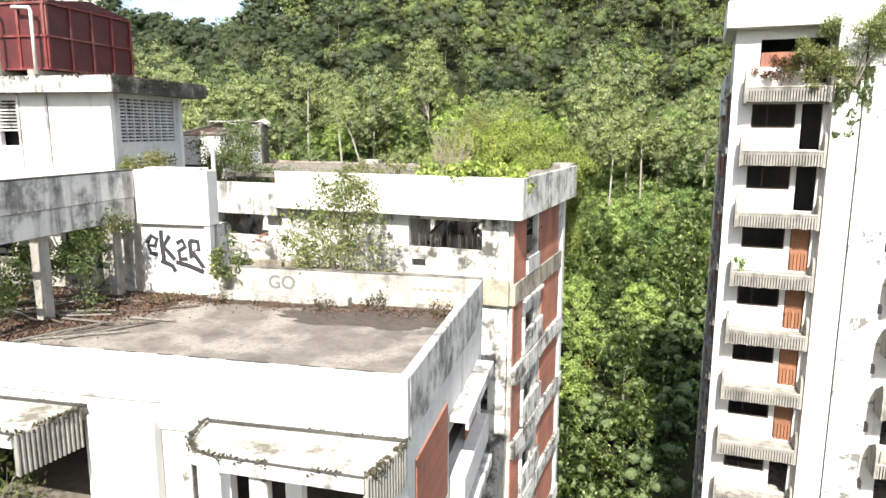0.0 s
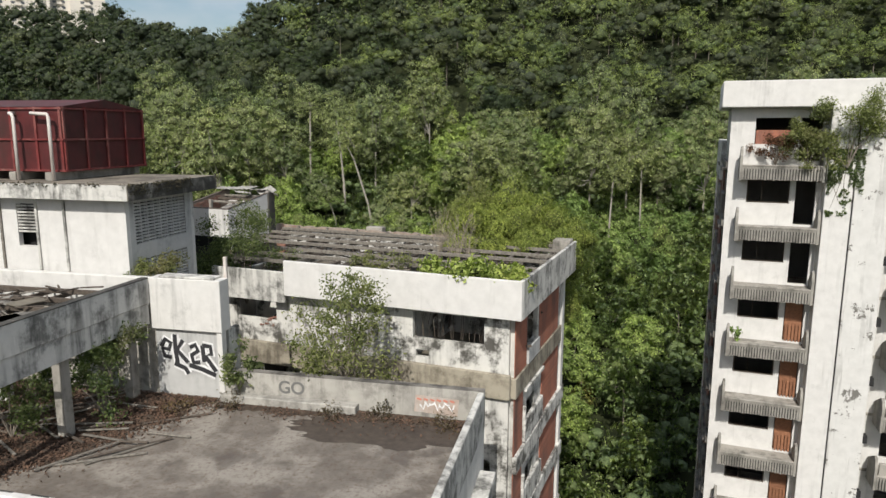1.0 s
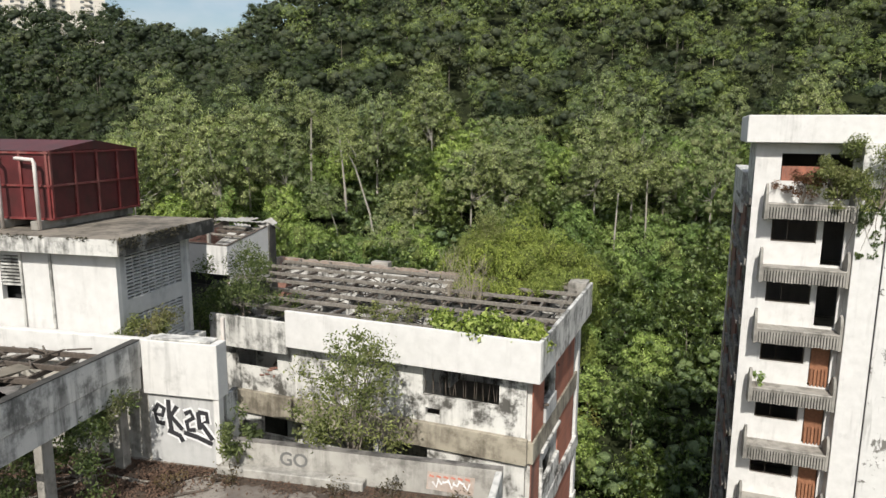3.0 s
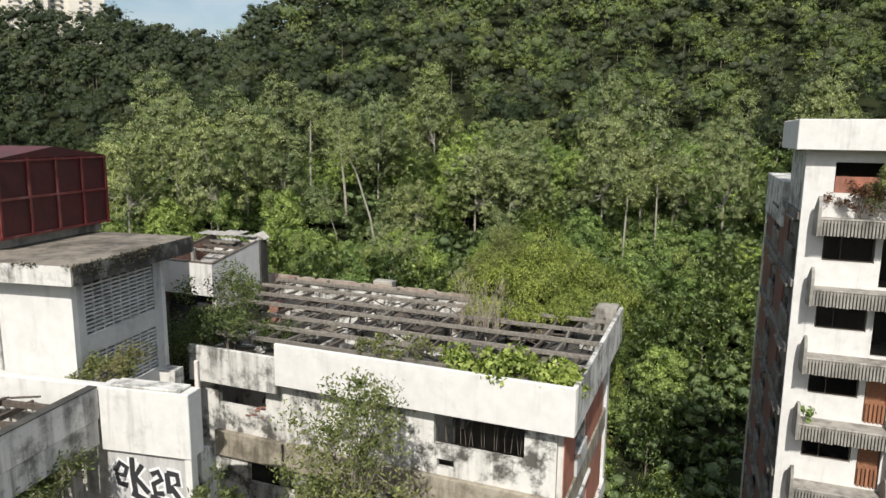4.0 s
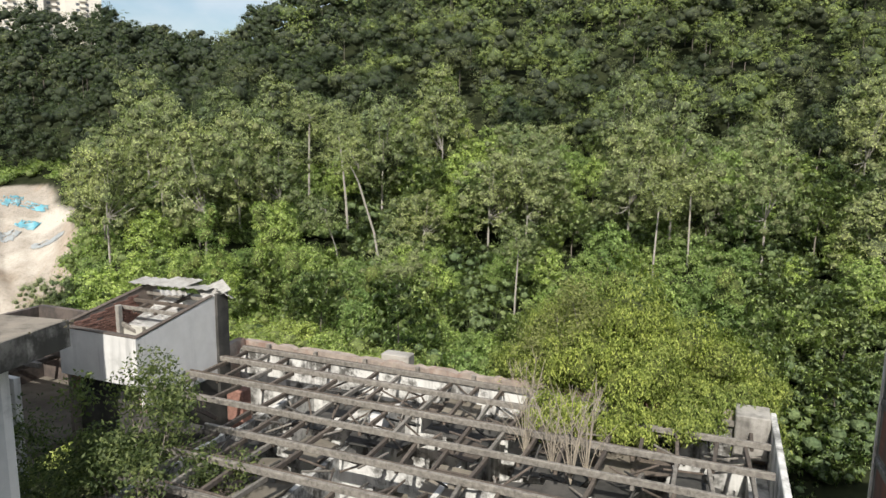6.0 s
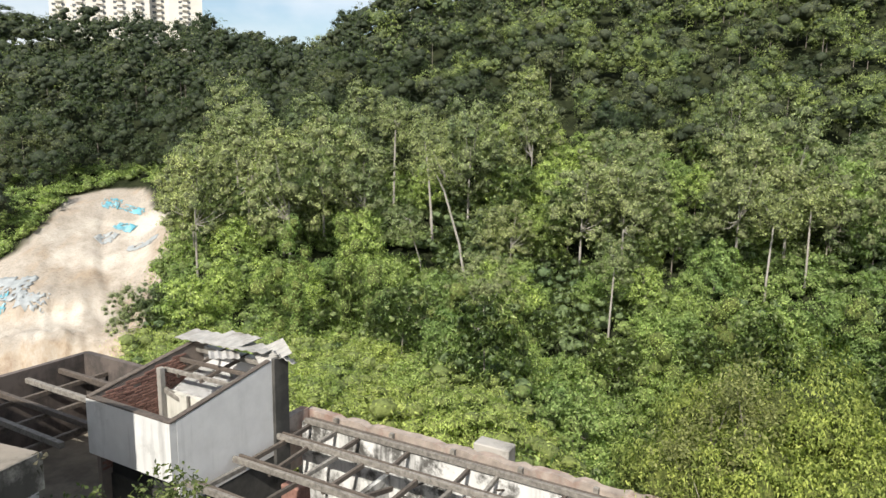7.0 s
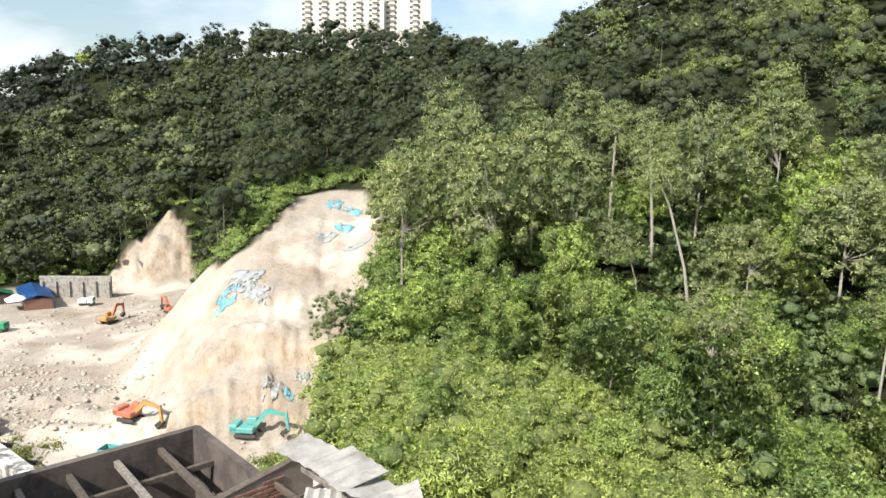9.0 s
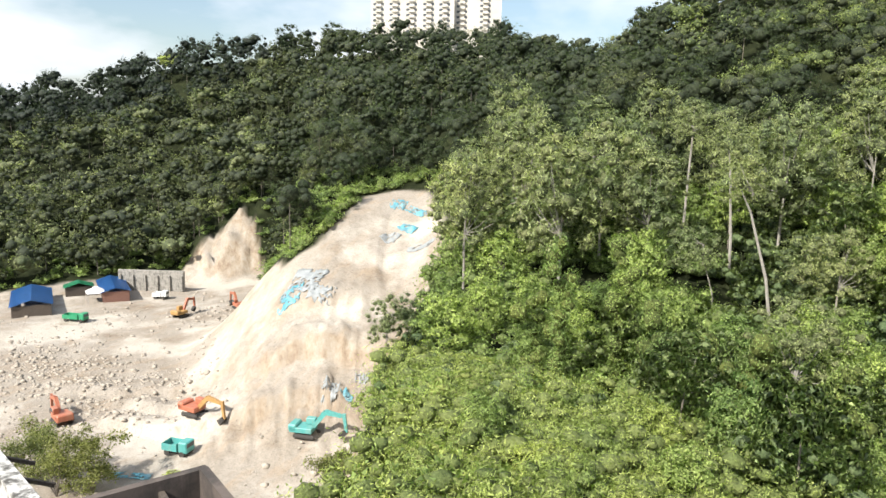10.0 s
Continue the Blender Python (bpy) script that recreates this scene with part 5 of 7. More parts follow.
# foliage, height, crown radius, crown height, leaf, bark, label, bare stem, lumps, leaves a lump, flatness, leaf width, spread, droop, leaves a whorl
specs = [
    ("olive", 15, 4.6, 12.5, 0.36, BARK_PALE, "tall tree with a pale trunk and an open olive crown", 0.3, 60, 80, 0.8, 0.38, (0.33, 1.32), 0.8, 0),
    ("olive", 12, 5.0, 10.5, 0.34, BARK, "broad tree with a rounded olive-green crown", 0.3, 60, 80, 0.75, 0.38, (0.33, 1.32), 0.8, 0),
    ("wood", 12, 4.0, 8.5, 0.34, BARK, "tall dark-green woodland tree", 0.5, 36, 120, 0.8, 0.5, (0.5, 1.25), 0.3, 0),
    ("deep", 9.5, 3.7, 7.5, 0.36, BARK, "dense deep-green woodland tree", 0.45, 28, 20, 0.7, 0.55, (0.7, 1.15), 0, 5),
    ("bright", 8.5, 3.5, 7.0, 0.29, BARK, "bright green broad-leaved tree", 0.45, 38, 120, 0.75, 0.6, (0.6, 1.2), 0.6, 0),
    ("feathery", 5.5, 4.4, 3.6, 0.26, BARK, "low spreading feathery light-green tree", 0.5, 44, 125, 0.4, 0.36, (0.5, 1.25), 0, 0),
]
for lf, h, r, ch, ls, bk, lab, bare, nl, per, fl, slim, fz, dr, wh in specs:
    for rep in range(2):
        kinds.append(tree_thing("tree", lab, "tree", RW, h * RW.uniform(0.92, 1.1), r * RW.uniform(0.92, 1.1), ch, FOLIAGE[lf], ls, bk, nl, per, bare, RW.uniform(-0.8, 0.8), dr, slim, fl, fz, 0.58, wh, (0.11, 0.27) if lf == "olive" else (0.14, 0.3)))
used = set()


def plant(kind, x, y, s=1.0, turn=None, sink=0.0):
    z = float(ground_z(x, y)) - sink
    m = Matrix.Translation((x, y, z)) @ Matrix.Rotation(RW.uniform(0, 6.28) if turn is None else turn, 4, "Z") @ Matrix.Diagonal((s, s, s * RW.uniform(0.9, 1.15), 1))
    t = kinds[kind]
    if kind not in used:
        used.add(kind)
        tagged(t, group="hillside trees")
        t.matrix_basis = m
        return t
    c = copy_thing(t, m)
    c.matrix_basis = m
    return c


MT_INV, MR_INV = MT.inverted(), MR.inverted()


def near_buildings(x, y, pad=3.5, lane=True):
    side = MT_INV @ Vector((x, y, 0))
    if lane and ((-8.5 < side.x < 0 and -14 < side.y < 22) or (-5 < side.x < 9 and 0 < side.y < 46)):
        return True
    if -40 < x < 2 and y < 30:
        return True
    p, q = MT_INV @ Vector((x, y, 0)), MR_INV @ Vector((x, y, 0))
    return (-pad < p.x < 16 and -pad < p.y < 14 + pad) or (-36 < q.x < pad and -14 < q.y < 9.9 + pad)


def meadow(x, y):
    """The low feathery growth on the spur behind the block."""
    return y < np.interp(x, [-50, -20, -12, -4, 0, 5], [93, 91, 83, 73, 66, 44])


# pale bare-trunked trees that stand clear of the rest
PALE = [(26.4, 114.7, 16, 0.6), (32.4, 117.5, 16, -0.3), (6.0, 107.5, 14, 0.5), (-13.2, 121.5, 21, -5.0), (-28.5, 141.0, 22, 0.4), (-19.8, 131.0, 22, -1.5), (-19.7, 122.0, 12, -3.0), (-10.0, 101.0, 13, 1.0)]
for k, (x, y, h, lean) in enumerate(PALE):
    last = k == len(PALE) - 1
    t = tree_thing("tree", "round olive tree with bare lower limbs" if last else "slender tree with a bare pale trunk and small crown", "tree", RW, h, 4.6 if last else 3.4, 9.0 if last else 6.5, FOLIAGE["olive"], 0.3, BARK_PALE, 60 if last else 44, 90, 0.3 if last else 0.68, lean, 0.8, 0.36, 0.8, (0.3, 1.35), 0.55, 0, (0.1, 0.25))
    t.matrix_basis = Matrix.Translation((x, y, float(ground_z(x, y)) - 0.3))
    tagged(t, group="pale trunked trees")
count, placed, tries = 0, [q[:2] for q in PALE] + [(x - 0.25 * x / 100 * 5, y - 5) for x, y, h, q in PALE] + [(-30.3, 96), (-29, 91), (-26, 95), (-25, 90), (-7, 95), (24, 108), (-12, 117), (4, 103)], 0
while count < 250 and tries < 12000:
    tries += 1
    az, r = RW.uniform(-42, 36), math.sqrt(RW.uniform(24**2, 136**2))
    x, y = polar(az, r)
    if near_buildings(x, y) or pit_depth(x, y) > -3:
        continue
    low = meadow(x, y)
    tall = -34 < az < -4 and r > 96 and not low
    gap = 6.5 if low else 6.4 if tall else 5.2
    if any((x - a) ** 2 + (y - b) ** 2 < gap * gap for a, b in placed):
        continue
    placed.append((x, y))
    if low:
        k, s = int(RW.choice([10, 11, 10, 11, 8, 6])), RW.uniform(0.45, 0.85)
    elif x > 2 and r < 76:
        k, s = int(RW.choice([6, 7, 8, 7, 6, 9])), RW.uniform(0.7, 0.95)
    elif r < 96:
        k, s = int(RW.choice([6, 7, 8, 9, 8, 9, 8])), RW.uniform(0.6, 1.05)
    elif tall:
        k, s = int(RW.choice([0, 1, 0, 1, 2, 3, 8])), RW.uniform(1.0, 1.4)
    else:
        k, s = int(RW.choice([0, 1, 2, 3, 8, 9, 6, 7, 4])), RW.uniform(0.75, 1.3)
    plant(k, x, y, s)
    count += 1


# undergrowth between the trees: one sheet of bushes
def thicket(n, rad, per, leaf, slim, place, whorl=0, fuzz=(0.82, 1.15), flat=0.75):
    """Arrays of many low bushes: leaves, their shading, and inner lumps coloured as shade."""
    V, F, N, CV, CF, v0, c0 = [], [], [], [], [], 0, 0
    for x, y in place:
        q0 = RW.uniform(*rad)
        mid = np.array([x, y, float(ground_z(x, y)) + q0 * 0.35])
        lc, lr = [mid], [q0 * 0.75]
        for j in range(n):
            a = 1.3 * j + RW.uniform(0, 1)
            lc.append(mid + q0 * np.array([0.7 * math.cos(a), 0.7 * math.sin(a), RW.uniform(0.05, 0.6)])), lr.append(q0 * RW.uniform(0.2, 0.5))
        c, q = np.array(lc), np.array(lr)
        p, o = clump_points(RW, c, q, per, flat, -0.15, fuzz)
        if whorl:
            v, f, o = rosette_arrays(p, o, leaf, leaf * slim, RW, whorl)
        else:
            v, f = leaf_arrays(p, o, leaf, leaf * slim, RW, 0, 0.6, True)
        N.append(soft(o, RW, corners=4 if whorl else 3)), V.append(v), F.append(f + v0)
        v0 += len(v)
        v, f = core_arrays(RW, c, q, flat, 0.62)
        CV.append(v), CF.append(f + c0)
        c0 += len(v)
    return [np.concatenate(k) for k in (V, F, N, CV, CF)]


spots = {"bright": [], "feathery": [], "deep": [], "fern": []}
while sum(len(k) for k in spots.values()) < 1350:
    az, r = RW.uniform(-45, 37), math.sqrt(RW.uniform(10**2, 136**2))
    x, y = polar(az, r)
    if near_buildings(x, y, 1.5, False) or pit_depth(x, y) > -0.8 or vnoise(x, y, 11, 90, 2) < -0.45 or min(math.hypot(x + 30, y - 93.5), math.hypot(x + 25.5, y - 95.5), math.hypot(x + 7, y - 96)) < 3.8:
        continue
    if math.hypot(x - 10, y - 80) < 7:
        spots["fern"].append((x, y))
    elif meadow(x, y) and vnoise(x, y, 7, 95, 3) < 0.3:
        spots["feathery"].append((x, y))
    else:
        spots["deep" if vnoise(x, y, 16, 94, 2) > 0.05 or az > 24 else "bright"].append((x, y))
while len(spots["feathery"]) < 640:
    x, y = RW.uniform(-52, 6), RW.uniform(42, 93)
    if meadow(x, y) and abs(vnoise(x, y, 8, 96, 3)) > 0.09 and pit_depth(x, y) < 0.8 and not near_buildings(x, y, 1.5, False):
        spots["feathery"].append((x, y))
rim = []
while len(rim) < 330:
    az, r = RW.uniform(-66, -30), RW.uniform(118, 275)
    x, y = polar(az, r)
    if -16 < pit_depth(x, y) < -0.6:
        rim.append((x, y))
under = thing("undergrowth", "dense bushes and creepers in mixed greens covering the lower slope", "undergrowth", kind="stuff")
for lf, place, n, rad, per, leaf, slim, wh in (("bright", spots["bright"], 6, (1.7, 3.9), 54, 0.35, 0.6, 0), ("deep", spots["deep"], 5, (1.6, 3.5), 10, 0.38, 0.55, 5), ("feathery", spots["feathery"], 7, (0.9, 3.4), 62, 0.27, 0.4, 0), ("fern", spots["fern"], 4, (1.3, 2.0), 110, 0.28, 0.4, 0), ("bright", rim, 2, (1.4, 2.8), 60, 0.42, 0.6, 0)):
    V_, F_, N_, CV_, CF_ = thicket(n, rad, per, leaf, slim, place, wh, (0.35, 1.4) if lf == "feathery" else (0.6, 1.25), 0.6 if lf == "feathery" else 0.75)
    tagged(pydata("foliage", V_, F_, FOLIAGE[lf][0], under, normals=N_), kind="stuff")
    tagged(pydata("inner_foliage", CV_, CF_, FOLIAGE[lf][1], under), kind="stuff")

# far woods on the slopes: domes, ovals, flat-topped and pointed crowns
FORMS = []
for rad, hh, nl, lump in ((4.2, 6.0, 17, (0.16, 0.36)), (3.2, 7.0, 16, (0.2, 0.4)), (4.8, 3.0, 16, (0.14, 0.28)), (3.0, 8.5, 17, (0.18, 0.36))):
    for rep in range(3):
        cs, rs = crown_layout(RW, rad, hh, nl, lump)
        if hh > 9:
            cs[:, :2] *= (0.95 - 0.85 * (cs[:, 2:] + hh / 2) / hh).clip(0.12, 1)
        p, o = clump_points(RW, cs, rs, 50, 0.8, -0.4, (0.5, 1.28))
        o = 0.75 * o + 0.55 * p / (np.linalg.norm(p, axis=1, keepdims=True) + 1e-6)
        FORMS.append((cs, rs, p, o, hh))
groups = {g: ([], [], [], [], []) for g in ("wood", "hill", "ridge", "olive", "moss")}
off = {g: [0, 0] for g in groups}
TV, TF = [], []
count = 0
while count < 2550:
    az, r = RW.uniform(-76, 38), math.sqrt(RW.uniform(105**2, 440**2))
    x, y = polar(az, r)
    rr = np.interp(az, RIDGE_AZ, RIDGE_R)
    if (r < 134 and az > -40) or r > rr + 10 or pit_depth(x, y) > -1.5 or (az < -40 and r < 236 and pit_depth(x, y) < -25):
        continue
    count += 1
    z = float(ground_z(x, y))
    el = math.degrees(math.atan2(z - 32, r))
    # shade on the upper slope is painted by switching to the dark leaves
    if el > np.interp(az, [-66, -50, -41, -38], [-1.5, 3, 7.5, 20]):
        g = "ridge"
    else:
        # azimuth bands choose darker leaves to paint cloud shade on the hillside
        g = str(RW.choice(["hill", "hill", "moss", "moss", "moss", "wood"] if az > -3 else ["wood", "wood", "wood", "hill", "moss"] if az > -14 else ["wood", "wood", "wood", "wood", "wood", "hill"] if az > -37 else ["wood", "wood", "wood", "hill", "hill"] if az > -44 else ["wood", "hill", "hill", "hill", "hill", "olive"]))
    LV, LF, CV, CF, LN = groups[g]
    cs, rs, p, o, hh = FORMS[int(RW.choice([0, 1, 2, 3, 4, 5, 0, 1, 3, 4, 6, 7, 8, 9, 10, 11]))]
    s = RW.uniform(0.75, 1.25) * (1.15 if r > 240 else 1.0)
    tall = RW.uniform(5.5, 13) * (1.25 if RW.random() < 0.12 else 1.0)
    a = RW.uniform(0, 6.28)
    turn = np.array([[math.cos(a), -math.sin(a), 0], [math.sin(a), math.cos(a), 0], [0, 0, 1]])
    base = np.array([x, y, z + tall - 0.2 * hh])
    keep = slice(None) if r < 200 else slice(None, None, 4)
    size = 0.38 if r < 200 else 0.68
    P, O = p[keep] @ turn.T * s + base, o[keep] @ turn.T
    v, f = leaf_arrays(P, O, size, size * 0.6, RW, 0, 0.6, True)
    LN.append(soft(O, RW))
    LV.append(v), LF.append(f + off[g][0])
    off[g][0] += len(v)
    v, f = core_arrays(RW, cs[::3] @ turn.T * s + base, rs[::3] * s * 1.15, 0.85, 0.85)
    CV.append(v), CF.append(f + off[g][1])
    off[g][1] += len(v)
    if RW.random() > 0.3:
        continue
    q = 0.13 * s
    ring = np.array([(q, 0, 0), (0, q, 0), (-q, 0, 0), (0, -q, 0)])
    TV.append(np.concatenate([ring + (x, y, z - 1), ring * 0.6 + base]))
    TF.append(np.array([[0, 1, 5, 4], [1, 2, 6, 5], [2, 3, 7, 6], [3, 0, 4, 7]]) + 8 * len(TF))
woods = thing("far_woods", "dense mixed tropical woods covering the far slopes", "woods", kind="stuff")
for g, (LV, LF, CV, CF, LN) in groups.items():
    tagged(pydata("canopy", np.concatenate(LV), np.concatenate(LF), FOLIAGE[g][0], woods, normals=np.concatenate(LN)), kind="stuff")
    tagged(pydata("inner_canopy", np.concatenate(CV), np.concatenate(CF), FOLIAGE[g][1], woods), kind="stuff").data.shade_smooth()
tagged(pydata("stems", np.concatenate(TV), np.concatenate(TF), BARK, woods, "slim grey tree stems"), kind="stuff")

# single trees at the pit's edge
for k, x, y, q in ((0, -52.0, 96.6, 0.52), (0, -50.5, 98.5, 0.4), (10, -84.1, 90.0, 0.3)):
    plant(k, x, y, q)
for k, x, y, q in ((4, -79.4, 296.8, 1.3), (5, -267.0, 302.6, 1.45), (4, -149.3, 311.5, 1.3), (5, -137.4, 311.9, 1.05), (4, -235.5, 301.4, 1.4), (11, -337.2, 283.8, 1.7), (5, -374.0, 231.8, 1.1), (2, -93.7, 304.0, 1.1)):
    plant(k, x, y, q)
for k in range(len(kinds)):
    if k not in used:
        plant(k, 20.0 + 3 * k, 100.0 + 2 * k, 0.8)

LEAF_STRAW = leaf_mat("dry_straw", (0.08, 0.058, 0.034), (0.2, 0.15, 0.09))
LEAF_PATCH = leaf_mat("light_creeper_leaves", (0.22, 0.28, 0.07), (0.52, 0.58, 0.19))
LEAF_RUST = leaf_mat("dying_red_leaves", (0.10, 0.05, 0.03), (0.26, 0.13, 0.08), (0.12, 0.16, 0.06))
# ---- plants on and round the building ----
def bush(name, label, x, y, z0, z1, rad, leaf, size, n, stems=5, droop=0.3, lumps=7, seed=1, airy=0.6):
    """A woody shrub: stems from one foot and loose leaves round their ends."""
    rng = np.random.default_rng(seed)
    root = thing(name, label, "shrub", Matrix.Translation((x, y, z0)))
    H = z1 - z0
    bm = bmesh.new()
    ends = []
    for k in range(stems):
        a, q = 2.4 * k + rng.uniform(0, 1), rad * rng.uniform(0.3, 0.85)
        e = np.array([q * math.cos(a), q * math.sin(a), H * rng.uniform(0.3, 0.95)])
        tube(bm, [(0, 0, -0.05), tuple(e * (0.35, 0.35, 0.5)), tuple(e)], [0.009 * H + 0.008, 0.006 * H + 0.005, 0.005], 5)
        ends.append(e)
        for j in range(2):
            e2 = e + rng.normal(size=3) * rad * 0.3
            tube(bm, [tuple(e * 0.7), tuple(e2)], [0.004 * H + 0.003, 0.003], 4)
            ends.append(e2)
    part("stems", bm, BARK, root).name = "stem"
    cs = np.array(ends)
    while len(cs) < lumps:
        cs = np.concatenate([cs, cs * rng.uniform(0.7, 1.0, (len(cs), 1))])
    rs = rad * rng.uniform(0.25, 0.5, len(cs))
    per = max(6, n // len(cs))
    d = unit(rng, per * len(cs))
    p = np.repeat(cs, per, 0) + d * np.repeat(rs, per)[:, None] * (rng.uniform(0.0, 1, (len(d), 1)) ** airy)
    p[:, 2] = np.maximum(p[:, 2], 0.03)
    v, f = leaf_arrays(p, d * 0.5 + (0, -0.3, 0.5), size, size * 0.42, rng, droop, 0.8)
    pydata("foliage", v, f, leaf, root)
    return root


for k, (x, y, h, w) in enumerate(((-93.6, 79.1, 9.5, 4.2), (-99.5, 79.0, 8.5, 4.0), (-90.8, 82.5, 7.5, 3.4), (-64.2, 101.2, 5.5, 2.8), (-61.5, 99.0, 4.6, 2.3))):
    z = float(ground_z(x, y))
    bush("shrub", "large loose olive shrub at the pit's foot", x, y, z, z + h, w, LEAF_SHRUB, 0.36, 5200, 9, 0.3, 26, 400 + k)
p = MF @ Vector((-9.4, -0.9, 0))
bush("shrub", "straggly bare-stemmed shrub on the front balcony", p.x, p.y, 25.0, 26.9, 1.3, LEAF_SHRUB, 0.13, 900, 9, 0.2, 16, 420)
bush("shrub", "tall airy willow-leaved shrub growing in front of the rear wing", -4.0, 25.9, 27.9, 32.9, 1.85, LEAF_SHRUB, 0.145, 5600, 13, 0.6, 30, 3, 0.75)
bush("shrub", "dark shrub rooted in the gap beside the tank house", -9.6, 32.6, 30.0, 33.9, 1.6, LEAF_DARK, 0.12, 9000, 7, 0.4, 20, 4)
bush("shrub", "dark tangled shrub below the stair hut", -12.6, 34.2, 28.5, 32.2, 2.2, LEAF_DARK, 0.13, 9000, 9, 0.4, 26, 431)
bush("shrub", "dark tangled shrub below the stair hut", -15.8, 34.6, 28.5, 32.6, 1.8, LEAF_DARK, 0.13, 6000, 8, 0.4, 22, 432)
bush("shrub", "small bright shrub sprouting from the tank house wall", -11.0, 26.6, 32.3, 33.4, 0.85, LEAF_SHRUB, 0.13, 1500, 6, 0.3, 12, 5)
bush("shrub", "small straggly shrub beside the grey parapet", -7.5, 24.5, 28.9, 30.2, 0.75, LEAF_SHRUB, 0.18, 700, 5, 0.3, 10, 6)
bush("shrub", "leafy shrub under the edge beam on the terrace", -11.6, 23.2, 28.6, 31.9, 1.25, LEAF_DARK, 0.13, 3600, 7, 0.3, 18, 7)
bush("shrub", "leafy shrub under the edge beam on the terrace", -13.6, 21.6, 28.6, 31.0, 1.3, LEAF_DARK, 0.13, 3000, 6, 0.3, 16, 8)
bush("shrub", "leafy shrub under the edge beam on the terrace", -14.2, 18.6, 28.6, 30.6, 1.4, LEAF_DARK, 0.13, 2600, 6, 0.3, 14, 9)
bush("shrub", "small shrub on the mouldy parapet ledge", -18.9, 26.4, 32.0, 34.0, 0.8, LEAF_SHRUB, 0.13, 1300, 6, 0.3, 10, 10)
ms = MT @ Vector((4.2, -1.15, 0))
bush("shrub", "bushy shrub hanging from the tower's top balcony", ms.x, ms.y, 36.2, 39.0, 1.75, LEAF_SHRUB, 0.13, 7500, 9, 0.9, 24, 14)
ms = MT @ Vector((2.6, -0.8, 0))
bush("shrub", "bushy shrub hanging from the tower's top balcony", ms.x, ms.y, 36.1, 38.0, 1.25, LEAF_SHRUB, 0.13, 4200, 7, 0.9, 12, 15)
ms = MT @ Vector((-0.1, -0.9, 0))
bush("shrub", "tiny shrub on a balcony ledge", ms.x, ms.y, 27.1, 27.9, 0.4, LEAF_BRIGHT, 0.2, 160, 3, 0.4, 6, 16)


ms = MT @ Vector((1.2, -0.5, 0))
bush("shrub", "reddish dying shrub in the tower's top balcony", ms.x, ms.y, 36.2, 38.0, 0.85, LEAF_RUST, 0.12, 1600, 6, 0.3, 12, 17)
rv = np.random.default_rng(19)
vine = thing("vine", "dry grey-green vine hanging down the white pier", "vine", MT)
vp = np.stack([3.45 + 1.5 * rv.random(2600) ** 1.3, np.full(2600, -1.02) - 0.05 * rv.random(2600), 37.0 - 3.2 * rv.random(2600) ** 1.4], -1)
vp = vp[vnoise(vp[:, 0], vp[:, 2], 0.35, 5, 3) + 0.35 * (vp[:, 2] - 35.3) / 1.7 > 0.0]
v, f = leaf_arrays(vp, np.tile([0, -1.0, 0], (len(vp), 1)), 0.12, 0.07, rv, 1.0, 0.5, True)
pydata("foliage", v, f, LEAF_DARK, vine)
bm = bmesh.new()
for k in range(7):
    u = 3.5 + 0.2 * k
    tube(bm, [(u, -1.015, 37.2), (u + rv.normal() * 0.12, -1.02, 35.6), (u + rv.normal() * 0.2, -1.015, 34.2 + 0.3 * (k % 3))], [0.02, 0.014, 0.006], 4)
part("stem", bm, BARK, vine)


def creeper(name, label, m, lumps, leaf, size, per, droop, seed, slim=0.4, shrink=0.68):
    """A mound of climbing plants from overlapping lumps (x, y, z, radius)."""
    rng = np.random.default_rng(seed)
    root = thing(name, label, "creeper", m)
    L = np.array(lumps, float)
    cs, rs = L[:, :3], L[:, 3]
    tot = (per * (rs / rs.mean()) ** 2).astype(int)
    ps, os_ = [], []
    for c, r, k in zip(cs, rs, tot):
        p, o = clump_points(rng, [c], [r], k, 1.0, -0.75, (0.8, 1.12))
        ps.append(p), os_.append(o)
    p, o = np.concatenate(ps), np.concatenate(os_)
    v, f = leaf_arrays(p, o, size, size * slim, rng, droop, 0.6, True)
    fol = pydata("foliage", v, f, leaf, root, normals=soft(o, rng))
    cv, cf = core_arrays(rng, cs, rs, 1.0, shrink, True)
    pydata("inner_foliage", cv, cf, FOLIAGE["creeper"][1], fol).data.shade_smooth()
    return root


rc = np.random.default_rng(21)
mound = []
for du, dv, dz, dr in ((-6.6, 10.9, 33.3, 1.3), (-5.0, 10.2, 34.0, 1.5), (-3.3, 9.8, 33.7, 1.5), (-4.4, 12.2, 34.8, 1.7), (-2.4, 11.6, 34.1, 1.6), (-1.0, 10.6, 32.9, 1.2), (-6.2, 12.9, 34.0, 1.5), (-3.8, 8.3, 32.7, 1.05), (-5.6, 8.2, 32.6, 0.95), (-0.5, 12.4, 33.0, 1.2), (-7.6, 12.0, 32.7, 1.1), (-2.2, 8.9, 32.7, 0.9)):
    mound.append((du, dv, dz - dr * 0.5, dr * 0.66))
    for k in range(7):
        a = 0.9 * k + rc.uniform(0, 0.6)
        mound.append((du + dr * 0.62 * math.cos(a), dv + dr * 0.62 * math.sin(a), dz - dr * rc.uniform(0.45, 1.0), dr * rc.uniform(0.3, 0.5)))
for k in range(20):
    mound.append((rc.uniform(-7.6, -0.8), rc.uniform(10.8, 14.5), rc.uniform(27.5, 31.0), rc.uniform(1.1, 1.7)))
mound_ob = creeper("creeper", "huge mound of drooping fresh green creeper smothering the roof's rear edge", MR, mound, LEAF_CREEPER, 0.09, 1500, 2.6, 22, 0.5, 0.72)
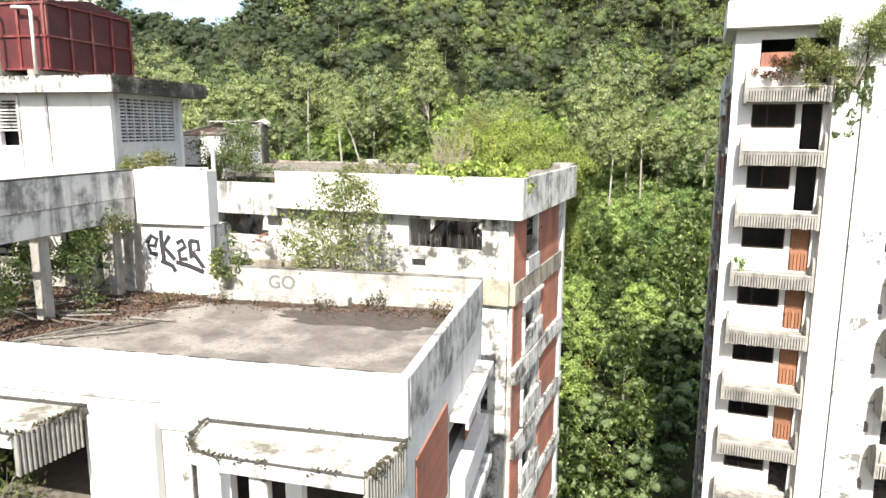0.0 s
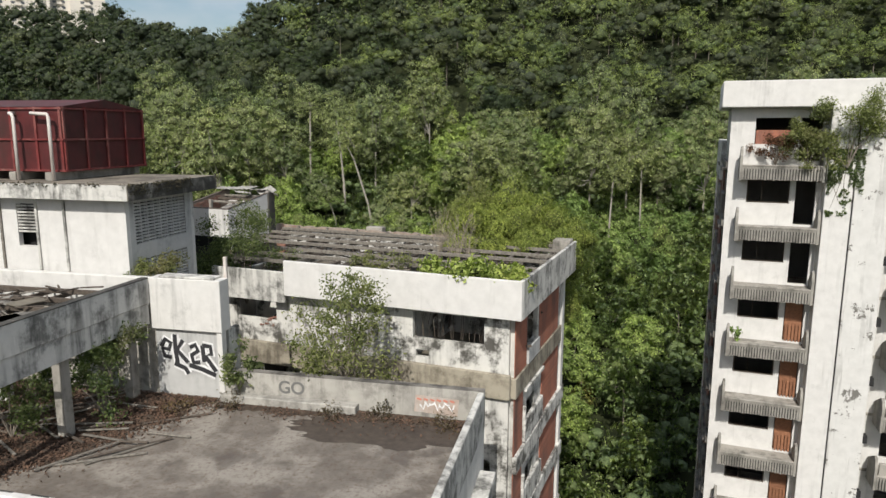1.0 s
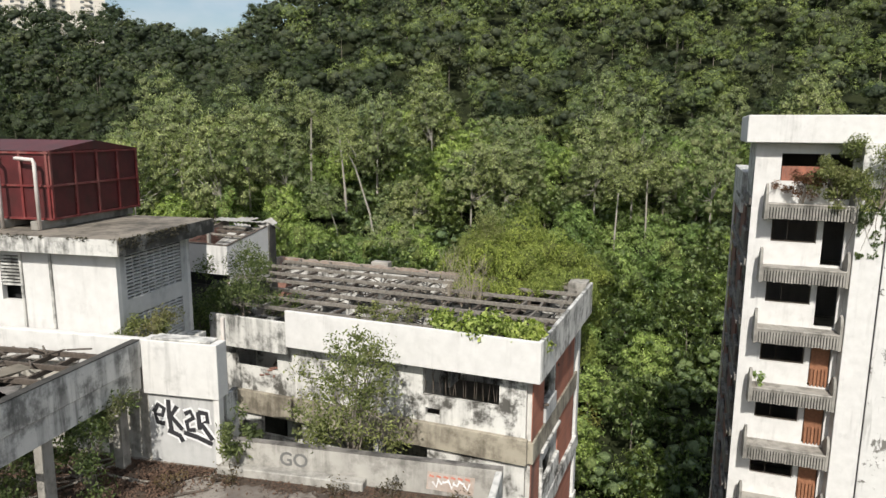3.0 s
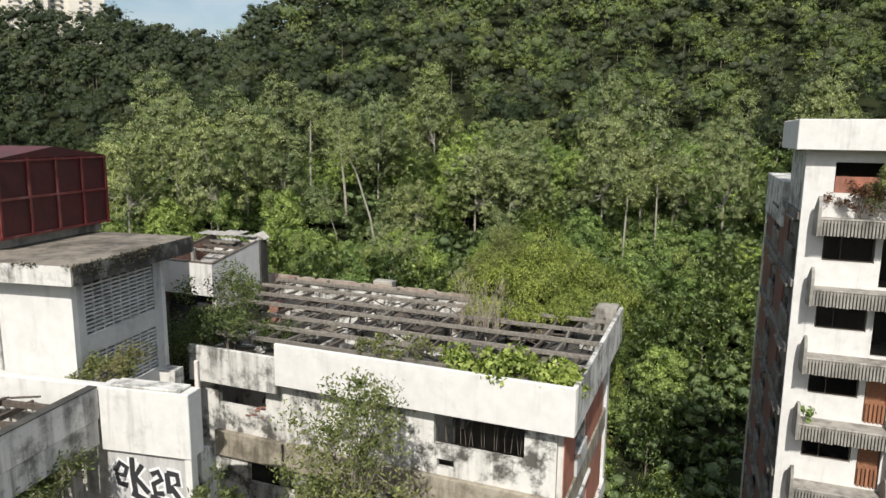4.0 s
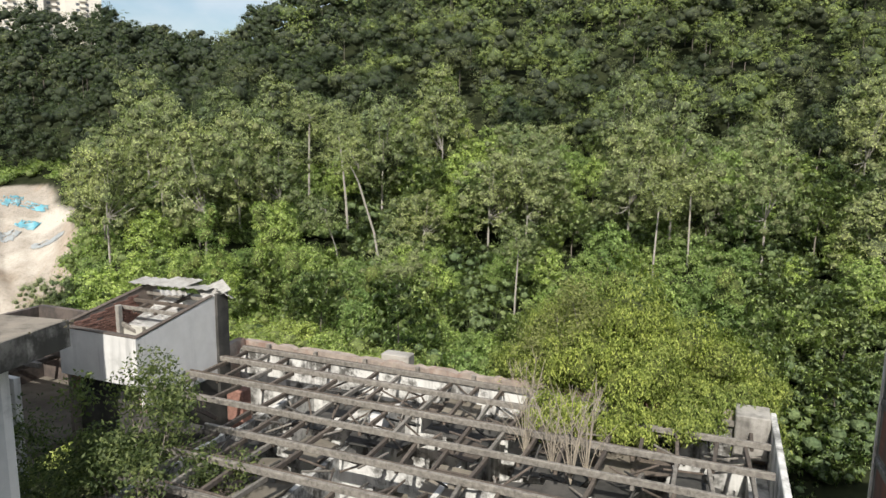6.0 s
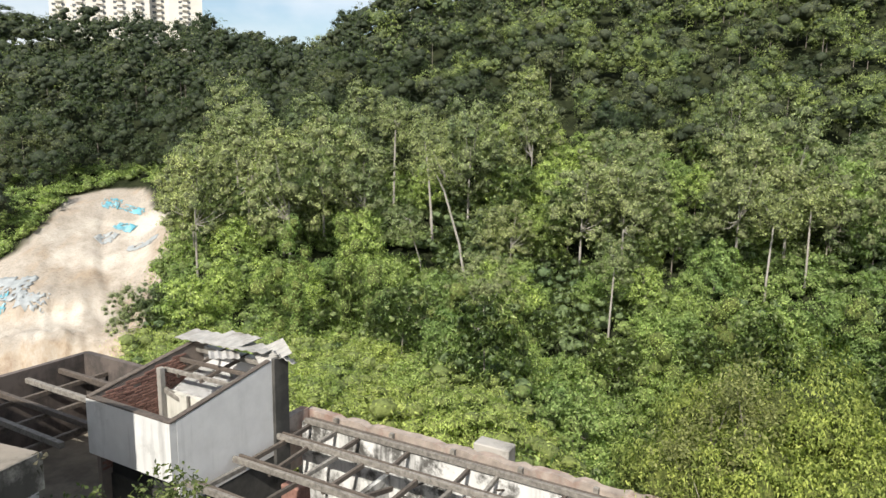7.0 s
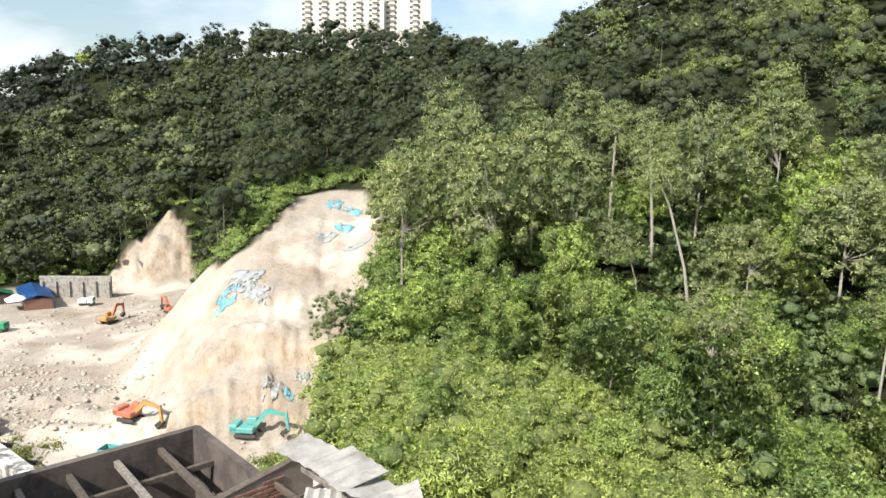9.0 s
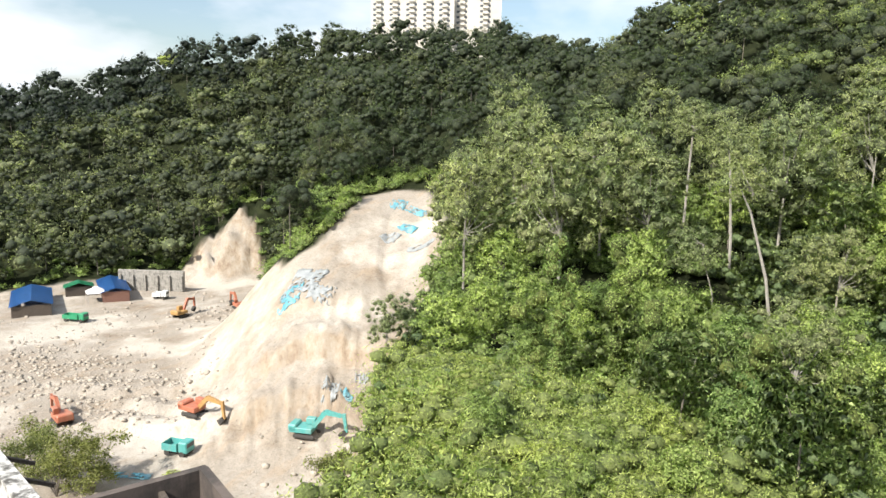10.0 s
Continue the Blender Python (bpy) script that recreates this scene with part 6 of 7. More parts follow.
# hanging sprays over the mound's face
sp, so_ = [], []
for cx_, cy_, cz_, cr_ in mound[:-20]:
    for k in range(4):
        a = rc.uniform(-2.6, -0.5)
        d = np.array([math.cos(a), math.sin(a), 0.0])
        s0 = np.array([cx_, cy_, cz_]) + cr_ * np.array([0.5 * d[0], 0.5 * d[1], 0.8])
        t = np.linspace(0, 1, 46) ** 0.9
        ln = rc.uniform(0.7, 1.5) * cr_
        p = s0 + d * (ln * 0.9 * t)[:, None] + np.array([0, 0, 1.0]) * (0.25 * np.sin(t * 2.4) * ln - 1.1 * ln * t * t)[:, None]
        sp.append(p + rc.normal(size=p.shape) * 0.06), so_.append(np.tile(d * 0.7 + (0, 0, 0.6), (46, 1)))
sp, so_ = np.concatenate(sp), np.concatenate(so_)
v, f = leaf_arrays(sp, so_, 0.095, 0.045, rc, 2.2, 0.5, True)
tagged(pydata("hanging_sprays", v, f, LEAF_CREEPER, mound_ob, normals=soft(so_, rc)), kind="stuff")
p = MR @ Vector((-6.0, 10.6, 0))
bush("shrub", "grey-green twiggy shrub standing in the creeper mound", p.x, p.y, 30.5, 34.9, 1.5, LEAF_SHRUB, 0.1, 8000, 12, 0.3, 30, 430)
patch = [(u, 0.75 + rc.uniform(-0.45, 0.9), 32.3 + rc.uniform(-0.1, 0.3), rc.uniform(0.22, 0.5)) for u in np.concatenate([np.linspace(-4.4, -2.9, 6), np.linspace(-2.8, -0.35, 20)])]
creeper("creeper", "broad-leaved creeper spilling over the roof fascia", MR, patch, LEAF_PATCH, 0.17, 95, 0.4, 23, 0.8, 0.4)
for k, (u, v) in enumerate(((-6.5, 0.7), (-5.6, 1.3), (-7.4, 1.0))):
    p = MR @ Vector((u, v, 0))
    bush("dry_shrub", "dry straw-coloured weeds on the roof timbers", p.x, p.y, 32.1, 32.75, 0.6, LEAF_SHRUB, 0.14, 260, 6, 0.2, 8, 30 + k)
for k, (x, y, h) in enumerate(((-0.75, 34.3, 2.4), (0.15, 33.0, 2.6), (0.6, 33.4, 2.2), (-0.2, 33.6, 2.0))):
    rng = np.random.default_rng(40 + k)
    root = thing("dead_sapling", "leafless pale dead sapling standing among the roof timbers", "dead sapling", Matrix.Translation((x, y, 31.7)), group="dead saplings on the roof")
    for j in range(10):
        a, q = 2.4 * j + rng.uniform(0, 1), rng.uniform(0.1, 0.85)
        bm = bmesh.new()
        e = Vector((q * math.cos(a), q * math.sin(a), h * rng.uniform(0.45, 1.05)))
        tube(bm, [(0, 0, 0), (e.x * 0.3, e.y * 0.3, e.z * 0.5), tuple(e)], [0.014, 0.01, 0.005], 5)
        twigs = []
        for i in range(6):
            t = rng.uniform(0.3, 0.95)
            twigs.append((e * t, e * t + Vector((rng.normal() * 0.18, rng.normal() * 0.18, 0.35))))
        branch = part("branch", bm, DRY_STICK, root)
        for p0, p1 in twigs:
            bm = bmesh.new()
            tube(bm, [tuple(p0), tuple(p1)], [0.006, 0.003], 4)
            part("twig", bm, DRY_STICK, branch)

iv = np.random.default_rng(91)
for x, y, h, w in ((-30.4, 96.0, 16.5, 1.25), (-25.8, 101.0, 16.0, 1.4), (-34.0, 99.0, 10.0, 1.6), (-21.0, 97.0, 11.0, 1.8), (-14.0, 99.0, 9.0, 2.0), (-5.0, 95.0, 9.5, 1.6), (9.0, 92.0, 10.0, 1.8), (17.0, 97.0, 11.0, 1.7), (30.0, 96.0, 11.0, 2.0), (24.0, 90.0, 9.0, 1.6)):
    z = float(ground_z(x, y))
    lum = [(iv.normal() * 0.5 * w, iv.normal() * 0.5 * w, q, w * iv.uniform(0.55, 0.85)) for q in np.arange(0.5, h, 0.9)]
    creeper("ivy_clad_tree", "dead tree trunk wholly draped in bright green creeper", Matrix.Translation((x, y, z)), lum, FOLIAGE["bright"][0], 0.22, 300, 1.5, int(h * 10), 0.6, 0.74)
# leaf litter and sticks on the terrace
rl = np.random.default_rng(50)
pts = []
while len(pts) < 26000:
    u, v = rl.uniform(-18, -0.4), rl.uniform(0.5, 8.4)
    edge = 8.4 - v
    dens = math.exp(-edge / 0.33) if u > -9.2 else 0
    dens = max(dens, 0.9 * math.exp(-max(0, u + 9.2 + 0.5 * (8.4 - v)) / 0.35) if u > -13 else 0.6)
    if rl.random() < dens * (0.55 + 0.45 * math.sin(u * 3.1) * math.sin(v * 2.3)):
        pts.append((u, v, TERR + rl.uniform(0.01, 0.09)))
v, f = leaf_arrays(np.array(pts), np.tile([0, 0, 1.0], (len(pts), 1)), 0.1, 0.055, rl, 0, 0.55)
LITTER = plain("dead_leaf_litter", (0.15, 0.09, 0.06), 0.95, 0, 0.6, 6, (0.05, 0.035, 0.025), 0.9)
lit = pydata("leaf_litter", v, f, LITTER)
lit.matrix_world = MF
tagged(lit, "brown dead leaves and rot drifted along the terrace edges", "leaf litter", kind="stuff")
# dark rotted soil along the rear parapet
DIRT = plain("rotted_soil", (0.085, 0.06, 0.042), 0.95, 0, 0.6, 4, (0.03, 0.022, 0.016), 0.9)
us_ = np.linspace(-9.15, -0.3, 160)
w_ = 0.62 + 0.35 * vnoise(us_, us_ * 0, 1.7, 77, 6) + 0.12 * np.sin(us_ * 9.1) * np.sin(us_ * 5.3)
va = np.stack([us_, 8.5 + 0 * us_, 0.05 + 0 * us_], -1)
vb_ = np.stack([us_, 8.5 - w_ * 0.5, 0.055 + 0 * us_], -1)
vc = np.stack([us_, 8.5 - w_, 0.002 + 0 * us_], -1)
nn = len(us_)
fa = np.array([[i, i + 1, nn + i + 1, nn + i] for i in range(nn - 1)] + [[nn + i, nn + i + 1, 2 * nn + i + 1, 2 * nn + i] for i in range(nn - 1)])
so = pydata("soil_drift", np.concatenate([va, vb_, vc])[:, :] * 1.0, fa[:, ::-1], DIRT)
so.matrix_world = MF @ Matrix.Translation((0, 0, TERR))
so.data.shade_smooth()
tagged(so, "dark rotted soil drifted against the terrace parapet", "soil", kind="stuff")
# rot and soil spread under the open rafters
gu, gv = np.meshgrid(np.linspace(-25.5, -8.0, 100), np.linspace(0.3, 8.42, 50), indexing="ij")
line = -9.0 - 0.5 * (8.4 - gv) + 0.8 * vnoise(gu, gv, 1.3, 83, 4)
height = np.where(gu < line, 0.012 + 0.06 * np.clip(vnoise(gu, gv, 0.5, 84, 3), 0, 1), -0.05)
gi, gj = np.meshgrid(np.arange(99), np.arange(49), indexing="ij")
rot = pydata("soil_drift", np.stack([gu, gv, height], -1).reshape(-1, 3), np.stack([gi * 50 + gj, (gi + 1) * 50 + gj, (gi + 1) * 50 + gj + 1, gi * 50 + gj + 1], -1).reshape(-1, 4), DIRT)
rot.matrix_world = MF @ Matrix.Translation((0, 0, TERR))
tagged(rot, "dark rotted soil and litter under the open rafters", "soil", kind="stuff")
# damp stain on the screed
WET = plain("damp_screed", (0.085, 0.066, 0.052), 0.6, 0, 0.5, 5, (0.04, 0.03, 0.024), 0.9)
rad_a = np.linspace(0, 2 * math.pi, 240, endpoint=False)
edge_r = 1 + 0.42 * vnoise(np.cos(rad_a) * 3, np.sin(rad_a) * 3, 0.8, 81, 6)
ring = np.stack([np.clip(-3.0 + 3.0 * edge_r * np.cos(rad_a), -9, -0.25), np.clip(7.3 + 1.15 * edge_r * np.sin(rad_a) + 0.12 * np.cos(rad_a), 0.4, 8.45), np.full(240, 0.004)], -1)
damp = pydata("damp_patch", np.concatenate([ring, [[-3.0, 7.3, 0.004]]]), np.array([[i, (i + 1) % 240, 240] for i in range(240)]), WET)
damp.matrix_world = MF @ Matrix.Translation((0, 0, TERR))
tagged(damp, "dark damp stain spreading over the terrace floor", "stain", kind="stuff")
for k, (u, v) in enumerate(((-5.0, 8.0), (-1.1, 7.9), (-3.4, 8.2), (-8.6, 7.9), (-10.2, 7.2))):
    p = MF @ Vector((u, v, 0))
    bush("dry_tuft", "dry straw-brown tuft of weeds on the terrace", p.x, p.y, TERR, TERR + 0.3, 0.5, LEAF_STRAW, 0.1, 260, 9, -0.8, 10, 300 + k)
for k in range(40):
    u, v, a = rl.uniform(-17, -9.9), rl.uniform(2.5, 8.2), rl.uniform(-0.6, 1.2)
    ln = rl.uniform(0.8, 2.6)
    bm = bx(0, ln, -0.04, 0.04, 0, 0.045, 0.008)
    ob = link_mesh("plank", bm, TIMBER if k % 3 else TIMBER_DARK)
    ob.matrix_world = MF @ Matrix.Translation((u, v, TERR + 0.01 + 0.003 * k)) @ Matrix.Rotation(a, 4, "Z")
    tagged(ob, "weathered fallen batten lying on the littered terrace", "plank", "fallen battens")

# spray paint on the walls
def flat_shape(name, pts, z, material, parent, m):
    bm = bmesh.new()
    lo = [bm.verts.new((x, 0.0, y)) for x, y in pts]
    hi = [bm.verts.new((x, -z, y)) for x, y in pts]
    bm.faces.new(hi)
    for i in range(len(pts)):
        j = (i + 1) % len(pts)
        bm.faces.new((lo[i], lo[j], hi[j], hi[i]))
    bmesh.ops.recalc_face_normals(bm, faces=bm.faces)
    return part(name, bm, material, parent, m=m)


gm = Matrix.Translation((-11.68, 8.556, 29.02)) @ Matrix.Diagonal((1.06, 1, 1.08, 1))
strokes = [
    [(0.12, 1.15), (0.3, 1.42), (0.5, 1.3), (0.42, 1.08), (0.18, 1.1), (0.25, 0.85), (0.5, 0.82)],
    [(0.66, 1.6), (0.66, 1.1), (0.72, 0.62)], [(0.95, 1.42), (0.72, 1.08), (1.1, 0.68)],
    [(1.2, 1.2), (1.4, 1.3), (1.5, 1.1), (1.25, 0.95), (1.3, 0.7), (1.55, 0.72)],
    [(1.66, 1.3), (1.7, 0.75)], [(1.66, 1.3), (1.95, 1.28), (1.98, 1.02), (1.75, 0.95), (2.12, 0.45)],
    [(0.6, 0.62), (1.0, 0.48), (1.1, 0.3)], [(1.15, 0.6), (1.6, 0.5), (2.1, 0.32)],
]
for k, s in enumerate(strokes):
    flat_shape("spray_stroke", ribbon(s, 0.3), 0.004 + 0.001 * k, SPRAY_WHITE, block, gm)
for k, s in enumerate(strokes):
    flat_shape("spray_stroke", ribbon(s, 0.15), 0.014 + 0.001 * k, SPRAY_BLACK, block, gm)
for k in range(7):
    flat_shape("spray_stroke", ribbon([(-2.1 + 0.16 * k, 0.46 + 0.12 * (k % 2)), (-1.98 + 0.16 * k, 0.3 + 0.1 * (k % 3)), (-1.92 + 0.16 * k, 0.52)], 0.05), 0.012 + 0.001 * k, SPRAY_WHITE, block, Matrix.Translation((0, 8.52, TERR)))
flat_shape("spray_patch", [(-2.3, 0.2), (-0.85, 0.14), (-0.8, 0.72), (-2.25, 0.78)], 0.004, SPRAY_ORANGE, block, Matrix.Translation((0, 8.52, TERR)))
for k in range(6):
    flat_shape("spray_stroke", ribbon([(-2.2 + 0.22 * k, 0.66), (-2.05 + 0.22 * k, 0.62)], 0.06), 0.008 + 0.0005 * k, SPRAY_RED, block, Matrix.Translation((0, 8.52, TERR)))
txt = bpy.data.curves.new("spray_lettering", "FONT")
txt.body, txt.size, txt.extrude, txt.offset = "GO", 0.62, 0.003, 0.012
tmp = bpy.data.objects.new("spray_lettering", txt)
scene.collection.objects.link(tmp)
me = bpy.data.meshes.new_from_object(tmp.evaluated_get(bpy.context.evaluated_depsgraph_get()))
bpy.data.objects.remove(tmp)
me.materials.clear()
me.materials.append(SPRAY_GREY)
ob = new("spray_lettering", me)
ob.parent = block
ob.matrix_local = Matrix.Translation((-7.1, 8.514, TERR + 0.42)) @ Matrix.Rotation(radians(90), 4, "X")
ob["label"] = "grey sprayed letters GO"

# ---- excavation pit ----
TEAL = plain("teal_machine_paint", (0.09, 0.36, 0.34), 0.45, 0, 0.25, 2, (0.3, 0.26, 0.2), 0.4)
ORANGE = plain("orange_machine_paint", (0.44, 0.15, 0.085), 0.45, 0, 0.25, 2, (0.3, 0.22, 0.15), 0.4)
OCHRE = plain("ochre_machine_paint", (0.45, 0.27, 0.10), 0.5, 0, 0.3, 2)
RUBBER = plain("track_rubber", (0.05, 0.045, 0.04), 0.9)
CABGLASS = plain("dusty_cab_glass", (0.06, 0.075, 0.085), 0.15)
BLUE_ROOF = plain("blue_steel_roof", (0.03, 0.13, 0.36), 0.4, 0, 0.25, 1)
GREEN_PAINT = plain("green_paint", (0.03, 0.27, 0.13), 0.5, 0, 0.3, 1)
TARP = plain("blue_tarpaulin", (0.13, 0.40, 0.49), 0.5, 0, 0.4, 0.8, (0.5, 0.5, 0.46), 0.5)
TARP_GREY = plain("grey_plastic_sheet", (0.33, 0.35, 0.35), 0.5, 0, 0.3, 0.8)
ROCK = plain("pale_rock", (0.43, 0.38, 0.315), 0.95, 0, 0.4, 1.5)
CANVAS = plain("white_canvas", (0.75, 0.75, 0.74), 0.8)


def slab_between(bm, p0, p1, w, h0, h1):
    """A tapered box member from p0 to p1 in the xz plane."""
    p0, p1 = Vector(p0), Vector(p1)
    d = (p1 - p0).normalized()
    n = Vector((-d.z, 0, d.x))
    vs = [bm.verts.new(p + n * s * h + Vector((0, t * w / 2, 0))) for p, h in ((p0, h0 / 2), (p1, h1 / 2)) for s in (-1, 1) for t in (-1, 1)]
    for f in ((0, 1, 3, 2), (4, 6, 7, 5), (0, 4, 5, 1), (2, 3, 7, 6), (0, 2, 6, 4), (1, 5, 7, 3)):
        bm.faces.new([vs[i] for i in f])
    bmesh.ops.recalc_face_normals(bm, faces=bm.faces)


def excavator(label, x, y, turn, paint, reach=1.0, arm=None, up=0.6):
    z = float(ground_z(x, y))
    root = thing("excavator", label, "excavator", rot_at(x, y, turn, z) @ Matrix.Scale(0.95, 4), "excavators in the pit")
    for s in (-1, 1):
        bm = bmesh.new()
        box(bm, -1.9, 1.9, s * 1.2 - 0.3, s * 1.2 + 0.3, 0.0, 0.85, 0.3)
        part("track", bm, RUBBER, root)
    bm = bx(-0.9, 0.9, -1.0, 1.0, 0.5, 1.05, 0.1)
    part("undercarriage", bm, RUBBER, root)
    bm = bmesh.new()
    box(bm, -2.5, 1.3, -1.35, 1.35, 1.05, 1.9, 0.08)
    box(bm, -2.7, -1.3, -1.35, 1.35, 1.2, 2.35, 0.2)
    part("house", bm, paint, root)
    cab = part("cab", bx(-0.3, 1.35, 0.35, 1.35, 1.9, 3.0, 0.12), paint, root)
    part("cab_window", bx(-0.1, 1.38, 0.5, 1.38, 2.2, 2.85, 0.05), CABGLASS, cab)
    k = (1.0 * reach, 3.3 + up, 4.2 * reach)
    bm = bmesh.new()
    slab_between(bm, (1.0, 0, 1.6), (1.0 + 2.2 * reach, 0, k[1] + 0.3), 0.55, 0.6, 0.8)
    slab_between(bm, (1.0 + 2.2 * reach, 0, k[1] + 0.3), (1.0 + 5.0 * reach, 0, k[1] - 0.1), 0.5, 0.8, 0.5)
    part("boom", bm, arm or paint, root)
    bm = bmesh.new()
    slab_between(bm, (1.0 + 5.3 * reach, 0, k[1] + 0.3), (1.0 + 5.7 * reach, 0, k[1] - 2.7), 0.4, 0.6, 0.4)
    part("stick", bm, arm or paint, root)
    bm = bmesh.new()
    slab_between(bm, (1.0 + 5.7 * reach, 0, k[1] - 2.6), (0.4 + 5.3 * reach, 0, k[1] - 3.5), 0.9, 0.7, 0.9)
    part("bucket", bm, RUBBER, root)
    return root


excavator("teal tracked excavator with its arm raised in the pit", -74.1, 106.6, 20, TEAL, 1.0, None, 0.9)
excavator("orange tracked excavator working among boulders", -94.1, 102.0, 5, ORANGE, 1.0, OCHRE, 0.2)
excavator("orange tracked excavator half hidden by a mound", -115.3, 92.1, 165, ORANGE, 0.9, None, 0.0)
excavator("ochre tracked excavator beside the cut rock face", -156.8, 147.4, 100, OCHRE, 0.8, ORANGE, 1.0)
excavator("orange tracked excavator below the cut rock face", -151, 162.0, 160, ORANGE, 0.9, None, 0.6)


def lorry(label, x, y, turn, paint, bed, length=5.5):
    z = float(ground_z(x, y))
    root = thing("lorry", label, "lorry", rot_at(x, y, turn, z) @ Matrix.Scale(0.95, 4), "lorries in the pit")
    part("chassis", bx(-length / 2, length / 2, -0.5, 0.5, 0.55, 0.8), RUBBER, root)
    cab = part("cab", bx(length / 2 - 1.6, length / 2, -1.1, 1.1, 0.7, 2.5, 0.15), paint, root)
    part("windscreen", bx(length / 2 - 0.1, length / 2 + 0.02, -0.95, 0.95, 1.6, 2.3, 0.02), CABGLASS, cab)
    bm = bmesh.new()
    for b in ((-length / 2, length / 2 - 1.8, -1.2, 1.2, 0.85, 1.0), (-length / 2, length / 2 - 1.8, -1.2, -1.1, 1.0, 2.0), (-length / 2, length / 2 - 1.8, 1.1, 1.2, 1.0, 2.0), (-length / 2, -length / 2 + 0.1, -1.1, 1.1, 1.0, 2.0), (length / 2 - 1.9, length / 2 - 1.8, -1.1, 1.1, 1.0, 2.2)):
        box(bm, *b, 0.02)
    part("tipper", bm, bed, root)
    for xx in (-length / 2 + 0.9, length / 2 - 0.9):
        for s in (-1, 1):
            bm = bmesh.new()
            bmesh.ops.create_cone(bm, cap_ends=True, segments=14, radius1=0.5, radius2=0.5, depth=0.32, matrix=Matrix.Translation((xx, s * 1.0, 0.5)) @ Matrix.Rotation(radians(90), 4, "X"))
            part("wheel", bm, RUBBER, root)
    return root


lorry("small teal lorry parked by the pit floor", -90.1, 95.7, 15, TEAL, TEAL, 4.6)
lorry("green tipper lorry by the site sheds", -173.9, 128.8, 20, GREEN_PAINT, GREEN_PAINT, 6.5)
lorry("white pickup by the concrete wall", -177.3, 156.2, 30, CANVAS, CANVAS, 4.4)


def shed(label, x, y, turn, w, d, h, roof, walls):
    z = float(ground_z(x, y))
    root = thing("shed", label, "shed", rot_at(x, y, turn, z), "site sheds")
    part("wall", bx(-w / 2, w / 2, d / 2 - 0.2, d / 2, -0.6, h, 0.01), walls, root)
    part("wall", bx(-w / 2, -w / 2 + 0.2, -d / 2, d / 2 - 0.2, -0.6, h, 0.01), walls, root)
    part("wall", bx(w / 2 - 0.2, w / 2, -d / 2, d / 2 - 0.2, -0.6, h, 0.01), walls, root)
    for k in range(4):
        xx = -w / 2 + w * (k + 0.5) / 4
        part("post", bx(xx - 0.1, xx + 0.1, -d / 2, -d / 2 + 0.2, -0.6, h), walls, root)
    part("wall", bx(-w / 2, w / 6, -d / 2 + 0.3, -d / 2 + 0.4, -0.6, h * 0.45, 0.01), CONCRETE, root)
    for s in (-1, 1):
        bm = bmesh.new()
        rise = d * 0.16
        vs = [bm.verts.new(p) for p in ((-w / 2 - 0.4, s * (d / 2 + 0.5), h - 0.1), (w / 2 + 0.4, s * (d / 2 + 0.5), h - 0.1), (w / 2 + 0.4, 0, h + rise), (-w / 2 - 0.4, 0, h + rise))]
        bm.faces.new(vs)
        bmesh.ops.solidify(bm, geom=bm.faces[:], thickness=0.08)
        part("roof", bm, roof, root)
    return root


shed("blue-roofed open site shed with dark interior", -195.0, 129.0, -28, 21, 9, 3.0, BLUE_ROOF, TIMBER_DARK)
shed("blue-roofed site office shed", -191.5, 150.5, -28, 19, 7, 3.0, BLUE_ROOF, LOOSE_BRICK)
shed("small green-roofed timber site hut", -198.9, 144.4, -28, 5, 7, 2.8, GREEN_PAINT, TIMBER_DARK)
zt = float(ground_z(-187.8, 143.1))
tent = thing("canopy_tent", "small white canvas canopy tent by the sheds", "tent", rot_at(-187.8, 143.1, -25, zt) @ Matrix.Scale(1.2, 4))
bm = bmesh.new()
base = [bm.verts.new(p) for p in ((-2.2, -2.2, 2.2), (2.2, -2.2, 2.2), (2.2, 2.2, 2.2), (-2.2, 2.2, 2.2))]
tip = bm.verts.new((0, 0, 3.6))
for i in range(4):
    bm.faces.new((base[i], base[(i + 1) % 4], tip))
part("roof", bm, CANVAS, tent)
for sx in (-2.1, 2.1):
    for sy in (-2.1, 2.1):
        part("pole", bx(sx - 0.06, sx + 0.06, sy - 0.06, sy + 0.06, -0.3, 2.2), PIPE_WHITE, tent)
zw = float(ground_z(-187.4, 160.5))
rw = thing("retaining_wall", "pale concrete retaining wall at the wood's edge", "retaining wall", rot_at(-188.0, 161.0, 30, zw) @ Matrix.Scale(1.45, 4))
part("panel", bx(-7, 7, -0.3, 0.3, -1.5, 4.4, 0.05), CONCRETE, rw)
for k in range(6):
    part("buttress", bx(-6.6 + 2.6 * k, -6.2 + 2.6 * k, -0.7, -0.3, -1.5, 3.4, 0.03), CONCRETE, rw)


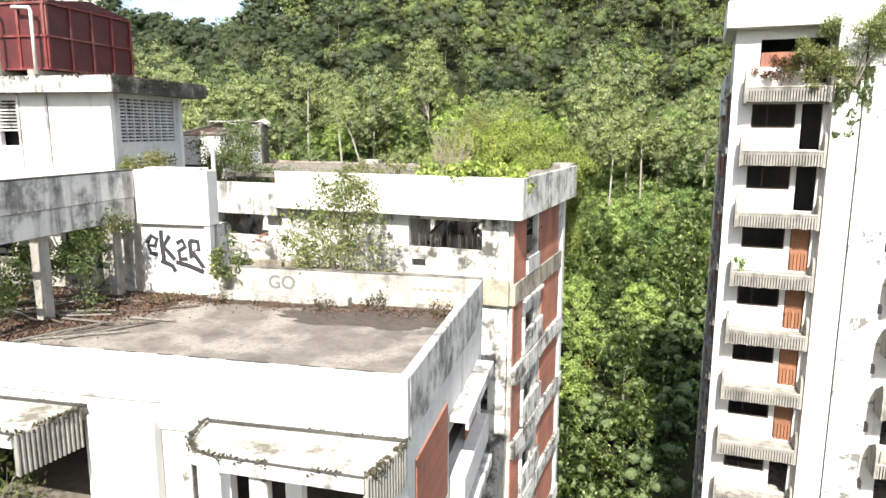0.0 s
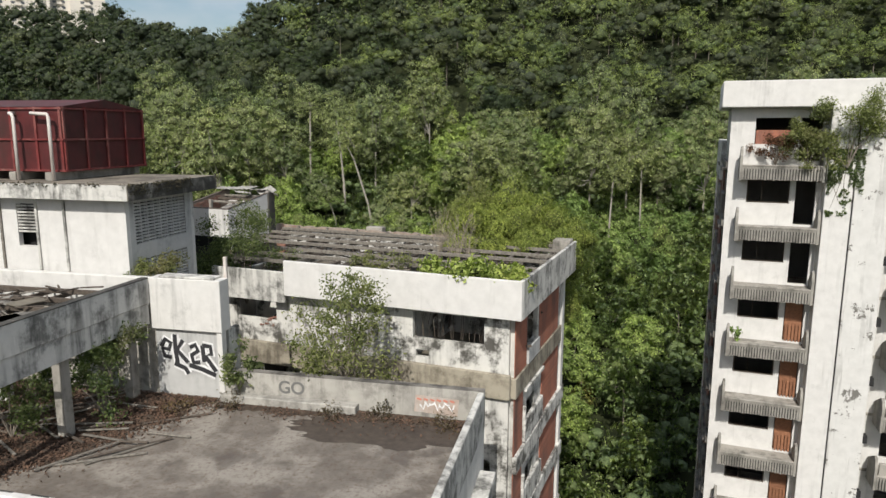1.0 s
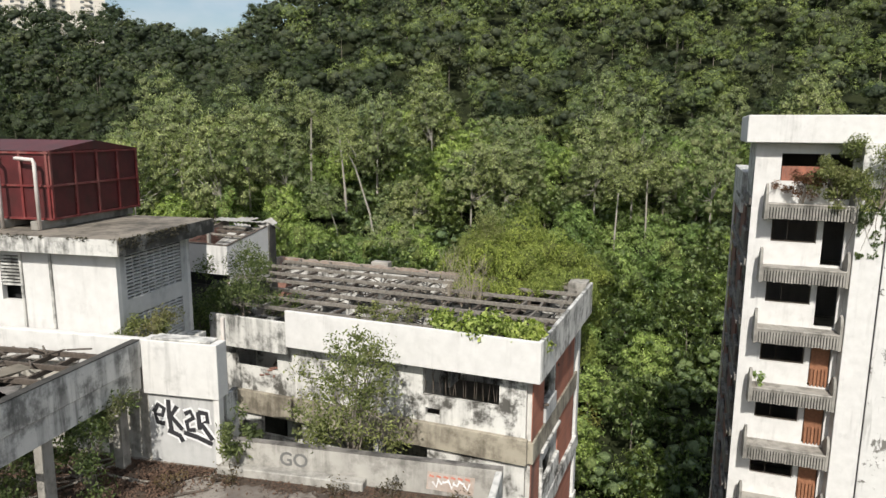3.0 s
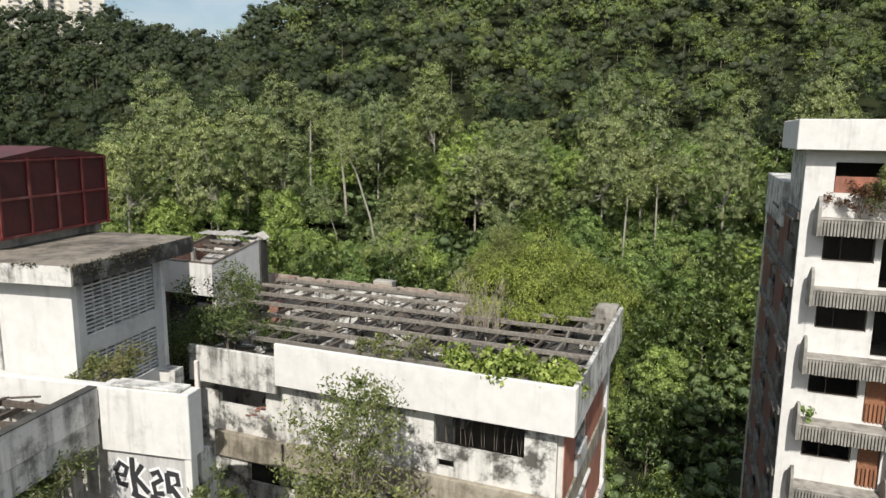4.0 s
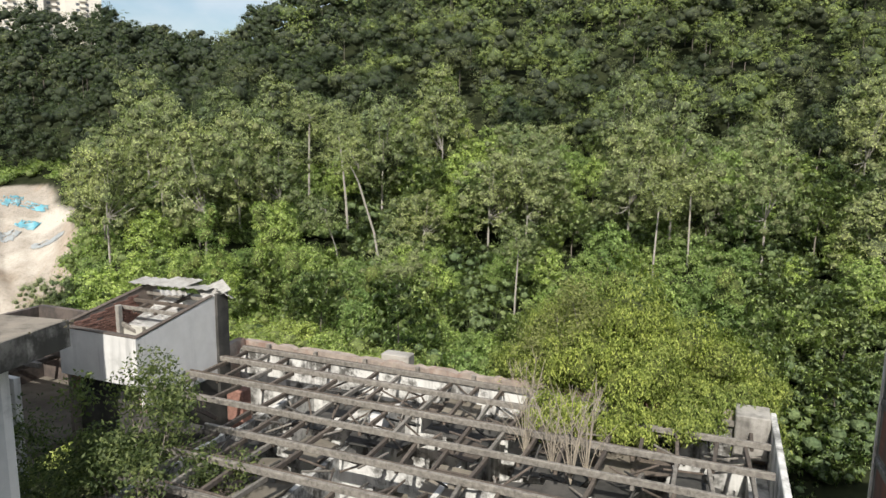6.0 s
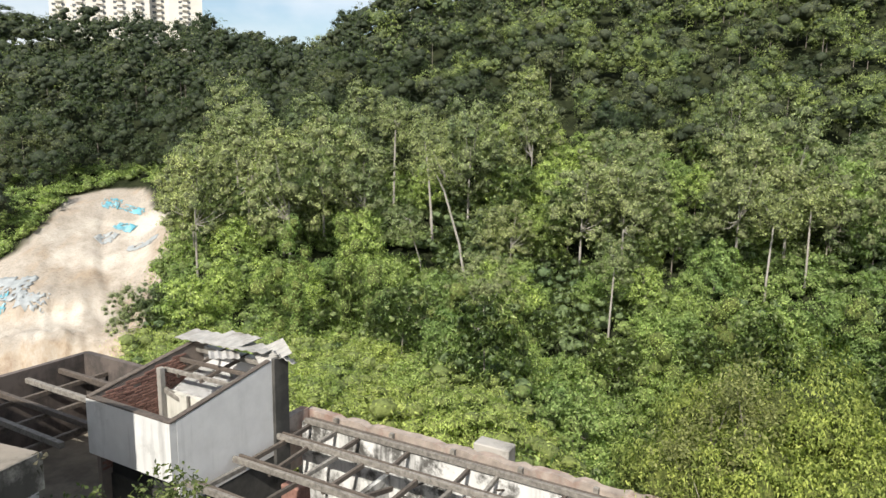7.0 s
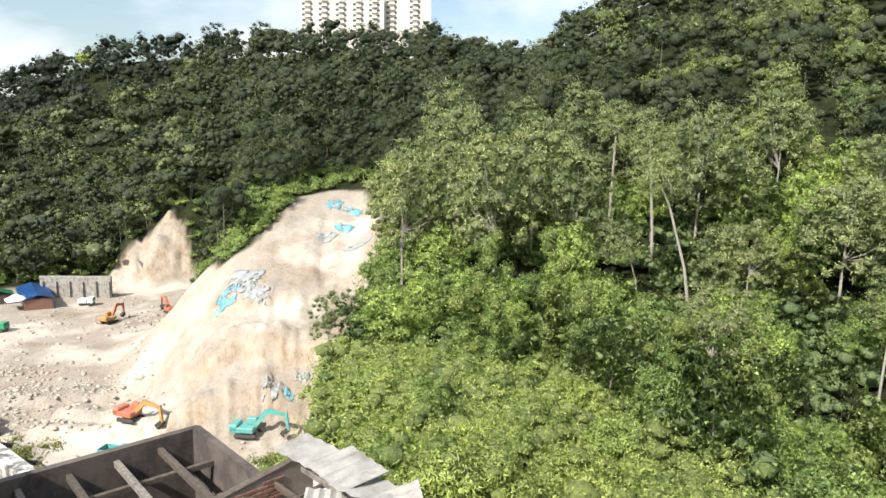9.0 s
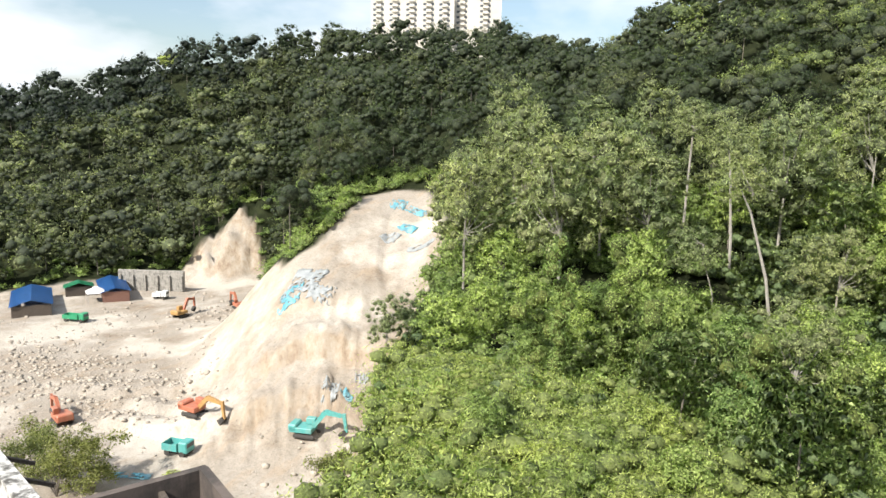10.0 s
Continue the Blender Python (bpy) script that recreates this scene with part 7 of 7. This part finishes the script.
def sheet_on_ground(label, x, y, w, d, turn, material, seed):
    """A crumpled plastic sheet lying over the bank."""
    rng = np.random.default_rng(seed)
    n = 15
    a, b = np.meshgrid(np.linspace(-w / 2, w / 2, n), np.linspace(-d / 2, d / 2, n), indexing="ij")
    a, b = a + rng.normal(size=a.shape) * w / n * 0.25, b + rng.normal(size=a.shape) * d / n * 0.3
    c, s = math.cos(radians(turn)), math.sin(radians(turn))
    px, py = x + c * a - s * b, y + s * a + c * b
    pz = ground_z(px, py) + 0.1 + 0.16 * rng.random(px.shape)
    i, j = np.meshgrid(np.arange(n - 1), np.arange(n - 1), indexing="ij")
    keep = vnoise(i * 1.0, j * 1.0, 4.5, seed, 3) + 0.25 * rng.normal(size=i.shape) > -0.2
    f = np.stack([i * n + j, (i + 1) * n + j, (i + 1) * n + j + 1, i * n + j + 1], -1)[keep]
    ob = pydata("tarpaulin", np.stack([px, py, pz], -1).reshape(-1, 3), f.reshape(-1, 4), material)
    sol = ob.modifiers.new("thickness", "SOLIDIFY")
    sol.thickness = 0.03
    tagged(ob, label, "tarpaulin", "tarpaulins in the pit")


for k, (x, y, w, d, a, mm) in enumerate(((-96, 126, 4.2, 5, 30, TARP), (-96, 130, 7, 8, 20, TARP_GREY), (-90, 128, 5, 3.5, 20, TARP_GREY), (-98, 164, 4, 4, 10, TARP), (-92.3, 163.3, 6, 2.2, -10, TARP), (-90.3, 156.8, 4, 3, 0, TARP), (-83.2, 151.3, 6, 2, 20, TARP_GREY), (-75, 113, 2.8, 2.8, 30, TARP_GREY), (-72.8, 118.8, 2.8, 1.6, 30, TARP_GREY), (-90.3, 87.8, 6, 1.6, 25, TARP), (-91.9, 152.3, 4, 3, 0, TARP_GREY), (-72.5, 114.4, 2, 1.5, 0, TARP))):
    sheet_on_ground("torn %s plastic sheet lying on the bare bank" % ("blue" if mm == TARP else "grey"), x, y, w, d, a, mm, 60 + k)
# loose rock
rr_ = np.random.default_rng(71)
BV, BF, b0 = [], [], 0
k = 0
while k < 3800:
    x, y = (rr_.uniform(-190, -60), rr_.uniform(70, 170)) if k < 2200 else (-128 + 15 * rr_.normal(), 106 + 8 * rr_.normal())
    if (k < 2200 and vnoise(x, y, 22, 41, 2) + 0.25 * rr_.normal() < 0.25) or pit_depth(x, y) < 1.5:
        continue
    z = float(ground_z(x, y))
    if z > -2.5:
        continue
    k += 1
    s = 0.12 + 0.6 * rr_.random() ** 5
    v = ICO_V * rr_.uniform(0.5, 1.35, (len(ICO_V), 1)) * s * (1.1, 0.9, 0.6) + (x, y, z + 0.12 * s)
    BV.append(v), BF.append(ICO_F + b0)
    b0 += len(v)
tagged(pydata("boulders", np.concatenate(BV), np.concatenate(BF), ROCK), "pale broken rocks scattered over the pit", "rocks", kind="stuff").name = "rock_scatter"

# ---- far apartment building on the ridge ----
cx, cy = -232.0, 392.0
cz = 74.0
condo = thing("far_apartment_building", "tall cream apartment building with stacked balconies on the ridge", "building", rot_at(cx, cy, 30, cz))
CREAM = plain("cream_paint", (0.66, 0.62, 0.55), 0.8, 0, 0.15, 0.2)
VOID = plain("shaded_window", (0.10, 0.11, 0.12), 0.3)
bays = [(-40, -31, 0), (-30, -21, -1.5), (-20, -11, -1.5), (-10, 9, -3), (10, 19, 2.5), (20, 37, -1)]
for u0_, u1_, v0_ in bays:
    part("wall", bx(u0_, u1_ + 1, v0_, 16, -14, 52 + v0_), CREAM, condo)
    nb = max(1, int((u1_ - u0_) / 9))
    for s in range(20):
        for j in range(nb):
            c = u0_ + (u1_ - u0_) * (j + 0.5) / nb
            z = -10 + 3.1 * s
            part("window", bx(c - 3.2, c - 1.2, v0_ - 0.05, v0_, z + 0.6, z + 2.0), VOID, condo)
            part("window", bx(c + 1.4, c + 3.2, v0_ - 0.05, v0_, z + 0.6, z + 2.0), VOID, condo)
            part("balcony", bx(c - 1.6, c + 1.8, v0_ - 1.2, v0_, z - 0.2, z + 0.9), CREAM, condo)
